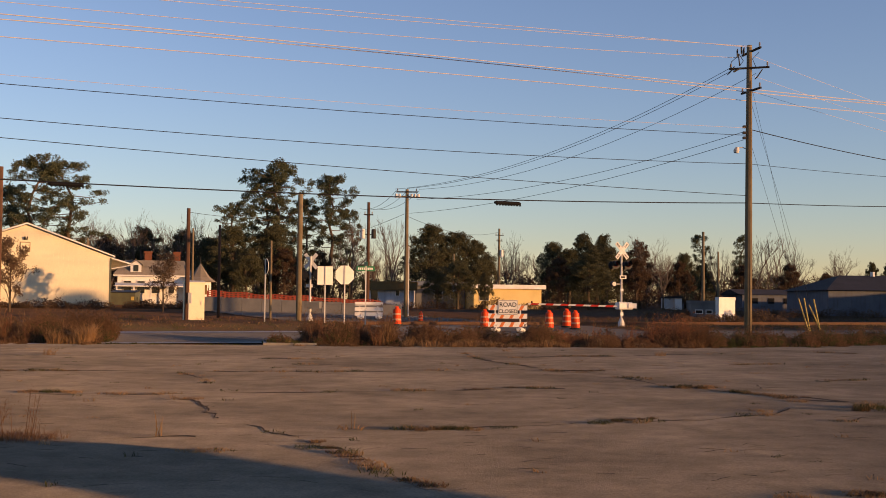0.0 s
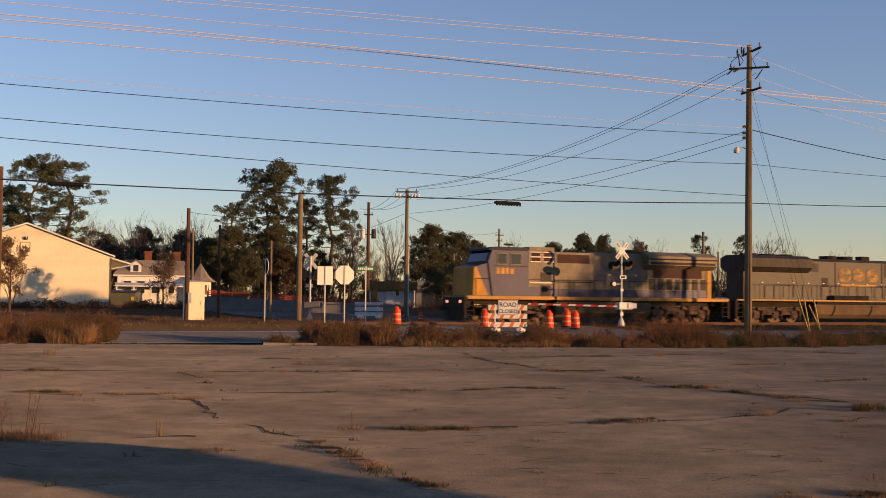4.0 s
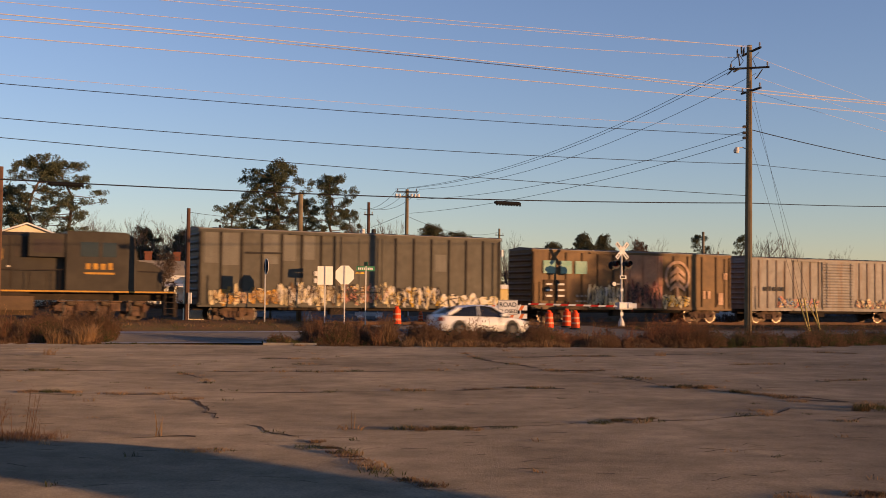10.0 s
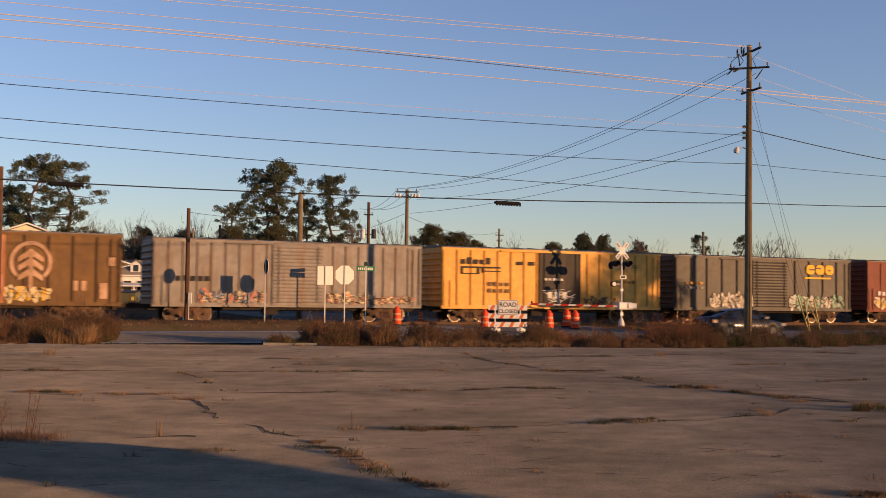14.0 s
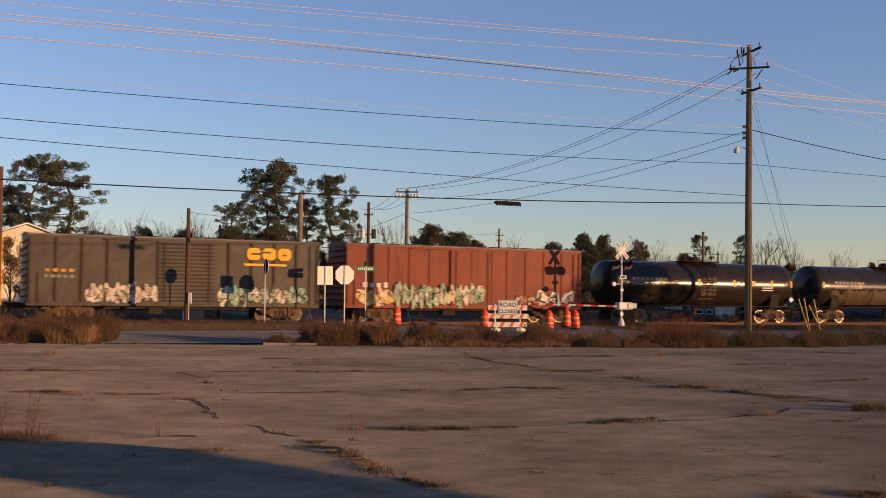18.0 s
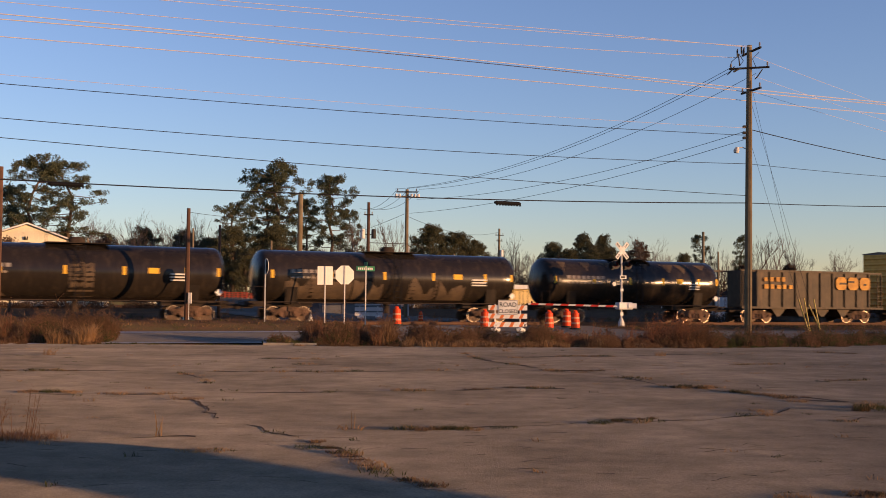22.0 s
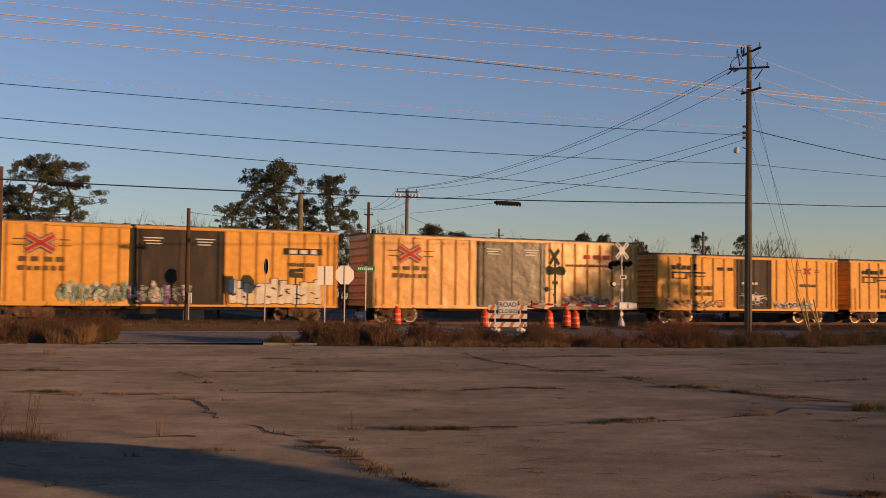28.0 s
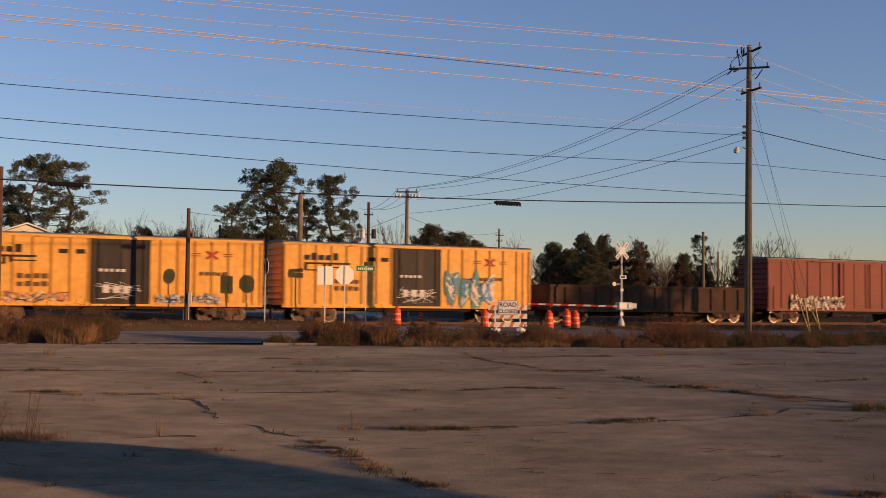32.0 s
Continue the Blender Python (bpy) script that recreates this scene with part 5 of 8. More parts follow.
def engine_trail():
    c, L = car_thing("locomotive", 1003, 1603, "dark blue-grey diesel locomotive running cab backwards", "locomotive")
    h = L / 2
    engine_frame(c, h, P["loco_dark"], P["brand_yellow"], 1.52)
    hood = Shape().extrude_x([(-0.95, 1.62), (0.95, 1.62), (0.95, 4.35), (0.7, 4.55), (-0.7, 4.55), (-0.95, 4.35)], -h + 1.1, h - 5.6)
    part("hood", hood, P["loco_dark"], c)
    flare = Shape().extrude_x([(-1.0, 3.5), (-1.45, 3.85), (-1.45, 4.45), (-0.9, 4.68), (0.9, 4.68), (1.45, 4.45), (1.45, 3.85), (1.0, 3.5)], -h + 1.0, -h + 6.8)
    part("radiator_flare", flare, P["door_black"], c)
    part("radiator_grille", side_bars([(-h + 1.4, -h + 6.5, 3.88, 4.42)], -1.457), P["door_black"], c, "dark radiator screen")
    part("end_corner", Shape().box(-h + 1.02, -h + 1.5, -0.99, -0.94, 1.7, 4.2), P["brown"], c)
    part("doorway", side_bars([(-h + 8.1, -h + 8.7, 1.75, 3.2)], -0.965), P["g_black"], c, "dark open hood door")
    brand_shapes(c, -h + 9.7, -h + 13.6, 2.95, 3.9, -0.976, P["brand_faded"], P["loco_dark"], "faded yellow brand shape")
    part("brand_bar", side_bars([(-h + 9.9, -h + 13.4, 2.62, 2.76)], -0.975), P["brand_yellow"], c, "yellow underline bar")
    part("hood_seam", side_bars([(-h + 9.35, -h + 9.42, 1.75, 4.3)], -0.975), P["seam"], c)
    part("hood_seam", side_bars([(-h + 13.9, -h + 13.97, 1.75, 4.3)], -0.975), P["seam"], c)
    for i in range(9):
        part("latch", Shape().box(-h + 2.6 + i * 1.4, -h + 2.72 + i * 1.4, -0.995, -0.97, 2.75, 2.83), P["g_white"], c)
    for i in range(16):
        x = -h + 2.0 + i * 0.86
        d_ = part("hood_door", Shape().box(x, x + 0.78, -0.972, -0.94, 1.75, 2.55), P["loco_dark"], c)
        part("door_gap", Shape().box(x + 0.79, x + 0.84, -0.965, -0.94, 1.75, 2.55), P["seam"], d_)
    for r_ in ((-h + 6.9, -h + 7.8, 3.6, 4.2), (h - 8.0, h - 7.45, 3.3, 4.3)):
        part("intake", side_bars([r_], -0.97), P["door_black"], c, "dark intake grille")
    for x in (-h + 2.3, -h + 3.9, -h + 5.5, -h + 9.6, -h + 11.2):
        part("roof_fan", Shape().tube([(x, 0, 4.5), (x, 0, 4.8)], 0.62, 14), T["under"], c)
    part("exhaust", Shape().box(-h + 12.6, -h + 13.4, -0.3, 0.3, 4.5, 4.85), T["under"], c)
    cab = Shape().extrude_y([(h - 5.6, 1.62), (h - 2.0, 1.62), (h - 2.0, 3.3), (h - 2.25, 4.45), (h - 2.6, 4.65), (h - 5.6, 4.65)], -1.5, 1.5)
    part("cab", cab, P["loco_dark"], c)
    window_box(c, h - 4.9, h - 4.0, 3.35, 4.1, -1.507)
    window_box(c, h - 3.8, h - 3.1, 3.35, 4.1, -1.507)
    part("air_duct", Shape().box(h - 7.4, h - 5.6, -1.4, 1.4, 3.3, 4.5), P["loco_dark"], c)
    part("duct_opening", side_bars([(h - 7.2, h - 5.8, 3.5, 4.2)], -1.407), P["g_black"], c, "black opening")
    nose = Shape().extrude_y([(h - 2.0, 1.62), (h - 0.6, 1.62), (h - 0.65, 2.7), (h - 1.2, 3.1), (h - 2.0, 3.2)], -1.2, 1.2)
    part("nose", nose, P["loco_dark"], c)
    marks(c, lettering(h - 4.7, h - 3.2, 2.7, 3.05, 4, -1.51, 92).add(*_vf(side_bars([(h - 4.7, h - 3.2, 2.45, 2.55)], -1.51))), P["brand_yellow"], "yellow number as bars")
    part("equipment_box", Shape().box(-h * 0.2, h * 0.1, -1.4, -1.1, 1.62, 1.95), T["under"], c)


engine_lead()
engine_trail()
car_grey_hicube()
car_brown()
car_silver()
car_orange(3111, 3537, 100)
car_charcoal()
car_red()
tank_car(4517, 4938, "black tank wagon with a glossy streaked barrel", 1)
tank_car(4985, 5428, "black tank wagon with pale dust on its flanks", 2)
tank_car(5480, 5850, "shorter black tank wagon with dried run-down streaks", 3)
hop, hop_h, hop_y = open_wagon(5893, 6245, "dark brown ribbed open hopper wagon with yellow lettering", P["hopper"], 3.62, 1.0, 9, "hopper_wagon", True)
brand_shapes(hop, hop_h * 0.3, hop_h * 0.8, 2.35, 3.25, -hop_y - 0.13, P["brand_yellow"], P["hopper"], "dull yellow brand shape")
marks(hop, lettering(-hop_h * 0.72, -hop_h * 0.4, 2.85, 3.15, 4, -hop_y - 0.13, 202).add(*_vf(lettering(-hop_h * 0.72, -hop_h * 0.3, 2.35, 2.65, 5, -hop_y - 0.13, 203))), P["brand_yellow"], "yellow road marks")
car_long_orange(6280, 6782, P["orange"], 300, (0.39, 0.65), "white", "high yellow-orange boxcar with black doors and graffiti")
car_long_orange(6832, 7338, P["orange_pale"], 320, (0.38, 0.63), "plain", "high pale orange boxcar with wide black doors")
car_orange(7378, 7803, 340, "foot", label="yellow-orange boxcar with black lettering and faint graffiti")
car_orange(7834, 8262, 360, "teal", label="yellow-orange boxcar with large teal graffiti")
open_wagon(8298, 8732, "low rusty brown gondola wagon with ribbed sides", P["rust"], 2.35, 0.7, 14, "gondola_wagon")
mar, mar_h, mar_y = boxcar(8768, 9190, "maroon boxcar with white graffiti at its foot", P["maroon"], eave=4.42, door=(0.42, 0.6), posts=13)
tag(mar, -mar_h * 0.75, -mar_h * 0.1, 0.95, 1.9, 9, -mar_y - 0.15, 401, [P["g_white"], P["maroon"]], P["g_white"], "white graffiti")
# ---- trees ----
def leaf_cloud(sh, centre, radius, n, size, rnd, flat=0.7):
    for _ in range(n):
        while True:
            p = Vector((rnd.uniform(-1, 1), rnd.uniform(-1, 1), rnd.uniform(-1, 1)))
            if p.length < 1:
                break
        p = Vector((p.x * radius, p.y * radius, p.z * radius * flat)) + centre
        a = Vector((rnd.uniform(-1, 1), rnd.uniform(-1, 1), rnd.uniform(-1, 1))).normalized()
        b = a.orthogonal().normalized() * size * rnd.uniform(0.5, 1.1)
        a = a * size * rnd.uniform(0.6, 1.2)
        sh.add([tuple(p - a), tuple(p + b * 0.6), tuple(p + a), tuple(p - b * 0.6)], [(0, 1, 2, 3)])


def branch(sh, tips, p, d, length, r, depth, rnd, spread=0.6, up=0.15):
    pts, rad = [p.copy()], [r]
    n = 3
    for i in range(n):
        d = (d + Vector((rnd.uniform(-1, 1), rnd.uniform(-1, 1), rnd.uniform(-0.6, 1) + up)) * 0.16).normalized()
        p = p + d * length / n
        pts.append(p.copy())
        rad.append(r * (1 - 0.45 * (i + 1) / n))
    sh.tube(pts, rad, 5 if r > 0.08 else 3, False)
    if depth == 0:
        tips.append(p)
        return
    for k in range(rnd.choice((2, 3, 3))):
        q = d.orthogonal().normalized()
        q.rotate(Matrix.Rotation(rnd.uniform(0, 6.28), 3, d))
        nd_ = (d + q * rnd.uniform(0.5, 1.2) * spread + Vector((0, 0, up))).normalized()
        start = pts[rnd.choice((1, 2, 3, 3))]
        branch(sh, tips, start, nd_, length * rnd.uniform(0.58, 0.8), max(0.013, r * 0.56), depth - 1, rnd, spread, up)


def puff(sh, c, r, n, size, rnd, flat=0.75):
    """One needle or leaf cluster: a dense little cushion, fuller on its upper side."""
    for _ in range(n):
        d = Vector((rnd.gauss(0, 1), rnd.gauss(0, 1), rnd.gauss(0.2, 1))).normalized() * r * rnd.uniform(0.35, 1.0)
        p = c + Vector((d.x, d.y, d.z * flat))
        a = (d.normalized() + Vector((rnd.uniform(-1, 1), rnd.uniform(-1, 1), rnd.uniform(-0.6, 1.0))) * 0.8).normalized()
        b = a.orthogonal().normalized()
        b.rotate(Matrix.Rotation(rnd.uniform(0, 6.28), 3, a))
        a, b = a * size * rnd.uniform(0.7, 1.3), b * size * rnd.uniform(0.35, 0.6)
        sh.add([tuple(p - a), tuple(p + b), tuple(p + a), tuple(p - b)], [(0, 1, 2, 3)])


def make_pine(seed, H, bare=0.45, wide=3.2):
    """Pine: bare lower trunk, uneven limbs that each carry a few separate needle cushions."""
    rnd = random.Random(seed)
    tr, lf, li = Shape(), Shape(), Shape()
    pts = [Vector((rnd.uniform(-0.13, 0.13) * i, rnd.uniform(-0.13, 0.13) * i, H * i / 8)) for i in range(9)]
    tr.tube(pts, [0.3 - 0.03 * i for i in range(9)], 8)
    n = 30
    for i in range(n):
        k = (i + rnd.uniform(0, 0.6)) / n
        z = H * (bare + (0.985 - bare) * k)
        q = min(7.99, z / H * 8)
        c = pts[int(q)].lerp(pts[int(q) + 1], q % 1)
        reach = wide * (0.3 + 0.85 * math.sin(math.pi * (0.18 + 0.76 * k)) ** 0.8) * rnd.choice((0.3, 0.5, 0.7, 0.85, 1.0))
        a = i * 2.4 + rnd.uniform(-0.5, 0.5)
        out = Vector((math.cos(a), math.sin(a), 0))
        rise = rnd.uniform(0.0, 0.35)
        tip = c + out * reach + Vector((0, 0, reach * rise))
        mid = c.lerp(tip, 0.55) + Vector((0, 0, -0.12 * reach))
        li.tube([c, mid, tip], [0.07, 0.045, 0.02], 4, False)
        for j in range(rnd.choice((4, 5, 6))):
            base = mid.lerp(tip, rnd.uniform(0.0, 1.0)) if j else tip
            side = Vector((rnd.gauss(0, 0.5), rnd.gauss(0, 0.5), rnd.uniform(-0.15, 0.5))) * (0.3 if j == 0 else 1.0)
            e = base + side
            li.tube([base, e], [0.03, 0.015], 3, False)
            puff(lf, e, rnd.uniform(0.36, 0.66), 84, 0.11, rnd, 0.8)
    for _ in range(14):
        puff(lf, pts[-1] + Vector((rnd.gauss(0, 0.6), rnd.gauss(0, 0.6), rnd.uniform(-1.9, -0.2))), rnd.uniform(0.4, 0.65), 92, 0.115, rnd, 0.9)
    for _ in range(10):
        z = H * rnd.uniform(bare * 0.55, bare + 0.1)
        q = z / H * 8
        c = pts[int(q)].lerp(pts[int(q) + 1], q % 1)
        a = rnd.uniform(0, 6.28)
        li.tube([c, c + Vector((math.cos(a), math.sin(a), rnd.uniform(-0.2, 0.3))) * rnd.uniform(0.5, 1.6)], [0.03, 0.01], 3, False)
    return tr, li, lf


def make_round(seed, H, W, n_clumps=80, leaf=0.26):
    """Broad evergreen: domed lobes of many small cushions, with gaps of sky between them."""
    rnd = random.Random(seed)
    tr, lf, li = Shape(), Shape(), Shape()
    tr.tube([(0, 0, 0), (0.1, 0, H * 0.3), (0, 0.1, H * 0.6)], [0.3, 0.22, 0.1], 8)
    lobes = max(15, n_clumps // 4)
    size = leaf * 0.4
    for i in range(lobes):
        a = i * 2.4 + rnd.uniform(-0.5, 0.5)
        k = (i + 0.5) / lobes
        el = math.asin(min(1.0, 1.15 * k)) if k < 0.85 else 1.45
        rr = W * 0.5 * 0.76 * math.cos(el) * rnd.uniform(0.75, 1.1)
        big = rnd.uniform(0.15, 0.21) * W
        c = Vector((math.cos(a) * rr, math.sin(a) * rr, H * 0.36 + (H * 0.62 - big * 0.8) * math.sin(el) * rnd.uniform(0.85, 1.0)))
        li.tube([(0, 0, H * 0.2 + 0.3 * c.z), tuple(c)], [0.1, 0.03], 4, False)
        for _ in range(18):
            d_ = Vector((rnd.gauss(0, 1), rnd.gauss(0, 1), rnd.gauss(0.4, 0.7))).normalized() * big * rnd.uniform(0.45, 1.0)
            puff(lf, c + Vector((d_.x, d_.y, d_.z * 0.8)), big * rnd.uniform(0.28, 0.46), 62, size, rnd, 0.8)
    for _ in range(22):
        a = rnd.uniform(0, 6.28)
        puff(lf, Vector((math.cos(a) * W * 0.4 * rnd.random(), math.sin(a) * W * 0.4 * rnd.random(), H * rnd.uniform(0.08, 0.55))), W * 0.13, 100, size, rnd, 0.9)
    return tr, li, lf


def make_sapling(seed, H):
    """Young tree: thin limbs with a sparse haze of small leaves."""
    rnd = random.Random(seed)
    sh, tips, lf = Shape(), [], Shape()
    tr = Shape().tube([(0, 0, 0), (0.03, 0, H * 0.2), (0.0, 0.05, H * 0.62)], [0.09, 0.07, 0.04], 7)
    for k in range(11):
        a = k * 2.4
        branch(sh, tips, Vector((0, 0, H * (0.1 + 0.05 * k))), Vector((math.cos(a) * 0.7, math.sin(a) * 0.7, 0.8)).normalized(), H * 0.17, 0.035, 3, rnd, 0.7, 0.15)
    for p in tips:
        leaf_cloud(lf, p, H * 0.06, 20, 0.085, rnd, 1.0)
    return tr, sh, lf


def make_bare(seed, H, depth=5):
    rnd = random.Random(seed)
    sh, tips = Shape(), []
    tr = Shape().tube([(0, 0, 0), (0.05, 0, H * 0.14), (0.0, 0.08, H * 0.3)], [0.26, 0.2, 0.17], 8)
    for k in range(4):
        a = k * 1.57 + rnd.uniform(-0.4, 0.4)
        branch(sh, tips, Vector((0, 0, H * (0.2 + 0.03 * k))), Vector((math.cos(a) * 0.6, math.sin(a) * 0.6, 1.0)).normalized(), H * 0.26, 0.14, depth, rnd, 0.75, 0.2)
    return tr, sh, None


TREE_ME = {}


def tree(key, maker, leaf_mat, label, x, y, height_scale=1.0, turn=0.0, width=1.0, name="tree"):
    if key not in TREE_ME:
        tr, li, lf = maker()
        TREE_ME[key] = [("trunk", tr.mesh("trunk", M["bark"], True)), ("limb", li.mesh("limb", M["bark"] if lf else M["twig"]))] + ([("crown", lf.mesh("crown", leaf_mat))] if lf else [])
    t = thing(name, Matrix.Translation((x, y, gz(x, y) - 0.1)) @ pose(0, 0, 0, 0, 0, turn) @ Matrix.Diagonal((width * height_scale, width * height_scale, height_scale, 1)), label, "tree", "trees beyond the railway")
    for n, me in TREE_ME[key]:
        part(n, me, None, t)
    return t


PINE_L = "tall pine with an open dark green crown"
EVER_L = "broad dark evergreen tree"
BARE_L = "bare leafless winter tree"


def pine(k, x, y, H, turn=0, width=1.0, low=False):
    tree(("pine", k, low), lambda: make_pine(500 + k, 16.0, 0.18 if low else 0.42), M["pine"], PINE_L, x, y, H / 16.0, turn, width, "pine_tree")


def evergreen(k, x, y, H, turn=0, width=1.0):
    tree(("ever", k), lambda: make_round(600 + k, 10.0, 7.5), M["leaf"], EVER_L, x, y, H / 10.0, turn, width, "evergreen_tree")


def rusty(k, x, y, H, turn=0, width=1.0):
    tree(("rust", k), lambda: make_round(640 + k, 10.0, 6.0, 60), M["rust_leaf"], "tree with withered brown leaves", x, y, H / 10.0, turn, width, "oak_tree")


def bare(k, x, y, H, turn=0, width=1.0):
    tree(("bare", k), lambda: make_bare(700 + k, 12.0), None, BARE_L, x, y, H / 12.0, turn, width, "bare_tree")


# pines over the cream building
pine(0, -50.9, 140, 18.0, 20, 1.0)
pine(1, -47.6, 142, 17.8, 80, 1.2)
pine(2, -56.4, 146, 15.0, 140, 1.0)
pine(3, -53.6, 143, 11.6, 250, 0.9, True)
evergreen(1, -46.6, 145, 8.8, 0, 0.6)
# the middle pines
pine(2, -22.4, 153, 19.3, 30, 1.0)
pine(0, -24.8, 156, 18.2, 200, 1.05)
pine(1, -15.6, 155, 17.8, 10, 0.95)
pine(3, -27.6, 149, 13.6, 60, 1.25, True)
pine(2, -19.4, 158, 14.8, 160, 0.9)
pine(1, -12.9, 157, 13.4, 120, 0.9, True)
evergreen(0, -27.4, 147, 10.6, 0, 0.95)
evergreen(1, -22.4, 149, 10.8, 70, 1.0)
evergreen(2, -31.2, 151, 9.4, 20, 0.8)
evergreen(0, -25.0, 144, 7.4, 120, 0.9)
rusty(1, -20.5, 146, 7.8, 40, 0.95)
rusty(0, -16.4, 150, 7.6, 10, 0.8)
bare(0, -12.2, 151, 12.6, 0, 0.75)
bare(1, -7.1, 158, 13.2, 40, 0.75)
bare(2, -9.4, 156, 9.0, 80, 0.8)
# dark crowns behind the low shops
evergreen(0, -1.5, 141, 10.7, 40, 1.02)
evergreen(2, 2.0, 143, 10.2, 110, 1.0)
evergreen(1, 4.4, 144, 9.0, 160, 0.85)
bare(2, 8.6, 150, 10.2, 10, 0.8)
bare(3, 11.4, 156, 8.2, 60, 0.9)
evergreen(2, 14.6, 150, 9.4, 0, 0.72)
evergreen(1, 18.8, 150, 10.5, 90, 0.62)
evergreen(0, 21.4, 151, 10.3, 150, 0.6)
evergreen(2, 20.2, 148, 8.8, 220, 1.2)
evergreen(0, 16.4, 147, 8.0, 30, 1.2)
evergreen(1, 23.6, 149, 7.6, 300, 1.1)
rusty(0, 13.5, 132, 6.4, 0, 1.0)
evergreen(1, 16.8, 130, 6.8, 200, 1.19)
rusty(1, 26.2, 150, 9.6, 30, 0.7)
rusty(0, 24.0, 140, 6.8, 120, 0.9)
bare(1, 25.4, 148, 10.6, 90, 0.7)
bare(0, 28.5, 146, 8.6, 200, 0.7)
pine(1, 35.6, 156, 10.4, 50, 0.75, True)
evergreen(2, 33.0, 154, 8.2, 120, 0.62)
evergreen(1, 36.4, 158, 6.6, 60, 0.9)
bare(2, 37.4, 154, 10.0, 130, 0.6)
pine(0, 41.2, 156, 10.2, 10, 0.6)
bare(0, 43.8, 158, 11.2, 20, 0.85)
bare(3, 47.0, 158, 11.4, 70, 0.95)
bare(1, 50.0, 160, 9.6, 10, 0.8)
bare(2, 59.6, 170, 9.9, 45, 0.9)
evergreen(0, 66.5, 175, 7.8, 0, 0.5)
evergreen(2, 70.4, 178, 8.0, 0, 0.5)
rusty(1, 40.0, 150, 6.4, 0, 0.9)
rusty(0, 46.4, 151, 6.6, 50, 0.95)
rusty(1, 53.0, 156, 5.6, 90, 1.0)
rusty(0, 31.0, 148, 6.6, 200, 1.0)
# woods behind the white house
evergreen(0, -44.0, 166, 11.4, 0, 0.8)
evergreen(2, -38.6, 169, 11.6, 40, 0.75)
rusty(1, -50.0, 168, 10.6, 0, 1.0)
rusty(0, -34.6, 166, 9.8, 70, 1.0)
bare(0, -49.0, 158, 13.0, 0, 0.9)
bare(2, -44.2, 160, 13.2, 50, 0.9)
bare(1, -39.6, 162, 12.8, 90, 0.9)
bare(3, -35.4, 160, 13.4, 140, 0.8)
bare(0, -31.4, 164, 12.4, 190, 0.8)
# smaller trees before the houses
tree("sapling", lambda: make_sapling(660, 6.0), M["rust_leaf"], "young tree with thin brown and green foliage", -31.0, 81.0, 1.0, 0, 1.0, "young_tree")
tree("sapling", lambda: make_sapling(660, 6.0), M["rust_leaf"], "young tree with thin brown and green foliage", -21.5, 87.0, 0.85, 60, 1.0, "young_tree")
evergreen(2, 1.6, 120, 5.6, 0, 1.0)
evergreen(1, -0.6, 123, 4.6, 30, 1.0)
evergreen(0, 4.6, 122, 4.2, 90, 0.6)



def hedge(x0, y0, x1, y1, n, h, label, seed):
    """Uneven row of low scrub along a line."""
    rnd = random.Random(seed)
    sh = Shape()
    for _ in range(n):
        k = rnd.random()
        x, y = x0 + (x1 - x0) * k + rnd.gauss(0, 0.3), y0 + (y1 - y0) * k + rnd.gauss(0, 0.3)
        hh = h * max(0.25, 0.7 + 1.2 * noise.noise(Vector((x * 0.5, y * 0.5, seed)))) * rnd.uniform(0.5, 1.0)
        leaf_cloud(sh, Vector((x, y, gz(x, y) + hh * 0.45)), 0.28 + 0.35 * hh, 42, 0.085, rnd, 0.9)
    single("scrub", sh, M["rust_leaf"], Matrix(), label, "scrub", kind="stuff")


hedge(3.0, 121, 12.0, 122, 90, 1.3, "low brown scrub before the yellow shop", 3)
hedge(-9.0, 121, 2.0, 121, 80, 0.9, "low brown scrub before the shops", 4)
hedge(-39.5, 89.5, -27.5, 94.0, 130, 1.0, "dark scrub along the foot of the cream building", 5)
hedge(-27.0, 97.0, -21.0, 97.0, 60, 0.8, "low scrub beside the track", 6)
hedge(17.0, 84.5, 27.0, 89.5, 110, 1.15, "dark weeds beyond the rails", 8)
hedge(18.0, 100.0, 60.0, 118.0, 260, 1.1, "low scrub before the warehouses", 7)


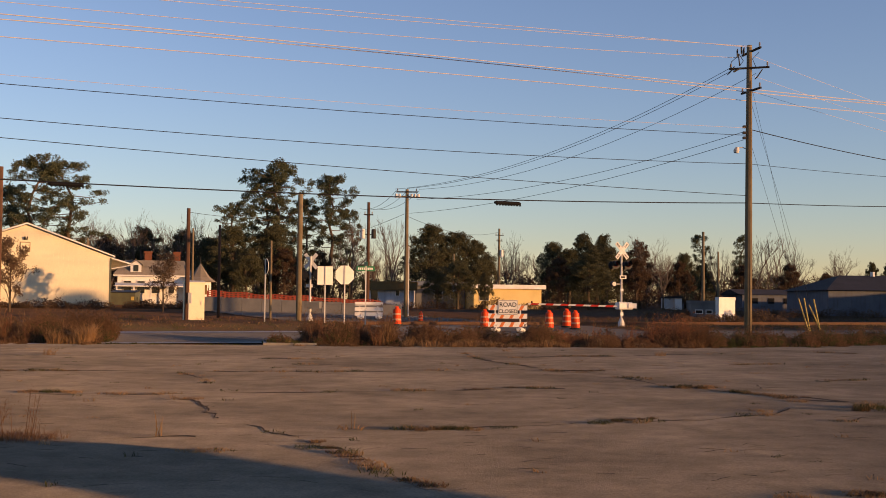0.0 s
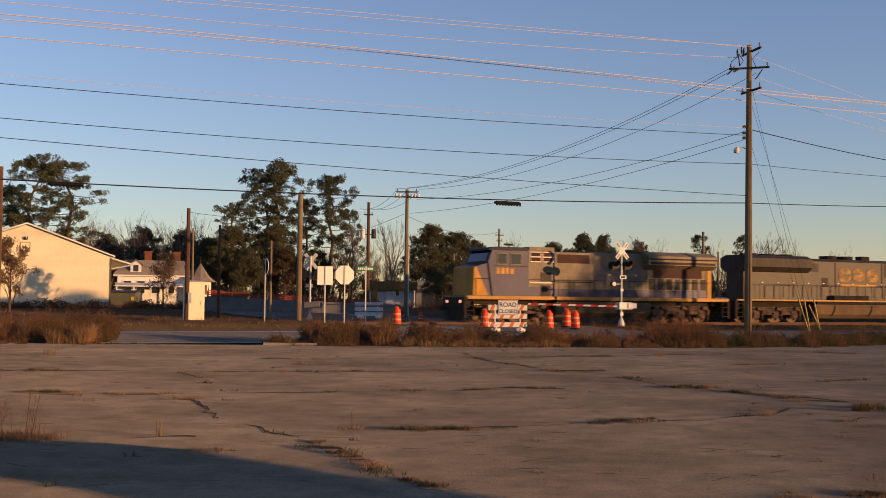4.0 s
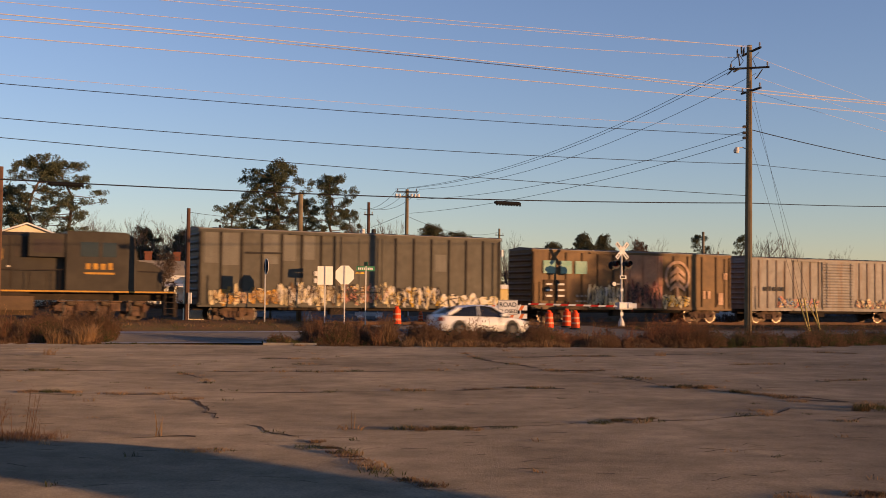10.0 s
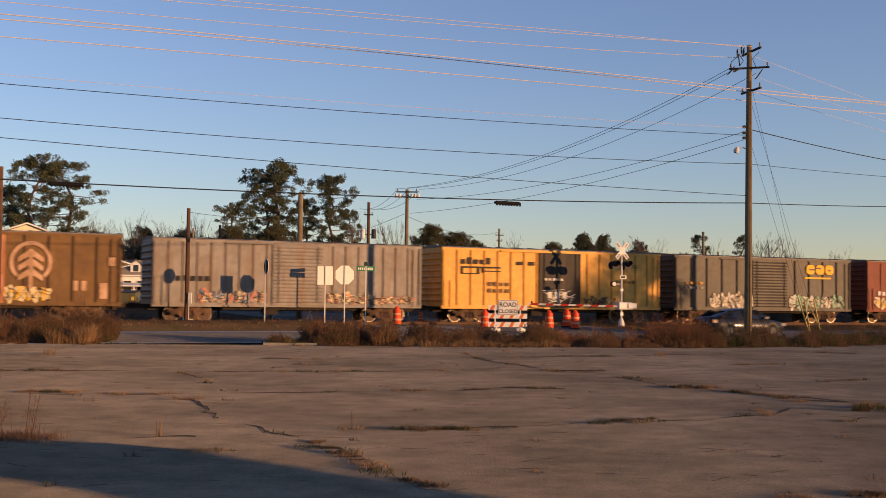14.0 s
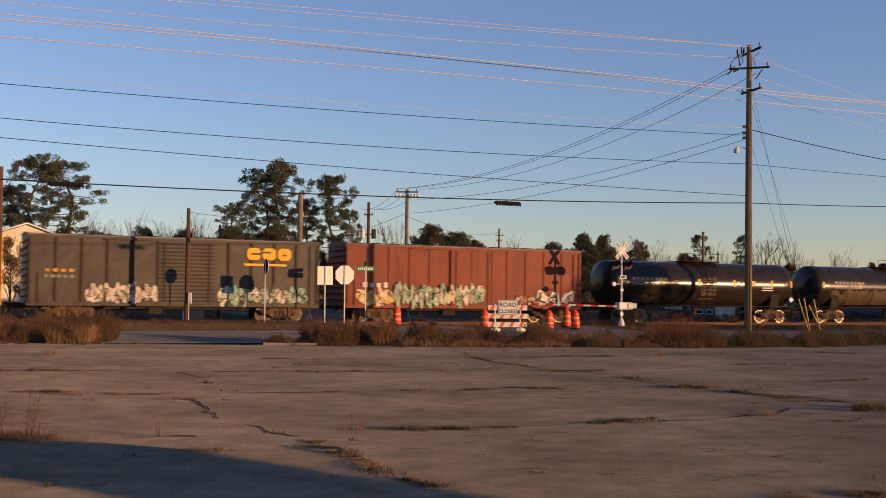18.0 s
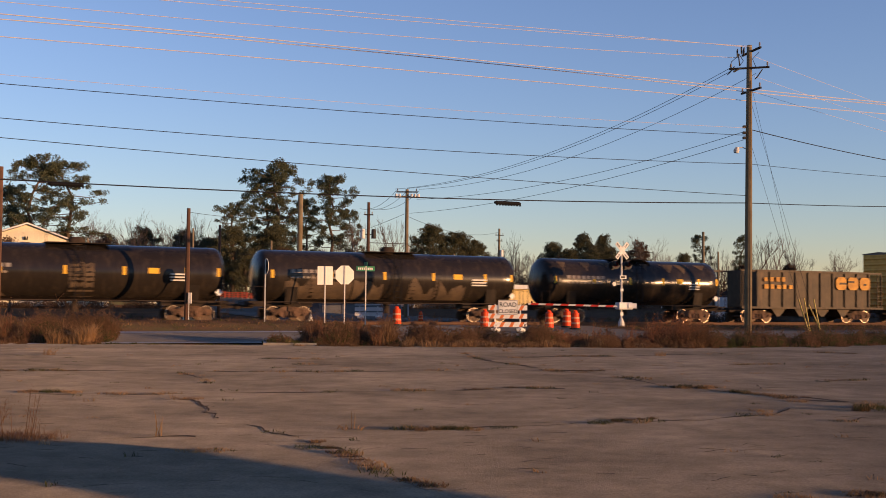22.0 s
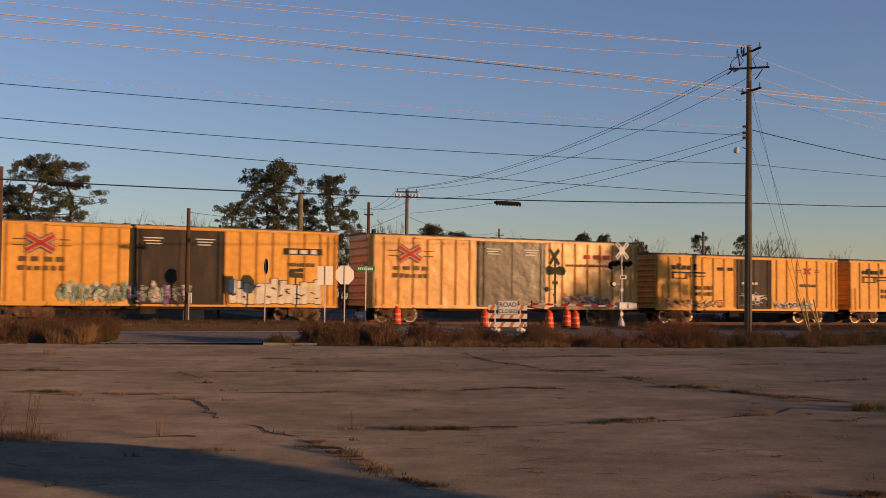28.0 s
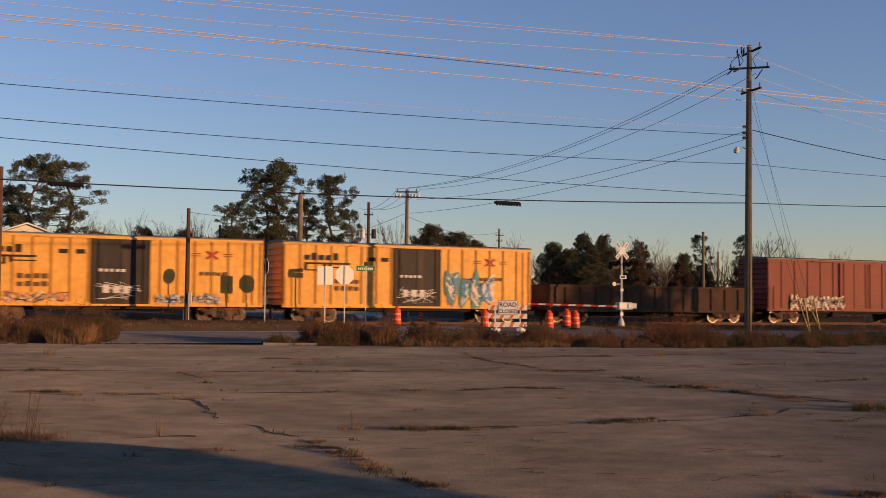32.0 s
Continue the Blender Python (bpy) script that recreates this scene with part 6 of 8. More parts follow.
def build_far_woods():
    rnd = random.Random(77)
    lf, gr = Shape(), Shape()
    w = thing("far_woods", Matrix(), "distant line of bare brown winter woods", "woods", kind="stuff")
    kinds = []
    for k in range(3):
        tr, tw, _ = make_bare(760 + k, 12.0, 4)
        tw.add(tr.v, tr.f)
        kinds.append(tw.mesh("bare_crown", M["twig"]))

    def top(u):
        return ramp(u, [(-0.45, 1.15), (-0.2, 1.1), (-0.1, 0.9), (0.05, 0.78), (0.15, 0.84), (0.25, 0.8), (0.4, 0.6)])

    for i in range(130):
        y = rnd.uniform(165, 230)
        x = rnd.uniform(-0.46, 0.5) * y
        H = rnd.uniform(9.5, 13.0) * y / 190 * top(x / y)
        part("bare_crown", kinds[i % 3], None, w, at=Matrix.Translation((x, y, 1.0)) @ pose(0, 0, 0, 0, 0, rnd.uniform(0, 360)) @ Matrix.Diagonal((H / 12, H / 12, H / 12, 1)))
    for i in range(560):
        y = rnd.uniform(158, 225)
        x = rnd.uniform(-0.48, 0.5) * y
        hh = rnd.uniform(1.0, 7.8) * y / 190 * top(x / y)
        sh = lf if rnd.random() < 0.72 else gr
        for _ in range(3):
            puff(sh, Vector((x + rnd.gauss(0, 1.2), y + rnd.gauss(0, 1.2), 1.0 + hh * rnd.uniform(0.35, 1.0))), rnd.uniform(0.9, 1.7), 95, 0.17, rnd, 0.8)
    part("brown_foliage", lf, M["rust_leaf"], w)
    part("dark_foliage", gr, M["leaf"], w)


build_far_woods()


# ---- weeds and grass ----
def blades(sh, x, y, z, n, h, rad, rnd, lean=0.35, w=0.012):
    for _ in range(n):
        a = rnd.uniform(0, 6.28)
        r_ = rad * math.sqrt(rnd.random())
        bx, by = x + math.cos(a) * r_, y + math.sin(a) * r_
        hh = h * rnd.uniform(0.4, 1.15)
        lx, ly = rnd.gauss(0, lean) * hh, rnd.gauss(0, lean) * hh
        b = rnd.uniform(0, 3.14)
        dx, dy = math.cos(b) * w, math.sin(b) * w
        m_ = (bx + lx * 0.35, by + ly * 0.35, z + hh * 0.6)
        sh.add([(bx - dx, by - dy, z), (bx + dx, by + dy, z), (m_[0] + dx * 0.8, m_[1] + dy * 0.8, m_[2]), (m_[0] - dx * 0.8, m_[1] - dy * 0.8, m_[2]), (bx + lx, by + ly, z + hh)],
               [(0, 1, 2, 3), (3, 2, 4)])


def stalks(sh, x, y, z, n, h, rad, rnd, w=0.011):
    """Branched dead stems with seed heads."""
    for _ in range(n):
        a, r_ = rnd.uniform(0, 6.28), rad * math.sqrt(rnd.random())
        p = Vector((x + math.cos(a) * r_, y + math.sin(a) * r_, z))
        hh = h * rnd.uniform(0.5, 1.1)
        q = p + Vector((rnd.gauss(0, 0.14) * hh, rnd.gauss(0, 0.14) * hh, hh))
        sh.add([(p.x - w, p.y, p.z), (p.x + w, p.y, p.z), (q.x + w * 0.5, q.y, q.z), (q.x - w * 0.5, q.y, q.z)], [(0, 1, 2, 3)])
        for _k in range(7):
            b = p.lerp(q, rnd.uniform(0.35, 1.0))
            e = b + Vector((rnd.uniform(-0.2, 0.2), rnd.uniform(-0.2, 0.2), rnd.uniform(0.05, 0.25))) * hh
            sh.add([(b.x - w * 0.7, b.y, b.z), (b.x + w * 0.7, b.y, b.z), tuple(e)], [(0, 1, 2)])
            for _j in range(2):
                f = e + Vector((rnd.uniform(-0.05, 0.05), rnd.uniform(-0.05, 0.05), rnd.uniform(-0.06, 0.05)))
                s_ = w * 1.5
                sh.add([(f.x - s_, f.y, f.z), (f.x, f.y, f.z - s_), (f.x + s_, f.y, f.z), (f.x, f.y, f.z + s_)], [(0, 1, 2, 3)])


def lot_edge(x):
    return ramp(x, [(-40, 40.5), (-10.3, 42.3), (-2, 43.1), (9.3, 44.5), (14.5, 46.6), (20.5, 50.7), (40, 62)])


def build_weeds():
    rnd = random.Random(5)
    weed, straw, green, shrub = Shape(), Shape(), Shape(), Shape()

    def bush(sh, x, y, n, h, rad, lean):
        """Clump whose stems fan out from its foot."""
        for _ in range(n):
            a, r_ = rnd.uniform(0, 6.28), rad * rnd.random() ** 0.6
            hh = h * (1.15 - 0.6 * r_ / rad) * rnd.uniform(0.55, 1.1)
            p = Vector((x + math.cos(a) * r_ * 0.55, y + math.sin(a) * r_ * 0.55, -0.05))
            q = p + Vector((math.cos(a) * r_ * lean + rnd.gauss(0, 0.1) * hh, math.sin(a) * r_ * lean + rnd.gauss(0, 0.1) * hh, hh))
            w = 0.009
            sh.add([(p.x - w, p.y, p.z), (p.x + w, p.y, p.z), (q.x, q.y, q.z)], [(0, 1, 2)])
            for _k in range(6):
                b = p.lerp(q, rnd.uniform(0.25, 1.0))
                e = b + Vector((rnd.uniform(-0.25, 0.25), rnd.uniform(-0.25, 0.25), rnd.uniform(-0.04, 0.2))) * hh
                sh.add([(b.x - w * 0.7, b.y, b.z), (b.x + w * 0.7, b.y, b.z), tuple(e)], [(0, 1, 2)])
                f = b.lerp(e, rnd.uniform(0.5, 1.0))
                s_ = rnd.uniform(0.016, 0.04)
                g = rnd.uniform(-1, 1)
                sh.add([(f.x - s_, f.y, f.z - s_ * g), (f.x, f.y, f.z - s_ * 0.6), (f.x + s_, f.y, f.z + s_ * g), (f.x, f.y, f.z + s_ * 0.6)], [(0, 1, 2, 3)])

    def band(x0, x1, depth, n, h, kinds, back=0.0):
        for _ in range(n):
            x = rnd.uniform(x0, x1)
            y = lot_edge(x) + back + rnd.uniform(0.1, depth)
            k0 = max(0.0, noise.noise(Vector((x * 0.9, y * 0.7, 3.0))) + 0.5)
            if rnd.random() > 0.2 + 0.9 * k0:
                continue
            hh = h * (0.25 + 1.05 * k0) * rnd.uniform(0.7, 1.2)
            k = rnd.choice(kinds)
            if k == "w":
                bush(weed, x, y, 16, hh, 0.22 + 0.3 * hh, 0.5)
                blades(weed, x, y, -0.05, 10, hh * 0.5, 0.3, rnd, 0.6)
            elif k == "s":
                blades(straw, x, y, -0.05, 16, hh * 0.75, 0.14, rnd, 0.45, 0.008)
            else:
                bush(green, x, y, 14, hh * 0.8, 0.25 + 0.3 * hh, 0.6)
                blades(green, x, y, -0.05, 12, hh * 0.4, 0.28, rnd, 0.6)
    band(-6.6, -4.6, 2.0, 60, 0.45, "wwwwgs")
    band(-5.2, -2.0, 2.2, 330, 1.0, "wwwwwwg")
    band(-2.9, -2.0, 1.2, 70, 0.95, "sws", -0.1)
    band(-1.2, 4.9, 2.2, 560, 0.8, "wwwwwwsg")
    band(4.9, 10.6, 2.2, 380, 0.6, "wwwwwwsg")
    band(-2.0, -1.2, 2.0, 30, 0.25, "wsg")
    band(-1.5, 4.9, 0.9, 460, 0.46, "sssss", -0.7)
    band(4.9, 10.2, 0.9, 320, 0.42, "sssww", -0.65)
    for _ in range(110):
        x = rnd.choice((rnd.uniform(-5.0, -2.0), rnd.uniform(4.0, 10.2), rnd.uniform(-18, -13.5)))
        stalks(shrub if rnd.random() < 0.5 else straw, x, lot_edge(x) + rnd.uniform(-0.2, 1.6), -0.05, 3, rnd.uniform(0.6, 1.15), 0.2, rnd, 0.007)
    band(-5.5, 10.4, 1.3, 420, 0.16, "sssw", -0.95)
    band(-20, -13.2, 3.2, 800, 1.15, "wwwwwwg")
    band(-14.5, -13.1, 1.0, 520, 0.85, "ssss", -0.6)
    band(-20, -12.8, 1.6, 260, 0.14, "sssw", -1.2)
    band(-13, -6.5, 0.6, 90, 0.1, "sg", -0.3)
    band(10.4, 30, 1.2, 260, 0.16, "gsw", -0.8)
    band(10.6, 30.0, 3.0, 760, 0.8, "wgggww")
    band(8.3, 10.9, 1.2, 60, 0.75, "wws")
    for _ in range(26):
        x = rnd.gauss(9.0, 0.55)
        bush(shrub, x, lot_edge(x) + rnd.uniform(0.2, 1.4), 16, rnd.uniform(0.7, 1.45), 0.4, 0.6)
    for _ in range(30):
        x = rnd.gauss(4.6, 0.3) if _ < 12 else rnd.gauss(6.6, 1.2)
        bush(shrub, x, lot_edge(x) + rnd.uniform(0.2, 1.2), 12, rnd.uniform(0.4, 0.75), 0.3, 0.6)
    # verge before the track
    for _ in range(1500):
        s, d = rnd.uniform(-26, 44), rnd.uniform(-7.2, -2.6)
        if -6.5 < s < 8:
            continue
        p = at_track(s, d, ground_z(s, d) - 0.02)
        hgt = rnd.uniform(0.06, 0.2)
        blades((straw if rnd.random() < 0.25 else weed) if rnd.random() < 0.6 else green, p.x, p.y, p.z, 12, hgt, 0.4, rnd, 0.8, 0.012)
    for _ in range(900):
        s, d = rnd.uniform(-40, 70), rnd.uniform(5.5, 16)
        p = at_track(s, d, ground_z(s, d) - 0.02)
        blades(weed if rnd.random() < 0.85 else green, p.x, p.y, p.z, 14, rnd.uniform(0.1, 0.35), 0.6, rnd, 0.8, 0.014)
    single("weed_strip", weed, M["weed"], Matrix(), "dry reddish brown weeds along the lot's edge", "weeds", kind="stuff")
    single("straw_grass", straw, M["straw"], Matrix(), "pale straw-coloured dead grass", "grass", kind="stuff")
    single("green_weeds", green, M["green_weed"], Matrix(), "low dull green weeds", "weeds", kind="stuff")
    single("red_shrub", shrub, M["red_stem"], Matrix(), "bare reddish brown shrubs beside the lot", "shrubs", kind="stuff")
    # cracks in the lot with their tufts
    cr, tuft, tg, dead = Shape(), Shape(), Shape(), Shape()
    lines = [
        ([(-10.36, 26.42), (-8.42, 26.98), (-6.07, 26.74), (-3.05, 27.25), (0.08, 28.24)], .05),
        ([(-7.33, 20.25), (-6.03, 20.3), (-3.61, 20.99), (-0.91, 21.75), (1.77, 22.68), (2.48, 22.93)], .045),
        ([(-4.56, 19.66), (-4.27, 19.47), (-3.73, 18), (-3.25, 16.49)], .06),
        ([(-4.41, 13.9), (-4.12, 14.1), (-3.52, 14.27), (-3.09, 14.25)], .03),
        ([(-3.05, 15.9), (-2.64, 15.79), (-2.17, 14.76), (-1.83, 14.42), (-1.52, 13.54), (-1.22, 13.31), (-0.91, 12.61), (-0.67, 11.78), (-0.47, 11.22), (-0.23, 10.66), (0.03, 10.42)], .05),
        ([(-1.9, 14.41), (-1.36, 14.83)], .02),
        ([(-1.25, 15.23), (-0.18, 15.4), (0.92, 15.86), (2.28, 16.51), (3.98, 17.08), (5.15, 17.88), (5.88, 19.09)], .03),
        ([(0.68, 37.79), (1.26, 33.28), (2.11, 31.1), (2.77, 28.25), (3.86, 28), (4.3, 27.22), (4.77, 25.37), (5, 24.05), (5.45, 22.9), (6.01, 22), (6.69, 20.71), (7.27, 20.32), (7.32, 18.66)], .07),
        ([(2.01, 34.74), (3.91, 36.21), (5.85, 37), (8.45, 38.76), (10.72, 39.28)], .06),
        ([(-5.16, 32.9), (-3.68, 32.89), (-3.07, 33.34)], .05),
        ([(8.23, 32.55), (10.84, 33.05)], .04),
        ([(-3.99, 30.21), (-2.95, 30.41)], .04),
        ([(-5.98, 26.33), (-5.34, 24.89), (-4.76, 23.27)], .05),
        ([(8.58, 25.77), (9.89, 26.53)], .03),
        ([(6.02, 17.04), (7.05, 17.99)], .04),
        ([(6.85, 24.65), (6.52, 23.04)], .03),
        ([(1.16, 34.02), (1.7, 32.2), (2.27, 30.72), (2.73, 28.8), (4.33, 29.1)], .1),
        ([(4.07, 26.9), (4.31, 25.97), (4.78, 23.6), (5.63, 23.63), (5.8, 22.5), (6.28, 21.63), (6.93, 21.3), (7.37, 20.33), (7.6, 18.9)], .11),
        ([(2.75, 36.09), (4.6, 36.4), (6.78, 36.97)], .05),
        ([(13.57, 41.37), (15.07, 40.41)], .06),
        ([(-5.18, 33.34), (-4.33, 33.2)], .06),
        ([(-10.33, 26.54), (-9.4, 26.6), (-8.58, 26.85)], .06),
    ]
    for pts, w in lines:
        path = []
        for (xa, ya), (xb, yb) in zip(pts, pts[1:]):
            n = max(4, int(math.hypot(xb - xa, yb - ya) / 0.12))
            path += [(xa + (xb - xa) * i / n, ya + (yb - ya) * i / n) for i in range(n)]
        prev = None
        for x, y in path + [pts[-1]]:
            x += 0.12 * noise.noise(Vector((x * 1.6, y * 1.6, 1))) + 0.02 * rnd.uniform(-1, 1)
            y += 0.2 * noise.noise(Vector((x * 1.4, y * 1.4, 9))) + 0.03 * rnd.uniform(-1, 1)
            ww = 0.95 * w * max(0.12, 0.55 + 1.5 * noise.noise(Vector((x * 1.1, y * 1.1, 4)))) * (0.6 + y / 18)
            cur = ((x, y - ww, 0.004), (x, y + ww, 0.004))
            if prev:
                cr.add([prev[0], cur[0], cur[1], prev[1]], [(0, 1, 2, 3)])
            prev = cur
            if noise.noise(Vector((x * 0.9, y * 0.9, 20))) > 0.1 and rnd.random() < 0.5:
                blades(tg if rnd.random() < 0.35 else tuft, x, y, 0, 22, rnd.uniform(0.03, 0.075), 0.2, rnd, 1.1, 0.006)
    for x, y, n, h, sh in ((-4.3, 19.6, 60, 0.08, tuft), (-7.5, 20.6, 60, 0.1, tuft), (-7.1, 20.7, 70, 0.12, tg), (-6.7, 20.6, 60, 0.1, tuft), (-0.8, 21.9, 50, 0.1, tuft), (-0.5, 15.4, 60, 0.1, tg), (-0.25, 15.4, 60, 0.08, tuft), (0.1, 15.5, 70, 0.1, tg), (0.25, 15.5, 60, 0.09, tg), (0.4, 15.4, 50, 0.07, tuft),
                           (2.3, 16.4, 60, 0.1, tg), (0.87, 15.7, 40, 0.06, tg), (5.0, 23.3, 60, 0.12, tuft), (5.4, 23.3, 60, 0.13, tuft), (5.9, 22.4, 60, 0.11, tg), (6.4, 20.4, 60, 0.1, tuft), (7.2, 19.3, 90, 0.2, tuft), (7.35, 19.2, 70, 0.18, tg), (5.2, 18.5, 40, 0.09, tuft), (-2.83, 13.0, 70, 0.05, tuft), (-2.6, 13.05, 60, 0.04, tuft),
                           (3.9, 10.5, 90, 0.06, tuft), (3.2, 10.25, 90, 0.06, tuft), (-1.54, 13.4, 60, 0.06, tg), (-1.06, 12.9, 60, 0.07, tuft), (-0.8, 12.2, 60, 0.06, tuft), (7.2, 37.3, 40, 0.3, tuft), (-11.7, 33.8, 40, 0.45, tuft), (2.3, 39.5, 30, 0.25, tuft)):
        blades(sh, x, y, 0, n * 2, h * 0.6, 0.2, rnd, 0.95, 0.0035)
    # matted dead grass along the wider cracks, lying in dark soil
    for (xa, ya), (xb, yb), n in (((4.78, 23.5), (5.63, 23.6), 7), ((5.73, 22.6), (6.28, 21.6), 7), ((6.2, 21.0), (6.9, 21.4), 4), ((7.35, 19.6), (7.75, 19.0), 8), ((0.43, 22.4), (1.0, 22.5), 3), ((1.36, 23.0), (1.82, 23.1), 3), ((2.5, 16.7), (2.8, 16.9), 4), ((3.0, 17.0), (3.2, 17.1), 2),
                                  ((-7.53, 20.8), (-6.75, 20.8), 9), ((-10.3, 26.5), (-8.6, 26.8), 5), ((3.84, 10.45), (4.2, 10.5), 6), ((-0.25, 15.4), (0.3, 15.5), 7), ((-1.66, 14.2), (-0.6, 11.55), 9), ((-0.38, 11.1), (-0.05, 10.7), 5), ((2.9, 28.4), (4.3, 29.0), 5), ((13.6, 41.3), (15.0, 40.5), 6)):
        for i in range(n):
            k = (i + rnd.uniform(0, 1)) / n
            x, y = xa + (xb - xa) * k + rnd.gauss(0, 0.03), ya + (yb - ya) * k + rnd.gauss(0, 0.05)
            w_, d_ = rnd.uniform(0.05, 0.14) * (0.5 + y / 30), rnd.uniform(0.02, 0.06) * (0.5 + y / 20)
            cr.add([(x - w_, y, 0.005), (x - w_ * 0.3, y - d_, 0.005), (x + w_ * 0.6, y - d_ * 0.7, 0.005), (x + w_, y + d_ * 0.2, 0.005), (x + w_ * 0.2, y + d_, 0.005)], [(0, 1, 2, 3, 4)])
            blades(tg if rnd.random() < 0.45 else tuft, x, y, 0, 18, rnd.uniform(0.02, 0.05), w_ * 1.2, rnd, 1.2, 0.005)
            blades(dead, x, y, 0, 40, rnd.uniform(0.015, 0.045), w_ * 1.4, rnd, 1.4, 0.005)
    for x, y, h in ((4.87, 23.38, 0.09), (5.09, 23.41, 0.11), (5.35, 23.29, 0.1), (5.77, 22.35, 0.08), (5.93, 22.1, 0.07), (6.89, 18.73, 0.17), (6.97, 18.74, 0.15)):
        blades(dead, x, y, 0, 60, h * 0.6, 0.12, rnd, 0.8, 0.004)
        blades(tg, x, y, 0, 50, h, 0.1, rnd, 0.5, 0.004)
    blades(tuft, -3.57, 14.3, 0, 9, 0.3, 0.07, rnd, 0.25, 0.006)
    blades(tuft, -1.18, 15.4, 0, 4, 0.26, 0.04, rnd, 0.2, 0.004)
    for i in range(60):
        x, y = rnd.uniform(-14, 16), rnd.uniform(20, 42)
        blades(tuft if rnd.random() < 0.7 else tg, x, y, 0, 16, rnd.uniform(0.02, 0.05), 0.18, rnd, 1.2, 0.006)
    # short broken cracks and flakes all over the concrete
    for i in range(330):
        y = 10.5 + 31 * rnd.random() ** 1.3
        x = rnd.uniform(-0.42, 0.42) * y
        a = rnd.gauss(0.1, 0.5)
        ln, ww = rnd.uniform(0.08, 0.55) * (0.4 + y / 30), rnd.uniform(0.004, 0.014) * (0.5 + y / 20)
        px, py = x, y
        for k in range(4):
            qx, qy = px + math.cos(a) * ln / 4, py + math.sin(a) * ln / 4 + rnd.gauss(0, 0.02)
            cr.add([(px, py - ww, 0.004), (qx, qy - ww, 0.004), (qx, qy + ww, 0.004), (px, py + ww, 0.004)], [(0, 1, 2, 3)])
            px, py = qx, qy
        if i % 6 == 0:
            blades(tuft if i % 4 else tg, x, y, 0, 10, rnd.uniform(0.02, 0.07), 0.1, rnd, 0.6, 0.005)
    # tall dead stalks at the left edge of the lot
    for x, y, h in ((-5.3, 13.8, 0.6), (-5.15, 14.1, 0.55), (-5.5, 14.0, 0.5), (-4.95, 13.9, 0.25)):
        stalks(dead, x, y, 0, 4, h, 0.1, rnd, 0.004)
        blades(dead, x, y, 0, 200, 0.09, 0.42, rnd, 0.9, 0.003)
    single("dead_stalks", dead, M["weed"], Matrix(), "thin dark dead stalks in a crack", "weeds", kind="stuff")
    single("pavement_cracks", cr, M["crack"], Matrix(), "dark soil-filled cracks in the concrete", "cracks", kind="stuff")
    single("dry_tufts", tuft, M["straw"], Matrix(), "small dry grass tufts growing in the cracks", "grass", kind="stuff")
    single("green_tufts", tg, M["green_weed"], Matrix(), "small green tufts growing in the cracks", "grass", kind="stuff")


build_weeds()


# ---- utility poles and wires ----
def pole_mesh(H, r0, r1):
    return Shape().tube([(0, 0, -0.6), (0, 0, H * 0.3), (0, 0, H * 0.7), (0, 0, H)], [r0, r0 * 0.92 + r1 * 0.08, (r0 + r1) / 2, r1], 14)


def utility_pole(x, y, top, r0=0.17, r1=0.11, material=None, label="weathered wooden utility pole", lean=(0, 0), name="utility_pole", base=None):
    z0 = gz(x, y) if base is None else base
    t = thing(name, Matrix.Translation((x, y, z0)) @ pose(0, 0, 0, lean[0], lean[1], 0), label, "utility pole", "utility poles")
    part("shaft", pole_mesh(top - z0, r0, r1), material or M["pole"], t, smooth=True)
    return t


def cross_arm(t, z, half, turn, y=0.0, material=None, off=0.0, insul=(-1, 1)):
    a = part("cross_arm", Shape().box(-half + off, half + off, -0.15, -0.06, -0.045, 0.045), material or M["arm_wood"], t, at=pose(0, y, z, 0, 0, turn))
    for k in insul:
        part("insulator", Shape().tube([(k * (half - 0.1) + off, -0.1, 0.06), (k * (half - 0.1) + off, -0.1, 0.12), (k * (half - 0.1) + off, -0.1, 0.26)], [0.02, 0.045, 0.035], 8), M["kerb"], a)
    return a


MAIN = Vector((14.94, 55.3, 0.0))
main = utility_pole(MAIN.x, MAIN.y, 14.5, 0.185, 0.125, label="tall weathered wooden utility pole with three crossarms", lean=(0, 0.35), base=0.1, name="utility_pole")
cross_arm(main, 14.1, 1.0, TRACK_TURN + 75, insul=(-1, 0, 1))
cross_arm(main, 13.25, 0.97, -20, insul=(-1, 1))
cross_arm(main, 12.15, 0.9, TRACK_TURN + 80, insul=(-1, 1))
for x_, z_ in ((-0.42, 14.35), (-0.62, 14.2), (-0.3, 14.28)):
    part("lightning_arrester", Shape().tube([(x_, -0.1, z_ - 0.42), (x_, -0.1, z_ - 0.1), (x_ + 0.02, -0.1, z_)], [0.03, 0.045, 0.02], 8), M["dark"], main)
for x_, za_, zb_ in ((-0.75, 13.32, 12.9), (0.62, 13.2, 12.72)):
    part("dead_end_clamp", Shape().tube([(x_, -0.1, za_), (x_ - 0.22, 0.0, zb_ + 0.12), (x_ - 0.34, 0.05, zb_)], [0.024, 0.034, 0.016], 8), M["dark"], main)
part("jumper_wire", Shape().tube([(-0.62, -0.1, 13.8), (-0.9, -0.1, 13.55), (-0.98, -0.1, 13.3), (-0.8, -0.1, 13.12)], 0.018, 5), M["wire"], main)
part("jumper_wire", Shape().tube([(0.45, -0.1, 14.05), (0.12, -0.14, 13.7), (0.3, -0.1, 13.3)], 0.016, 5), M["wire"], main)
part("ground_wire", Shape().tube([(0.02, -0.19, 0.1), (0.02, -0.165, 6.0), (0.02, -0.14, 12.6)], 0.012, 5), M["wire"], main)
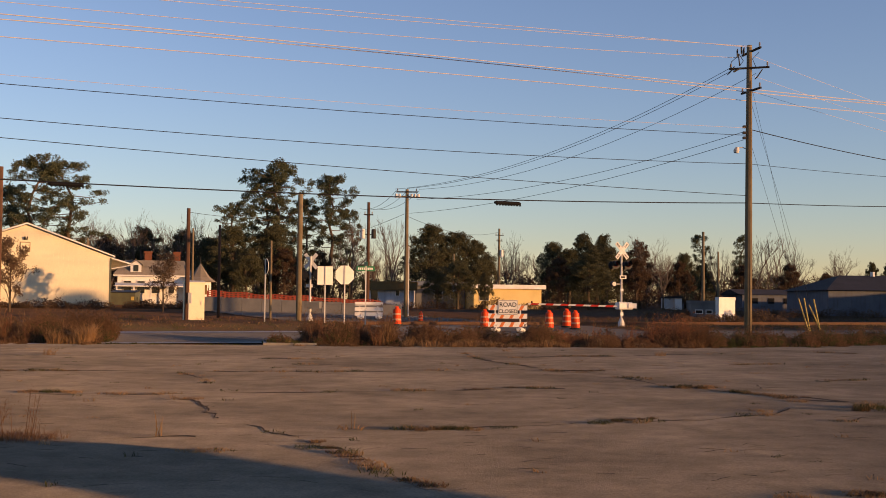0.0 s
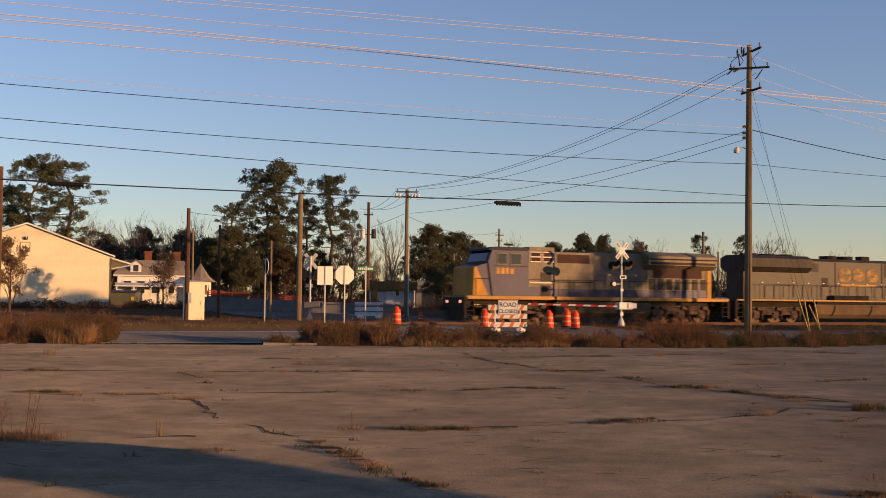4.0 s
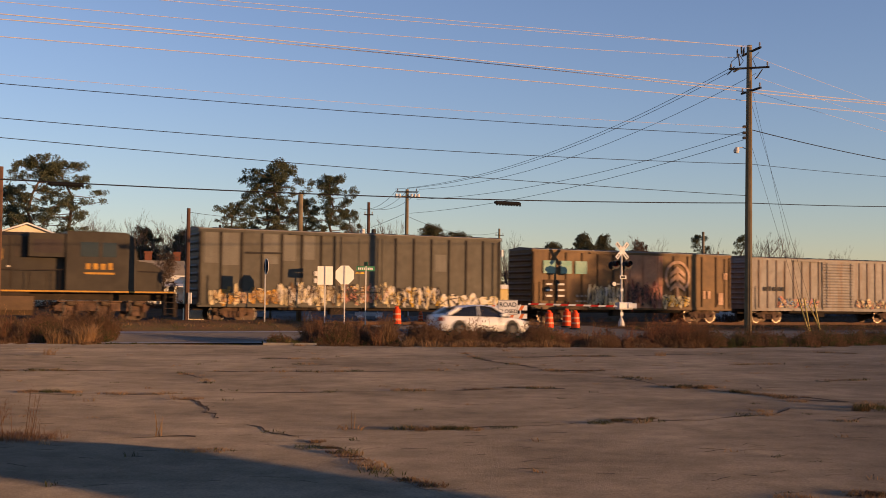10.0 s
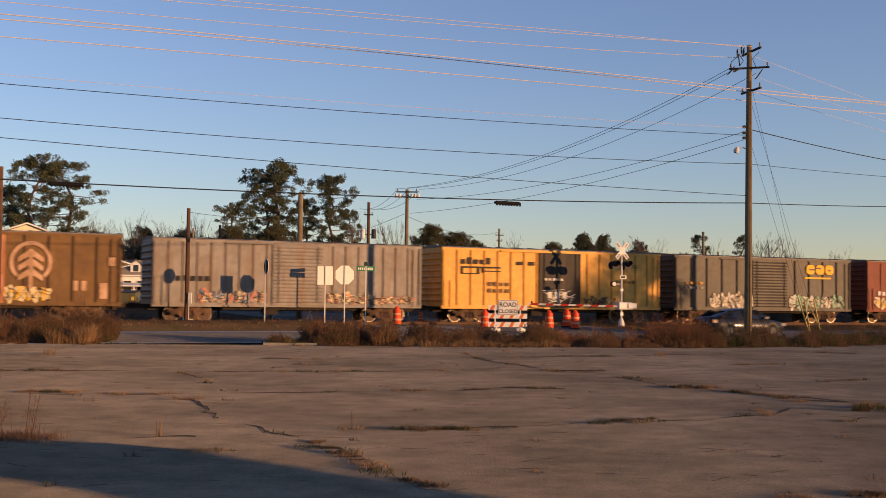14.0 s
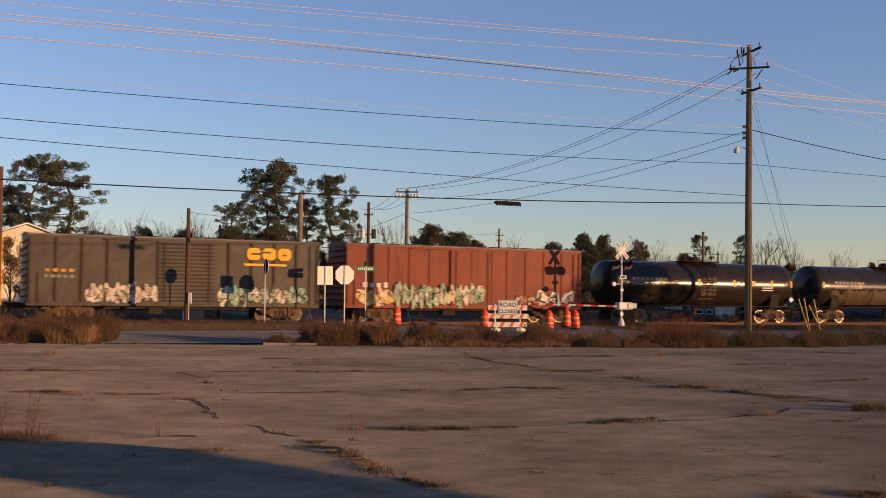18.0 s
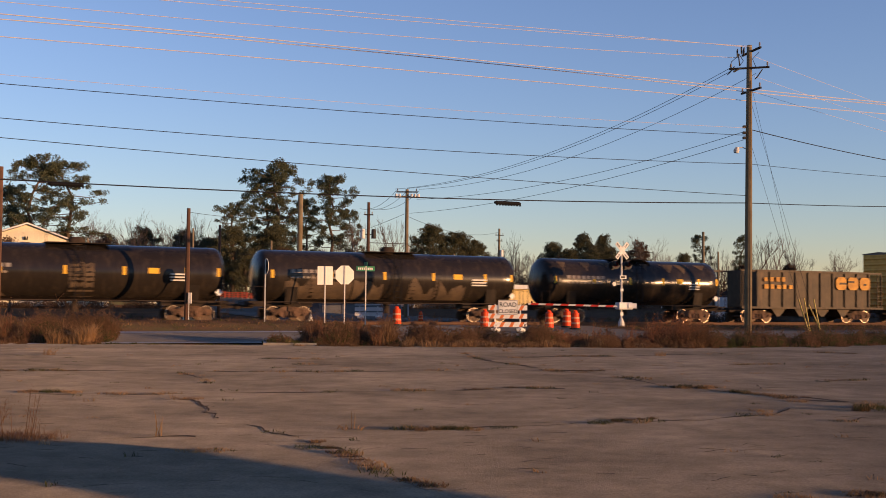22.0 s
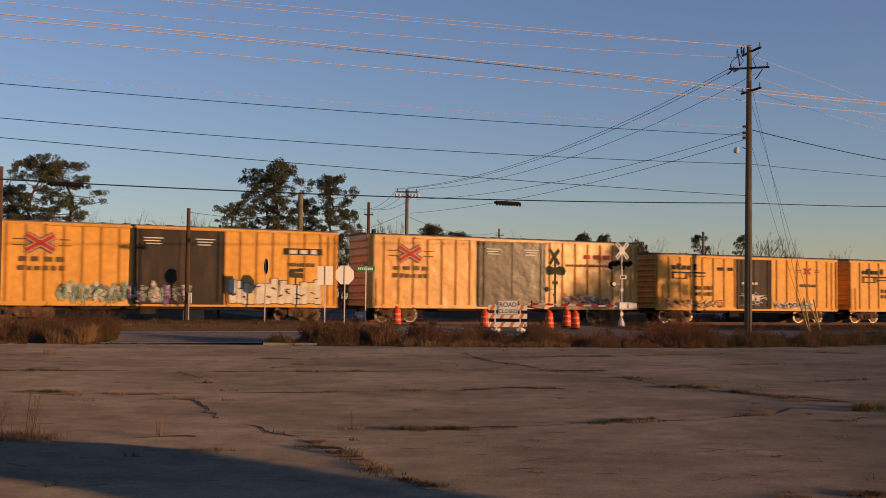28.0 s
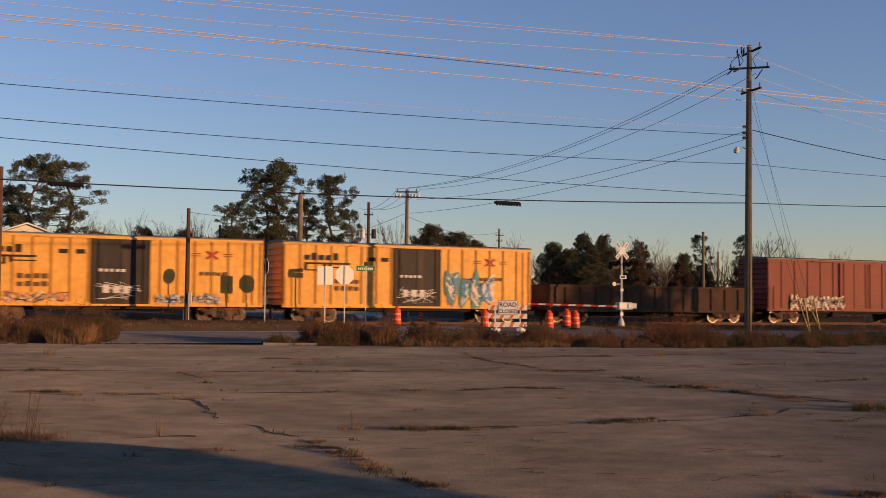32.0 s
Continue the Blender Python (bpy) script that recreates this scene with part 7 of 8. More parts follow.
part("fuse_switch", Shape().tube([(-0.5, -0.1, 13.35), (-0.57, -0.1, 13.95)], 0.03, 6).tube([(-0.45, -0.1, 13.25), (-0.8, -0.1, 13.05)], 0.05, 6), M["dark"], main)
part("jumper_wire", Shape().tube([(-0.55, -0.1, 13.95), (-0.32, -0.1, 13.6), (-0.5, -0.1, 13.35)], 0.02, 5), M["wire"], main)
lamp = part("lamp_arm", Shape().tube([(0, 0, 9.2), (-0.32, 0, 9.33), (-0.57, 0, 9.29)], 0.025, 6), M["galv"], main)
part("lamp_head", Shape().tube([(-0.57, 0, 9.33), (-0.61, 0, 9.17), (-0.63, 0, 9.05)], [0.08, 0.15, 0.12], 10), M["galv"], lamp, "round street lamp head")
for z in (10.35, 10.05, 9.8):
    part("wire_clamp", Shape().box(-0.3, -0.12, -0.1, 0.1, z - 0.06, z + 0.06), M["dark"], main)

p332 = utility_pole(-12.97, 57.4, 6.3, 0.12, 0.09, M["pole_red"], "short reddish wooden pole beside the track")
part("meter_box", Shape().box(0.1, 0.26, -0.2, -0.04, 1.05, 1.6), M["galv"], p332)
part("conduit", Shape().tube([(0.12, -0.08, 0.0), (0.12, -0.08, 1.1)], 0.025, 6), M["galv"], p332)
p535 = utility_pole(-9.14, 72.0, 8.45, 0.18, 0.153, M["pole"], "thick pale wooden pole without arms")
p388 = utility_pole(-14.85, 75.0, 6.6, 0.1, 0.08, M["pole_red"], "thin dark reddish wooden pole")
utility_pole(-11.25, 74.0, 5.54, 0.08, 0.06, M["pole"], "thin wooden pole by the fence")
p653 = utility_pole(-6.3, 95.0, 9.95, 0.15, 0.12, M["pole_red"], "wooden pole carrying two transformers")
for dx, m_ in ((-0.48, M["white"]), (0.45, M["dark"])):
    tr_ = part("transformer", Shape().tube([(dx, 0, 7.3 - 1.0), (dx, 0, 8.0 - 1.0)], 0.2, 12).tube([(dx, 0, 7.0), (dx, 0, 7.1)], 0.16, 12), m_, p653)
    part("bracket", Shape().box(min(0, dx), max(0, dx), -0.04, 0.04, 6.6, 6.68), M["dark"], tr_)
cross_arm(p653, 8.3, 0.4, 0)
p720 = utility_pole(-2.72, 84.0, 10.0, 0.15, 0.12, M["pole"], "wooden utility pole with ceramic insulators on its arm")
a_ = cross_arm(p720, 9.35, 0.8, 0)
a_ = part("insulator_arm", Shape().box(-0.85, 0.95, -0.14, -0.04, 8.95, 9.05), M["pole"], p720)
for x in (-0.8, -0.55, 0.35, 0.6, 0.85):
    part("insulator", Shape().tube([(x, -0.2, 8.9), (x, -0.2, 9.2)], [0.1, 0.09], 8), M["white"], a_)
part("riser_pipe", Shape().tube([(0.17, -0.05, 0), (0.17, -0.05, 5.3)], 0.05, 8), M["galv"], p720)
utility_pole(25.36, 110, 8.7, 0.16, 0.12, M["pole"], "distant wooden utility pole")
utility_pole(31.7, 130, 7.7, 0.14, 0.1, M["pole"], "distant wooden utility pole")
p882 = utility_pole(6.86, 138, 10.6, 0.16, 0.12, M["pole"], "distant wooden utility pole with a transformer")
part("transformer", Shape().tube([(0.3, -0.1, 6.3), (0.3, -0.1, 7.1)], 0.22, 10), M["white"], p882)
cross_arm(p882, 8.9, 0.55, 20)
cross_arm(p882, 8.2, 0.4, 20)
utility_pole(1.3, 132, 7.2, 0.1, 0.08, M["pole"], "thin distant wooden pole")
utility_pole(-31.5, 100, 6.9, 0.1, 0.08, M["pole"], "thin distant wooden pole")
utility_pole(-21.05, 95, 7.6, 0.1, 0.08, M["pole"], "thin distant wooden pole")
utility_pole(-19.4, 49.3, 7.4, 0.12, 0.1, M["pole_red"], "reddish wooden pole at the roadside")
# the next pole of the line, outside the view; its shadow crosses the train
utility_pole(35.7, 65.3, 14.4, 0.18, 0.12, M["pole"], "wooden utility pole carrying the same power lines")


def wire(p, q, sag, r, material, label="overhead cable", n=24, name="overhead_wire"):
    p, q = Vector(p), Vector(q)
    pts = [p.lerp(q, i / n) - Vector((0, 0, sag * 4 * (i / n) * (1 - i / n))) for i in range(n + 1)]
    o = pts[0].copy()
    sh = Shape().tube([x - o for x in pts], r, 5)
    return single(name, sh, material, Matrix.Translation(o), label, "cable", "overhead wires")


def line_pt(s, z, side=0.0):
    """Point on the pole line through the main pole, s metres along it."""
    p = MAIN + AX * s + AY * side
    return (p.x, p.y, z)


BRIGHT, DARK = "pale weathered aluminium power line", "dark sagging overhead cable"


def line_wire(heights, side, r, material, label, s_to=-52.0):
    """Wire along the pole line; its heights at the pole, 16.5 m and 34 m to the left (or one height 9 m to the right)."""
    if len(heights) == 3:
        z0, zm, zl = heights
        a = ((zl - z0) / -34.1 - (zm - z0) / -16.5) / (-34.1 + 16.5)
        b = (zm - z0) / -16.5 + 16.5 * a
    else:
        z0, a = heights[0], 0.0012
        b = (heights[1] - z0) / 9.2 - 9.2 * a
    pts = [Vector(line_pt(s_to * i / 30, z0 + b * s_to * i / 30 + a * (s_to * i / 30) ** 2, side)) for i in range(31)]
    o = pts[0].copy()
    return single("overhead_wire", Shape().tube([p - o for p in pts], r, 5), material, Matrix.Translation(o), label, "cable", "overhead wires")


for hs, side, r, m_ in (((14.41, 13.81, 13.12), 0.0, 0.012, "alu"), ((14.39, 13.56, 12.89), -0.3, 0.012, "alu"), ((13.97, 13.08, 12.5), 0.5, 0.012, "alu"),
                        ((12.27, 12.14, 11.86), -0.3, 0.019, "alu"), ((12.18, 12.11, 11.74), 0.0, 0.019, "alu"), ((11.83, 11.57, 11.19), 0.4, 0.017, "alu"),
                        ((10.39, 9.93, 9.72), 0.0, 0.008, "alu"), ((10.03, 9.57, 9.39), 0.0, 0.014, "wire"), ((8.62, 8.15, 8.14), 0.0, 0.014, "wire"), ((7.05, 7.11, 7.43), 0.0, 0.014, "wire"), ((6.69, 6.11, 5.93), 0.0, 0.024, "wire")):
    line_wire(hs, side, r, M[m_], BRIGHT if m_ == "alu" else DARK)
for hs, side, r, m_ in (((12.27, 12.39), -0.3, 0.019, "alu"), ((12.18, 12.34), 0.0, 0.019, "alu"), ((11.83, 11.93), 0.4, 0.017, "alu"), ((8.62, 8.52), 0.0, 0.012, "wire"), ((6.69, 6.93), 0.0, 0.02, "wire")):
    line_wire(hs, side, r, M[m_], BRIGHT if m_ == "alu" else DARK, 52.0)
# splice cases on the lowest, thick cable
for s, L, z_ in ((-13.45, 1.3, 6.05), (-32.0, 1.25, 5.87)):
    c_ = MAIN + AX * s
    case = Shape().tube([(-L / 2, 0, 0), (-L / 2 + 0.1, 0, 0), (L / 2 - 0.1, 0, 0), (L / 2, 0, 0)], [0.05, 0.085, 0.085, 0.05], 10)
    for k in range(9):
        case.box(-L / 2 + 0.1 + k * L / 9, -L / 2 + 0.15 + k * L / 9, -0.05, 0.05, -0.12, -0.05)
    single("splice_case", case, M["soot"], Matrix.Translation((c_.x, c_.y, z_)) @ pose(0, 0, 0, 0, 0, TRACK_TURN), "black cable splice case hanging on the line", "splice case", "overhead wires")
# from the main pole across the railway
for (x0, z0), (x1, z1), sag in (((-0.75, 13.42), (-0.9, 10.0), 1.22), ((-0.66, 13.3), (0.0, 10.05), 1.15), ((0.4, 13.1), (0.9, 10.0), 1.25), ((-0.2, 10.2), (0.75, 9.25), 0.7), ((-0.2, 9.8), (0.2, 8.2), 0.6)):
    wire((MAIN.x + x0, MAIN.y, z0), (-2.72 + x1, 83.9, z1), sag, 0.013, M["wire"], DARK)
for x0, x1 in ((-0.8, -0.7), (0.0, 0.0), (0.9, 0.7)):
    wire((-2.72 + x0, 84, 9.9), (-6.3 + x1, 95, 9.4), 0.5, 0.014, M["wire"], DARK)
wire((-2.8, 84, 8.2), (-30, 150, 8.0), 1.5, 0.014, M["wire"], DARK)
wire((-12.95, 57.4, 6.1), (-9.14, 72, 7.0), 0.2, 0.012, M["wire"], DARK)
wire((-2.7, 84, 8.0), (6.86, 138, 10.2), 0.8, 0.014, M["wire"], DARK)
wire((MAIN.x + 0.2, MAIN.y, 10.3), (30.0, 66.4, 9.72), 0.16, 0.022, M["wire"], "thick dark service cable")
for z0, x1, z1 in ((13.96, 31.3, 13.2), (12.97, 30.5, 12.58), (12.19, 30.5, 12.0)):
    wire((MAIN.x + 0.3, MAIN.y, z0), (x1, 71, z1), 0.05, 0.008, M["alu"], "thin pale guy cable")
# guy wires with their yellow guards
for (dx, dy), z0 in (((3.35, 1.0), 12.86), ((3.9, 1.0), 11.9), ((3.35, 0.9), 9.8)):
    g = MAIN + Vector((dx, dy, 0))
    gzv = gz(g.x, g.y)
    wire((MAIN.x + 0.1, MAIN.y, z0), (g.x, g.y, gzv), 0.0, 0.007, M["wire"], "steel guy wire of the pole", 2, "guy_wire")
for (xa, za), (xb, zb), y_ in (((17.72, 2.03), (18.31, 0.16), 1.0), ((18.03, 2.06), (18.38, 0.16), 1.1), ((18.48, 2.01), (18.8, 0.45), 1.0), ((18.31, 1.72), (18.88, 0.5), 1.2)):
    sh = Shape().tube([(0, 0, 0), (xb - xa, 0, zb - za)], 0.035, 8)
    single("guy_guard", sh, M["yellow_pvc"], Matrix.Translation((xa, MAIN.y + y_, za)), "slanting yellow plastic guy wire guard", "guy guard", "guy guards")

# ---- signs ----
def sign_post(name, x, y, top, label):
    z0 = gz(x, y)
    t = thing(name, Matrix.Translation((x, y, z0)) @ pose(0, 0, 0, 0, 0, 16 if name != "edge_on_sign" else 0), label, "road sign", "road signs")
    part("post", Shape().box(-0.03, 0.03, -0.02, 0.02, -0.3, top - z0), M["galv"], t)
    return t, z0


st, z0 = sign_post("stop_sign", -5.10, 58.9, 3.5, "octagonal traffic sign seen from its bare back")
part("sign_plate", Shape().extrude_y([(0.486 / math.cos(math.pi / 8) * math.cos(math.pi / 8 + k * math.pi / 4), 3.02 - z0 + 0.486 / math.cos(math.pi / 8) * math.sin(math.pi / 8 + k * math.pi / 4)) for k in range(8)], 0.022, 0.028), M["sign_back"], st)
st, z0 = sign_post("rectangular_sign", -6.07, 58.4, 3.44, "rectangular traffic sign seen from its bare back")
part("sign_plate", Shape().extrude_y([(-0.4, 2.49 - z0), (0.4, 2.49 - z0), (0.4, 3.45 - z0), (-0.4, 3.45 - z0)], 0.022, 0.028), M["sign_back"], st)
st, z0 = sign_post("edge_on_sign", -8.96, 57.1, 3.75, "narrow traffic sign seen almost edge on")
part("sign_plate", Shape().tube([(-0.01, 0, 3.37 - z0), (0.01, 0, 3.37 - z0)], 0.4, 24), M["sign_back"], st, at=pose(0.04, 0, 0, 0, 0, 25))
part("sign_face", Shape().tube([(0.014, 0, 3.37 - z0), (0.018, 0, 3.37 - z0)], 0.37, 24), M["soot"], st, at=pose(0.04, 0, 0, 0, 0, 25))
part("sign_face", Shape().tube([(-0.018, 0, 3.37 - z0), (-0.014, 0, 3.37 - z0)], 0.37, 24), M["soot"], st, at=pose(0.04, 0, 0, 0, 0, 25))
st, z0 = sign_post("street_name_sign", -4.14, 60.9, 3.55, "green street name sign on a thin steel post")
pl = part("name_plate", Shape().box(-0.52, 0.48, -0.015, 0.015, 3.28 - z0, 3.55 - z0), M["green_sign"], st)
for i in range(8):
    part("lettering", side_bars([(-0.44 + 0.105 * i, -0.37 + 0.105 * i, 3.35 - z0, 3.47 - z0)], -0.018), M["white"], pl)
part("name_plate", Shape().box(-0.012, 0.012, -0.45, 0.45, 3.57 - z0, 3.78 - z0), M["green_sign"], st)

# ---- crossing signals ----
M["signal_red"] = mat("dark_red_lens", (0.12, 0.01, 0.01), None, 3, 0.2, bump=0)
M["red_glow"] = glow("lit_red_lens", (1.0, 0.06, 0.04), 2.5)


def crossing_signal(x, y, zb, h, facing, label):
    t = thing("crossing_signal", Matrix.Translation((x, y, zb)) @ pose(0, 0, 0, 0, 0, facing), label, "crossing signal", "crossing signals")
    part("mast", Shape().tube([(0, 0, -0.3), (0, 0, h)], 0.065, 12), M["galv"], t)
    part("base", Shape().tube([(0, 0, -0.3), (0, 0, 0.12), (0, 0, 0.4)], [0.22, 0.2, 0.08], 12), M["galv"], t)
    cb = Shape()
    for sg, dy in ((-1, 0), (1, 0.012)):
        bx = Shape().box(-0.61, 0.61, -0.1 + dy, -0.09 + dy, -0.115, 0.115)
        bx.moved(pose(0, 0, h - 0.3, 0, sg * 50, 0))
        cb.add(bx.v, bx.f)
    x_ = part("crossbuck", cb, M["white"], t, "white crossbuck boards")
    for sg in (-1, 1):
        for i in range(10):
            xx = (-0.56 if i < 5 else 0.28) + 0.06 * (i % 5)
            part("lettering", side_bars([(xx, xx + 0.03, -0.05, 0.05)], -0.106).moved(pose(0, 0, h - 0.3, 0, sg * 50, 0)), M["black"], x_)
    arm = part("light_arm", Shape().tube([(-0.5, -0.02, h - 1.15), (0.5, -0.02, h - 1.15)], 0.04, 8), M["black"], t)
    for k in (-0.42, 0.42):
        lt = part("light_unit", Shape().tube([(k, -0.08, h - 1.15), (k, -0.1, h - 1.15)], 0.28, 20).tube([(k, 0.1, h - 1.15), (k, -0.08, h - 1.15)], 0.14, 14), M["black"], t, "black round light backing")
        part("lens", Shape().tube([(k, -0.105, h - 1.15), (k, -0.115, h - 1.15)], 0.15, 16), M["signal_red"], lt)
        part("hood", Shape().tube([(k, -0.1, h - 1.1), (k, -0.36, h - 1.06)], [0.17, 0.15], 12, False), M["black"], lt)
    for k in (-0.5, 0.35):
        part("light_unit", Shape().tube([(k, 0.2, h - 1.2), (k, 0.24, h - 1.2)], 0.26, 20), M["black"], t)
    pl2 = part("track_plate", Shape().box(-0.15, 0.3, -0.085, -0.075, h - 2.0, h - 1.8), M["white"], t)
    part("lettering", side_bars([(-0.08, 0.22, h - 1.96, h - 1.84)], -0.09), M["black"], pl2)
    part("plate", Shape().box(-0.1, 0.1, -0.085, -0.075, h - 2.75, h - 2.6), M["white"], t)
    part("plate", Shape().box(-0.1, 0.1, -0.085, -0.075, 0.55, 0.75), M["white"], t)
    return t


sig = crossing_signal(10.8, 68.3, 0.4, 4.77, 20, "railway crossing signal with crossbuck, red lights and lowered gate")
mech = part("gate_mechanism", Shape().cham(-0.28, 0.62, -0.3, 0.25, 0.92, 1.35, 0.06), M["white"], sig, "white gate machine")
part("counterweight", Shape().box(0.3, 0.85, -0.36, -0.28, 1.0, 1.3), M["white"], mech)
side_l = part("side_light", Shape().tube([(-0.62, -0.05, 2.45), (-0.62, -0.25, 2.45)], 0.17, 14), M["black"], sig)
part("lens", Shape().tube([(-0.62, -0.26, 2.45), (-0.62, -0.27, 2.45)], 0.13, 14), M["galv"], side_l)
part("bracket", Shape().tube([(-0.62, 0, 2.45), (0, 0, 2.45)], 0.03, 6), M["galv"], side_l)
# gate arm, lowered, in red and white lengths
arm = part("gate_arm", Shape().box(-5.6, -0.2, -0.34, -0.31, 1.05, 1.15), M["white"], sig, "lowered gate arm with red stripes", at=pose(0, 0, 0.0, 0, 1.0, -26))
for i in range(6):
    part("red_stripe", Shape().extrude_y([(-5.5 + i * 0.9, 1.04), (-5.05 + i * 0.9, 1.04), (-4.95 + i * 0.9, 1.16), (-5.4 + i * 0.9, 1.16)], -0.345, -0.305), M["red"], arm)
for i in (-5.4, -3.2, -1.4):
    part("arm_lamp", Shape().tube([(i, -0.32, 1.15), (i, -0.32, 1.27)], 0.05, 8), M["signal_red"], arm)

far_sig = crossing_signal(-8.55, 73.0, 0.4, 4.1, 172, "railway crossing signal on the far side of the tracks")
part("gate_mechanism", Shape().box(-0.7, 0.3, -0.3, 0.3, 0.75, 1.15), M["wall_blue"], far_sig)
part("gate_arm", Shape().box(-5.0, -0.3, -0.35, -0.31, 0.97, 1.02), M["wall_blue"], far_sig)

# ---- barricades and drums ----
def barricade(x, y, w, label, sign=False, turn=0.0):
    z0 = gz(x, y) + 0.045
    t = thing("barricade", Matrix.Translation((x, y, z0)) @ pose(0, 0, 0, 0, 0, turn), label, "barricade", "road barricades")
    for k, z in enumerate((0.25, 0.68, 1.1) if sign else (0.2, 0.55, 0.9)):
        b = part("board", Shape().box(-w / 2, w / 2, -0.03, 0.0, z, z + 0.25), M["white"], t)
        n = int(w / 0.4)
        for i in range(n if sign else 0):
            xx = -w / 2 + 0.06 + i * w / n
            part("stripe", Shape().extrude_y([(xx, z + 0.004), (xx + 0.17, z + 0.004), (xx + 0.3, z + 0.246), (xx + 0.13, z + 0.246)], -0.034, -0.03), M["orange_stripe"], b)
    for xx in (-w / 2 + 0.35, w / 2 - 0.35):
        part("upright", Shape().box(xx - 0.03, xx + 0.03, 0.002, 0.06, 0, 1.4 if sign else 1.15), M["white"], t)
        part("foot", Shape().box(xx - 0.035, xx + 0.035, -0.55, 0.6, 0, 0.06), M["white"], t)
        part("sandbag", Shape().tube([(xx - 0.22, -0.3, 0.11), (xx, -0.32, 0.14), (xx + 0.22, -0.3, 0.1)], [0.08, 0.12, 0.08], 8), M["sign_back"], t)
    if sign:
        s = part("sign_board", Shape().box(-0.5, 0.5, -0.06, -0.04, 0.86, 1.62), M["white"], t, "white road closed sign")
        fr = Shape()
        for a, b, c_, d_ in ((-0.48, 0.48, 0.88, 0.895), (-0.48, 0.48, 1.585, 1.6), (-0.48, -0.465, 0.88, 1.6), (0.465, 0.48, 0.88, 1.6)):
            fr.box(a, b, -0.064, -0.06, c_, d_)
        part("border", fr, M["black"], s)
        for txt, z in (("ROAD", 1.28), ("CLOSED", 0.96)):
            cu = bpy.data.curves.new("sign_text", 'FONT')
            cu.body, cu.size, cu.align_x = txt, 0.31 if txt == "ROAD" else 0.26, 'CENTER'
            cu.offset = 0.004
            cu.materials.append(M["black"])
            o = new("sign_text", cu)
            o.parent = s
            o.matrix_basis = pose(0, -0.066, z, 90, 0, 0)
    return t


barricade(3.32, 57.4, 1.98, "white and orange barricade carrying a road closed sign", True, 4)
barricade(-5.0, 77.0, 1.95, "plain white three-board barricade beyond the tracks", False, 14)


def drum(x, y, h=0.95, label="orange traffic drum with white bands", z=None):
    z0 = (gz(x, y) + 0.045) if z is None else z
    t = thing("traffic_drum", Matrix.Translation((x, y, z0)), label, "traffic drum", "traffic drums")
    k = h / 0.95
    prof = [(0.0, 0.29), (0.08, 0.29), (0.08, 0.235), (0.24, 0.232), (0.40, 0.22), (0.56, 0.21), (0.72, 0.2), (0.84, 0.19), (0.88, 0.12), (0.95, 0.1)]
    part("base", Shape().tube([(0, 0, 0), (0, 0, 0.09 * k)], 0.32 * k, 16), M["black"], t)
    part("barrel", Shape().tube([(0, 0, z * k) for z, r_ in prof], [r_ * k for z, r_ in prof], 18), M["orange_drum"], t)
    for a, b, r0, r1 in ((0.28, 0.37, 0.234, 0.226), (0.56, 0.65, 0.214, 0.207)):
        part("white_band", Shape().tube([(0, 0, a * k), (0, 0, b * k)], [r0 * k, r1 * k], 18, False), M["drum_band"], t)
    part("handle", Shape().box(-0.08 * k, 0.08 * k, -0.02, 0.02, 0.93 * k, 1.0 * k), M["orange_drum"], t)


drum(-2.47, 61.5, 1.0)
drum(2.28, 60.6, 1.0)
drum(5.84, 61.8, 1.0)
drum(7.0, 63.6, 1.0)
drum(7.33, 62.3, 1.0)
drum(-1.45, 76.0, 0.65)

# ---- trackside cabinet ----
cabz = gz(-14.9, 68.0)
cab_t = thing("signal_cabinet", Matrix.Translation((-14.95, 68.0, cabz)) @ pose(0, 0, 0, 0, 0, 24), "tall cream metal signal cabinet beside the track", "signal cabinet")
part("body", Shape().box(-0.52, 0.52, -0.6, 0.6, 0.15, 2.4), M["cream_metal"], cab_t)
part("roof", Shape().extrude_x([(-0.66, 2.4), (0.66, 2.4), (0.66, 2.46), (0, 2.56), (-0.66, 2.46)], -0.58, 0.58), M["cream_metal"], cab_t)
part("door", Shape().box(-0.42, 0.42, -0.63, -0.6, 0.3, 2.25), M["cream_metal"], cab_t)
part("door_handle", Shape().box(0.3, 0.34, -0.67, -0.63, 1.1, 1.35), M["galv"], cab_t)
part("foundation", Shape().box(-0.6, 0.6, -0.68, 0.68, -0.2, 0.15), M["kerb"], cab_t)


# ---- buildings ----
B = thing("metal_building", Matrix.Translation((-27.9, 95.0, 0)) @ pose(0, 0, 0, 0, 0, 21) @ Matrix.Translation((27.9, -95.0, 0)), "long cream metal building with a low gable and white trim", "building")
zb = gz(-34, 95) + 0.1
GX0, GX1, GR, ZE, ZR = -41.5, -27.9, -34.6, 5.1, 7.6
part("gable_wall", Shape().extrude_y([(GX0, zb), (GX1, zb), (GX1, ZE), (GR, ZR), (GX0, ZE)], 95.0, 95.2), M["cream_metal"], B)
part("side_wall", Shape().box(GX1 - 0.15, GX1, 95.2, 120, zb, ZE), M["cream_metal"], B)
part("side_wall", Shape().box(GX0, GX0 + 0.15, 95.2, 120, zb, ZE), M["cream_metal"], B)
part("back_wall", Shape().extrude_y([(GX0, zb), (GX1, zb), (GX1, ZE), (GR, ZR), (GX0, ZE)], 120, 120.2), M["cream_metal"], B)
rf = Shape()
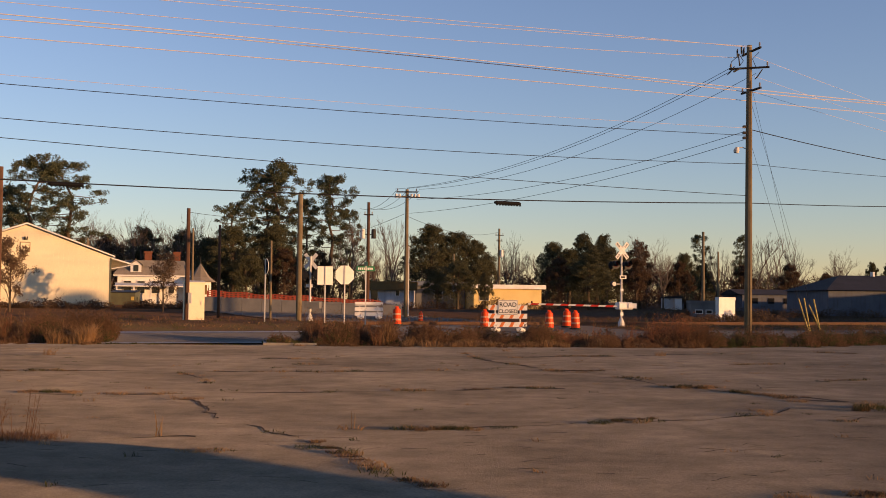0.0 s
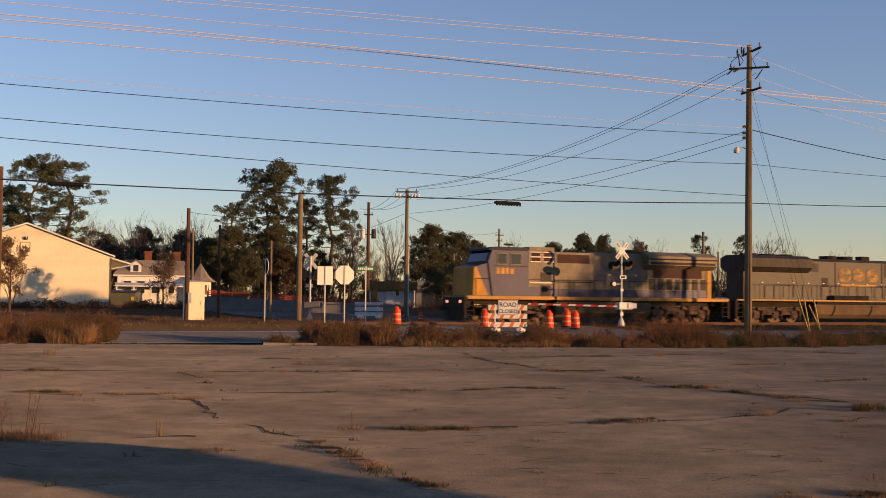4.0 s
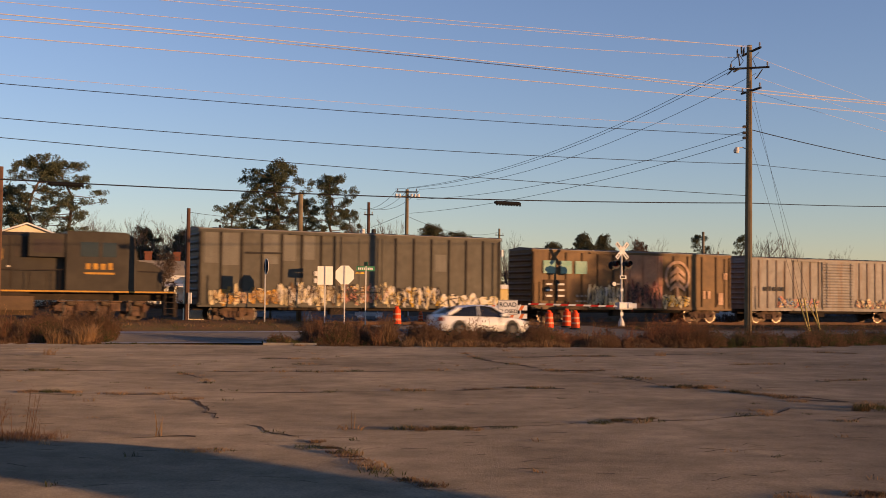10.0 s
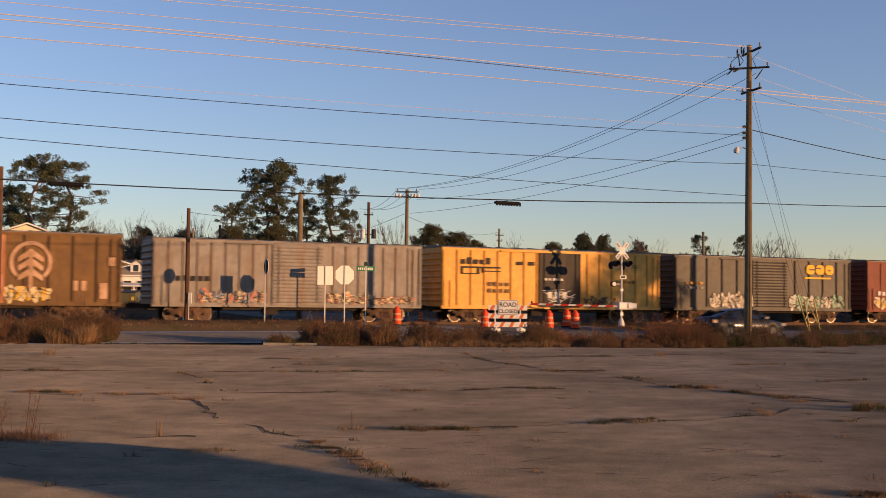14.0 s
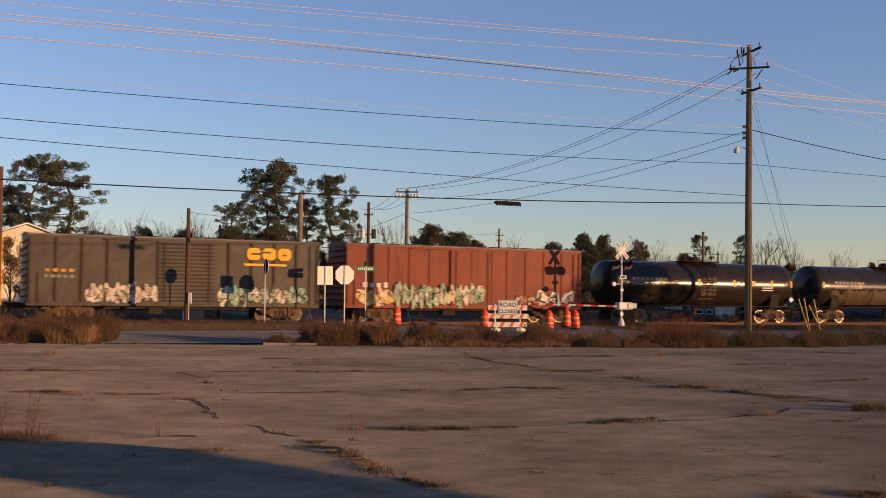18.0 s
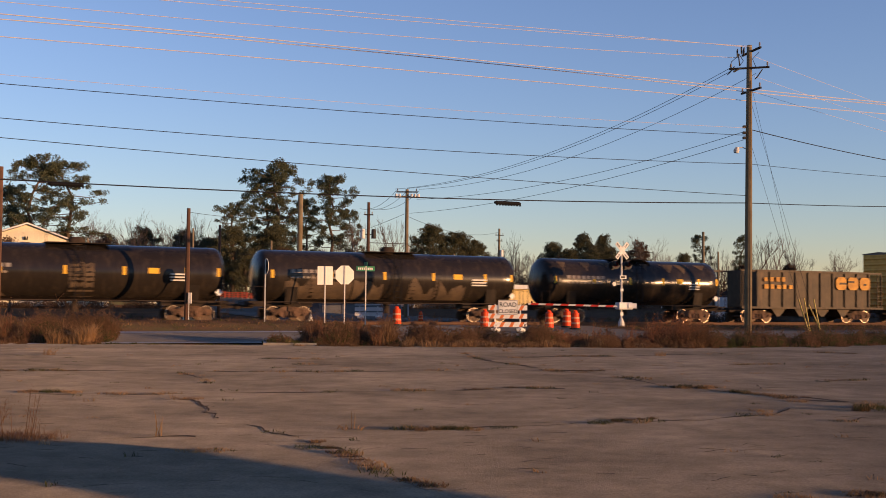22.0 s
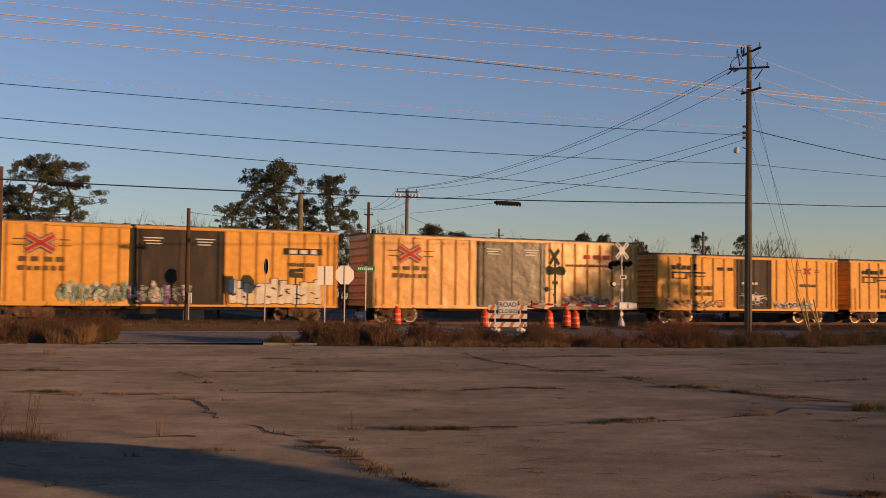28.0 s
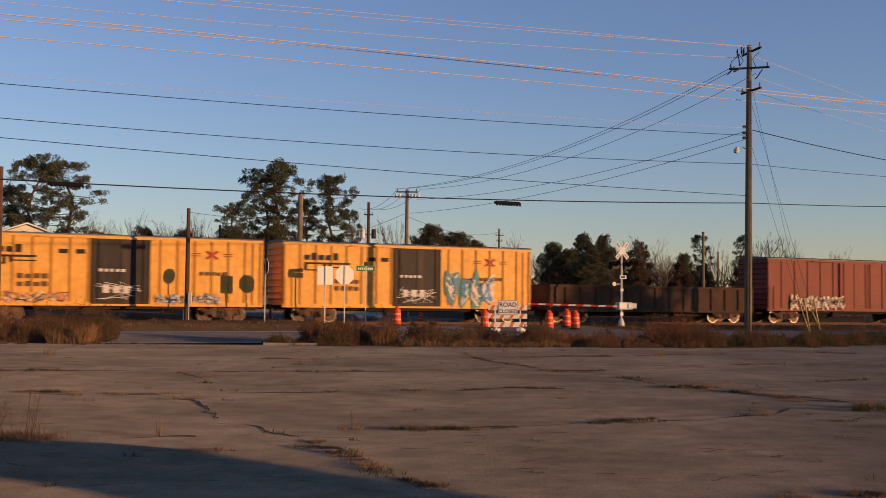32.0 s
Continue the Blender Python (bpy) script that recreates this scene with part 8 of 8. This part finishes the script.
for xa, za, xb, zb2 in ((GR, ZR, GX1 + 0.3, ZE - 0.08), (GR, ZR, GX0 - 0.3, ZE - 0.08)):
    rf.add([(xa, 94.7, za + 0.05), (xb, 94.7, zb2 + 0.05), (xb, 120.4, zb2 + 0.05), (xa, 120.4, za + 0.05), (xa, 94.7, za + 0.17), (xb, 94.7, zb2 + 0.17), (xb, 120.4, zb2 + 0.17), (xa, 120.4, za + 0.17)],
           [(0, 1, 2, 3), (4, 5, 6, 7), (0, 1, 5, 4), (1, 2, 6, 5), (2, 3, 7, 6), (3, 0, 4, 7)])
part("roof", rf, M["trim_white"], B)
pr = part("side_porch", Shape().add([(GX1, 95.0, 4.95), (GX1 + 1.75, 95.0, 4.45), (GX1 + 1.75, 119, 4.45), (GX1, 119, 4.95), (GX1, 95.0, 5.07), (GX1 + 1.75, 95.0, 4.57), (GX1 + 1.75, 119, 4.57), (GX1, 119, 5.07)],
                                [(0, 1, 2, 3), (4, 5, 6, 7), (0, 1, 5, 4), (1, 2, 6, 5), (2, 3, 7, 6), (3, 0, 4, 7)]), M["trim_white"], B)
part("brace", Shape().tube([(GX1, 95.05, 4.1), (GX1 + 1.6, 95.05, 4.42)], 0.04, 6), M["trim_white"], pr)
part("corner_trim", Shape().box(GX1 - 0.12, GX1 + 0.03, 94.97, 95.0, zb, ZE - 0.1), M["green_bin"], B)
win = part("window_frame", Shape().box(-35.13, -34.32, 94.96, 95.0, 5.37, 6.18), M["brown_fascia"], B)
part("pane", Shape().box(-35.07, -34.38, 94.93, 94.95, 5.43, 6.12), M["cream_metal"], win)
part("wall_lamp", Shape().box(-34.92, -34.62, 94.75, 95.0, 4.92, 5.1), M["brown_fascia"], B)
part("vent_pipe", Shape().tube([(-34.75, 94.9, 6.35), (-34.75, 94.8, 6.6)], 0.06, 6).tube([(-34.6, 94.9, 6.35), (-34.55, 94.8, 6.6)], 0.05, 6), M["dark"], B)
rib_me = Shape().extrude_y([(-0.03, 0), (0.03, 0), (0.03, 1), (-0.03, 1)], -0.007, 0.0).mesh("siding_rib", M["cream_metal"])
for i in range(34):
    x = GX0 + 0.4 * i + 0.2
    if x > GX1 - 0.1:
        break
    top = ZE + (ZR - ZE) * (1 - abs(x - GR) / (GX1 - GR)) - 0.1
    part("siding_rib", rib_me, None, B, at=Matrix.Translation((x, 95.0, zb)) @ Matrix.Diagonal((1, 1, top - zb, 1)))

# dumpster
dz = gz(-31, 111)
D = thing("dumpster", Matrix.Translation((-30.9, 110.0, dz)), "dull green steel rubbish skip with a yellow label", "dumpster")
part("bin", Shape().extrude_x([(-0.8, 0.15), (0.8, 0.15), (0.9, 1.5), (-0.9, 1.3)], -1.25, 1.25), M["green_bin"], D)
part("lid", Shape().extrude_x([(-0.95, 1.3), (0.92, 1.5), (0.92, 1.58), (-0.95, 1.38)], -1.28, 1.28), M["black"], D)
part("side_pocket", Shape().box(-1.4, -1.25, -0.4, 0.4, 0.7, 0.95).box(1.25, 1.4, -0.4, 0.4, 0.7, 0.95), M["green_bin"], D)
part("label_plate", Shape().box(0.85, 1.15, -0.9, -0.87, 0.6, 0.95), M["yellow_pvc"], D)

# white house with a hipped roof, dormer, chimneys and a turret
hz = gz(-32, 130)
H_ = thing("white_house", Matrix.Translation((-32.2, 130.0, hz)) @ pose(0, 0, 0, 0, 0, 14), "white wooden house with a grey hipped roof, turret and brick chimneys", "house")
part("wall", Shape().box(-5.0, 3.0, 0, 8, 0, 3.3), M["white"], H_)
part("eaves", Shape().box(-5.45, 3.4, -0.45, 8.4, 3.2, 3.36), M["trim_white"], H_)
part("roof", Shape().add([(-5.5, -0.5, 3.36), (3.5, -0.5, 3.36), (3.5, 8.5, 3.36), (-5.5, 8.5, 3.36), (-4.3, 1.6, 5.1), (2.4, 1.6, 5.1), (2.4, 6.4, 5.1), (-4.3, 6.4, 5.1)], [(0, 1, 5, 4), (1, 2, 6, 5), (2, 3, 7, 6), (3, 0, 4, 7), (4, 5, 6, 7), (3, 2, 1, 0)]), M["roof_grey"], H_)
dm = part("dormer", Shape().extrude_y([(-3.6, 3.6), (-2.4, 3.6), (-2.4, 4.55), (-3.0, 5.0), (-3.6, 4.55)], -0.1, 2.4), M["white"], H_)
part("dormer_roof", Shape().extrude_y([(-3.8, 4.45), (-3.0, 5.06), (-2.2, 4.45), (-2.2, 4.55), (-3.0, 5.16), (-3.8, 4.55)], -0.25, 2.4), M["roof_grey"], dm)
part("pane", Shape().box(-3.28, -2.72, -0.14, -0.1, 3.75, 4.5), M["glass"], dm)
for x, w_ in ((-1.7, 0.42), (1.6, 0.38)):
    ch = part("chimney", Shape().box(x - w_, x + w_, 3.4, 4.1, 4.6, 6.0), M["brick_red"], H_)
    part("chimney_cap", Shape().box(x - w_ - 0.08, x + w_ + 0.08, 3.32, 4.18, 6.0, 6.22), M["brick_red"], ch)
for x in (-3.9, -2.4, -0.8, 0.9):
    wf = part("window_frame", Shape().box(x - 0.5, x + 0.5, -0.06, 0, 1.2, 2.75), M["trim_white"], H_)
    part("pane", Shape().box(x - 0.4, x + 0.4, -0.09, -0.06, 1.3, 2.65), M["glass"], wf)
porch = part("porch_roof", Shape().add([(-5.2, -2.6, 2.0), (2.6, -2.6, 2.0), (2.6, -0.02, 2.35), (-5.2, -0.02, 2.35), (-5.2, -2.6, 2.12), (2.6, -2.6, 2.12), (2.6, -0.02, 2.47), (-5.2, -0.02, 2.47)], [(0, 3, 2, 1), (4, 5, 6, 7), (0, 1, 5, 4), (1, 2, 6, 5), (3, 0, 4, 7), (2, 3, 7, 6)]), M["trim_white"], H_)
for i in range(5):
    part("porch_post", Shape().tube([(-5.0 + 1.85 * i, -2.5, 0), (-5.0 + 1.85 * i, -2.5, 2.02)], 0.09, 8), M["trim_white"], porch)
tw_ = part("turret_wall", Shape().tube([(4.2, -0.6, 0), (4.2, -0.6, 2.7)], 1.25, 8), M["white"], H_)
part("turret_roof", Shape().tube([(4.2, -0.6, 2.65), (4.2, -0.6, 2.72), (4.2, -0.6, 3.2), (4.2, -0.6, 4.0), (4.2, -0.6, 4.75)], [1.75, 1.75, 1.1, 0.55, 0.05], 8), M["roof_grey"], tw_)
part("finial", Shape().tube([(4.2, -0.6, 4.7), (4.2, -0.6, 5.5)], [0.05, 0.02], 6), M["dark"], tw_)
for a in (-130, -90, -50):
    part("turret_window", Shape().box(-0.28, 0.28, -1.2, -1.14, 1.2, 2.3), M["brown_fascia"], tw_, at=Matrix.Translation((4.2, -0.6, 0)) @ pose(0, 0, 0, 0, 0, a + 90))

# concrete barrier with an orange net fence behind it
for i in range(10):
    x = -18.7 + i * 1.62
    zt = 1.85 - 0.055 * i
    zg = gz(x, 92)
    single("concrete_barrier", Shape().box(-0.79, 0.79, -0.2, 0.2, -0.3, zt - zg), M["wall_blue"], Matrix.Translation((x, 92.0, zg)) @ pose(0, 0, 0, 0, 0, 0), "grey concrete barrier panel", "barrier", "barrier panels")
FN = thing("orange_fence", Matrix(), "sagging orange plastic safety fence", "fence")
net = Shape()
for i in range(40):
    xa, xb = -19.5 + i * 0.36, -19.5 + (i + 1) * 0.36
    za, zb3 = 2.35 - 0.017 * i + 0.05 * math.sin(i * 0.9) + 0.04 * math.sin(i * 0.37), 2.35 - 0.017 * (i + 1) + 0.05 * math.sin((i + 1) * 0.9) + 0.04 * math.sin((i + 1) * 0.37)
    for k in range(5):
        net.add([(xa, 93.5, za - 0.16 * k - 0.09), (xb, 93.5, zb3 - 0.16 * k - 0.09), (xb, 93.5, zb3 - 0.16 * k), (xa, 93.5, za - 0.16 * k)], [(0, 1, 2, 3)])
    net.add([(xa, 93.505, za - 0.8), (xa + 0.16, 93.505, za - 0.8), (xa + 0.16, 93.505, za), (xa, 93.505, za)], [(0, 1, 2, 3)])
part("net", net, M["orange_net"], FN)
for i in range(7):
    x = -19.4 + i * 2.35
    part("stake", Shape().tube([(x, 93.55, 0.5), (x, 93.55, 2.6 - 0.12 * i)], 0.03, 5), M["dark"], FN)


# low shops beyond the crossing
def shop(x0, x1, y, top, wall_m, roof_m, label, over=0.4, windows=(), fascia=None, depth=9.0, turn=0.0, fascia_drop=0.42):
    zg = gz((x0 + x1) / 2, y)
    xm = (x0 + x1) / 2
    t = thing("low_shop", Matrix.Translation((xm, y, zg)) @ pose(0, 0, 0, 0, 0, turn) @ Matrix.Translation((-xm, 0, 0)), label, "building", "low shops")
    h = top - zg
    part("wall", Shape().box(x0, x1, 0, depth, -0.3, h - 0.25), wall_m, t)
    part("roof", Shape().box(x0 - over, x1 + over, -over, depth + over, h - 0.25, h), roof_m, t)
    if fascia:
        part("fascia", Shape().box(x0 - over, x1 + over, -over - 0.06, -over, h - fascia_drop, h + 0.05), fascia, t)
    for x, z, w, hh in windows:
        f = part("window_frame", Shape().box(x - w / 2, x + w / 2, -0.05, 0, z, z + hh), M["trim_white"], t)
        part("pane", Shape().box(x - w / 2 + 0.07, x + w / 2 - 0.07, -0.08, -0.05, z + 0.07, z + hh - 0.07), M["glass"], f)
    return t


shop(-8.6, -3.2, 126, 3.75, M["shop_blue"], M["brown_fascia"], "low pale blue shop with a brown fascia", 0.4, ((-5.0, 1.3, 0.5, 0.7), (-7.6, 0.2, 0.9, 1.9)), M["brown_fascia"], fascia_drop=0.95)
shop(-3.1, 2.6, 130, 3.85, M["wall_blue"], M["blue_roof"], "low grey shop with a blue-grey roof", 0.5, ((-0.5, 1.0, 1.0, 1.0), (1.4, 1.0, 1.0, 1.0)), M["blue_roof"])
shop(3.4, 11.4, 128, 3.55, M["yellow_wall"], M["roof_grey"], "low yellow sunlit shop under a flat roof", 0.4, ((4.6, 0.9, 1.2, 1.1),), M["trim_white"], turn=14)
shop(21.25, 23.75, 89.4, 2.24, M["white"], M["trim_white"], "small bright white sunlit shed", 0.03, ((22.3, 0.05, 0.4, 0.5), (23.2, 0.05, 0.4, 0.5)), depth=0.3, turn=46)
shop(22.2, 24.4, 101, 1.98, M["wall_blue"], M["wall_blue"], "low grey shed standing in shade", 0.08, ((22.9, 0.3, 0.7, 0.4), (23.8, 0.3, 0.6, 0.4)), depth=1.5)
shop(33.2, 36.4, 152, 2.1, M["blue_metal"], M["roof_dark"], "low grey shed in shade", 0.15, ((34.4, 0.6, 0.8, 0.6),))
shop(30.0, 30.9, 146, 2.6, M["white"], M["roof_dark"], "narrow white wooden hut", 0.1)

# long warehouses on the right, their walls turned away from the sun
W1 = thing("warehouse", Matrix.Translation((39.6, 116.0, gz(36, 116))), "long blue-grey warehouse with a dark roof", "building", "warehouses")
part("wall", Shape().box(0.0, 18.0, 0, 14, -0.3, 2.7), M["blue_metal"], W1)
part("gable_roof", Shape().add([(-0.4, -0.6, 2.6), (18.4, -0.6, 2.6), (18.4, 14.6, 2.6), (-0.4, 14.6, 2.6), (3.5, 7.0, 4.3), (18.4, 7.0, 4.3)], [(0, 1, 5, 4), (1, 2, 5), (2, 3, 4, 5), (3, 0, 4), (3, 2, 1, 0)]), M["roof_dark"], W1)
part("loading_door", Shape().box(9.2, 11.6, -0.06, 0, 0.2, 2.1), M["white"], W1, "white sunlit door panels")
for x in (7.0, 12.0):
    part("roof_vent", Shape().tube([(x, 6.5, 4.2), (x, 6.5, 4.7)], 0.22, 10), M["white"], W1)
W2 = thing("warehouse", Matrix.Translation((36.6, 138.0, gz(36, 138))), "low old warehouse with a sagging dark roof", "building", "warehouses")
part("wall", Shape().box(0.0, 8.0, 0, 10, -0.3, 2.02), M["blue_metal"], W2)
part("roof", Shape().extrude_x([(-0.4, 2.0), (5, 2.7), (10.4, 2.0)], -0.4, 8.4), M["roof_dark"], W2)
for x in (1.5, 3.5, 5.4):
    wf = part("window_frame", Shape().box(x - 0.4, x + 0.4, -0.05, 0, 0.9, 1.6), M["dark"], W2)
    part("pane", Shape().box(x - 0.32, x + 0.32, -0.08, -0.05, 0.97, 1.53), M["glass"], W2)

# tree outside the view that shades the crossing
shade = tree("shade_oak", lambda: make_round(680, 10.5, 8.2, 105, 0.2), M["leaf"], "large evergreen tree at the side of the lot", 57.5, 50.0, 1.0, 0, 1.0, "evergreen_tree")

# ---- cars on the road ----
ROAD_CARS = []


def sedan(label, paint, s0, v, d, seed):
    c = thing("sedan_car", Matrix(), label, "car", "cars on the road")
    # stations along x: front is +x
    st_ = [(-2.42, 0.55, 0.35, 0.86), (-2.3, 0.78, 0.25, 0.98), (-1.9, 0.86, 0.22, 1.02), (-1.2, 0.9, 0.2, 0.98), (0.0, 0.91, 0.2, 0.95), (0.9, 0.9, 0.2, 0.93), (1.5, 0.88, 0.22, 0.86), (2.05, 0.82, 0.25, 0.76), (2.35, 0.66, 0.3, 0.66), (2.45, 0.5, 0.36, 0.58)]
    b = Shape()
    for x, w, z0_, z1_ in st_:
        zm = (z0_ + z1_) / 2
        for y_, z_ in ((-w * 0.85, z0_), (-w, z0_ + 0.12), (-w * 1.0, zm), (-w * 0.96, z1_ - 0.1), (-w * 0.86, z1_), (0, z1_ + 0.03), (w * 0.86, z1_), (w * 0.96, z1_ - 0.1), (w, zm), (w, z0_ + 0.12), (w * 0.85, z0_)):
            b.v.append((x, y_, z_))
    n = 11
    for i in range(len(st_) - 1):
        for k in range(n):
            b.f.append((i * n + k, (i + 1) * n + k, (i + 1) * n + (k + 1) % n, i * n + (k + 1) % n))
    b.f.append(tuple(range(n)))
    b.f.append(tuple(reversed(range((len(st_) - 1) * n, len(st_) * n))))
    part("body", b, paint, c, smooth=True)
    gl = [(-2.0, 0.72, 0.98, 1.0), (-1.35, 0.68, 0.97, 1.32), (-0.8, 0.65, 0.96, 1.42), (-0.1, 0.64, 0.95, 1.45), (0.4, 0.65, 0.94, 1.40), (1.25, 0.74, 0.9, 0.96)]
    roof, cabin = Shape(), Shape()
    for x, w, z0_, z1_ in gl:
        roof.v += [(x, -w, z1_ - 0.03), (x, -w * 0.8, z1_ + 0.01), (x, 0, z1_ + 0.025), (x, w * 0.8, z1_ + 0.01), (x, w, z1_ - 0.03)]
        cabin.v += [(x, -0.85, z0_ - 0.03), (x, -w + 0.005, z1_ - 0.035), (x, w - 0.005, z1_ - 0.035), (x, 0.85, z0_ - 0.03)]
    for i in range(len(gl) - 1):
        if 0 < i < 4:
            for k in range(4):
                roof.f.append((i * 5 + k, (i + 1) * 5 + k, (i + 1) * 5 + k + 1, i * 5 + k + 1))
        for k in range(3):
            cabin.f.append((i * 4 + k, (i + 1) * 4 + k, (i + 1) * 4 + k + 1, i * 4 + k + 1))
    part("cabin_glass", cabin, M["glass"], c, smooth=True)
    part("roof", roof, paint, c, smooth=True)
    for xa, za, wa, xb, zb4, wb in ((1.25, 0.95, 0.80, 0.4, 1.39, 0.66), (-0.42, 0.95, 0.87, -0.38, 1.43, 0.66), (-1.98, 1.0, 0.80, -1.35, 1.32, 0.70)):
        for sg in (-1, 1):
            part("pillar", Shape().tube([(xa, sg * wa, za), (xb, sg * wb, zb4)], 0.045 if xa != -1.98 else 0.09, 6), paint, c)
    for x in (-1.42, 1.38):
        for sg in (-1, 1):
            w = part("wheel", Shape().tube([(0, sg * -0.1, 0), (0, sg * 0.1, 0)], 0.325, 24), M["tyre"], c)
            w.matrix_parent_inverse = pose(x, sg * 0.82, 0.325)
            part("rim", Shape().tube([(0, sg * 0.1, 0), (0, sg * 0.115, 0)], [0.19, 0.17], 10), M["rim"], w)
            ROAD_WHEELS.append((w, c))
    for sg in (-1, 1):
        part("tail_light", Shape().box(-2.44, -2.2, sg * 0.7 - 0.12, sg * 0.7 + 0.12, 0.72, 0.88), M["signal_red"], c)
        part("headlight", Shape().box(2.12, 2.36, sg * 0.62 - 0.16, sg * 0.62 + 0.16, 0.56, 0.7), M["head_lens"], c)
        part("mirror", Shape().box(0.75, 0.95, sg * 0.98 - 0.1, sg * 0.98 + 0.08, 0.93, 1.05), paint, c)
    for x in (-1.42, 1.38):
        part("wheel_well", Shape().disc_y(x, 0.36, 0.4, -0.905, 0.905, 20), M["black"], c)
    for x in (-0.42, 0.73):
        part("door_seam", Shape().box(x - 0.01, x, -0.918, 0.918, 0.3, 0.89), M["black"], c)
    ROAD_CARS.append((c, s0, v, d))
    return c


ROAD_WHEELS = []
M["tyre"] = mat("tyre_rubber", (0.02, 0.02, 0.02), None, 3, 0.8)
M["rim"] = mat("dull_wheel_cover", (0.1, 0.095, 0.09), None, 3, 0.6, 0.0, bump=0)
M["head_lens"] = mat("clear_lamp_lens", (0.3, 0.3, 0.29), None, 3, 0.1, bump=0, spec=0.7)
M["car_white"] = mat("white_car_paint", (0.72, 0.70, 0.66), None, 1.5, 0.3, bump=0, coat=0.6, fine=0)
M["car_dark"] = mat("dark_grey_car_paint", (0.022, 0.02, 0.02), None, 1.5, 0.35, 0.0, bump=0, coat=0.3, fine=0)
sedan("white saloon car driving along the road", M["car_white"], -17.76 - 13.8 * 9.0, 13.8, -12.2, 1)
sedan("dark grey saloon car driving along the road", M["car_dark"], -16.26 - 13.6 * 12.0, 13.6, -13.4, 2)


# ---- what moves ----
RUN = [(0.0, 676.0), (3.0, -135.0), (6.5, -1081.0), (10.5, -2163.0), (14.0, -3112.0), (18.0, -4196.0), (21.5, -5147.0), (25.5, -6268.0), (29.0, -7240.0), (32.0, -8099.0)]


def run_at(t):
    """The train's place along the track, in metres, between the marks of RUN."""
    for (ta, qa), (tb, qb) in zip(RUN, RUN[1:]):
        if t <= tb:
            break
    return (qa + (qb - qa) * (t - ta) / (tb - ta)) / SCALE_Q


def motions():
    for car, mid in TRAIN:
        rows = []
        for t, q in RUN:
            p = at_track(q / SCALE_Q + mid, CENTRE, RAIL_TOP)
            rows.append((t, Matrix.Translation(p) @ pose(0, 0, 0, 0, 0, TRACK_TURN)))
        walk(car, rows)
    for car, s0, v, d in ROAD_CARS:
        rows = []
        for t in (0.0, 8.0, 16.0, 24.0, 32.0):
            s = s0 + v * t
            rows.append((t, Matrix.Translation(at_track(s, d, ground_z(0, d) + 0.035)) @ pose(0, 0, 0, 0, 0, TRACK_TURN)))
        walk(car, rows)
    # rolling wheels: those of one size and vehicle turn alike, about their own axles
    ticks = [i / 30 for i in range(961)]
    for size in (1.0, 1.14):
        same = [w for w, k in SPIN if k == size]
        roll(same, [(t, pose(0, 0, 0, 0, math.degrees(run_at(t) / 0.44 / size) % 360, 0)) for t in ticks])
    for car, s0, v, d in ROAD_CARS:
        roll([w for w, c in ROAD_WHEELS if c == car], [(t, pose(0, 0, 0, 0, math.degrees(v / 0.325 * t) % 360, 0)) for t in ticks])


def roll(wheels, rows):
    walk(wheels[0], rows)
    keys = wheels[0].animation_data
    for w in wheels[1:]:
        w.rotation_mode = "QUATERNION"
        w.animation_data_create()
        w.animation_data.action = keys.action
        w.animation_data.action_slot = keys.action_slot


motions()
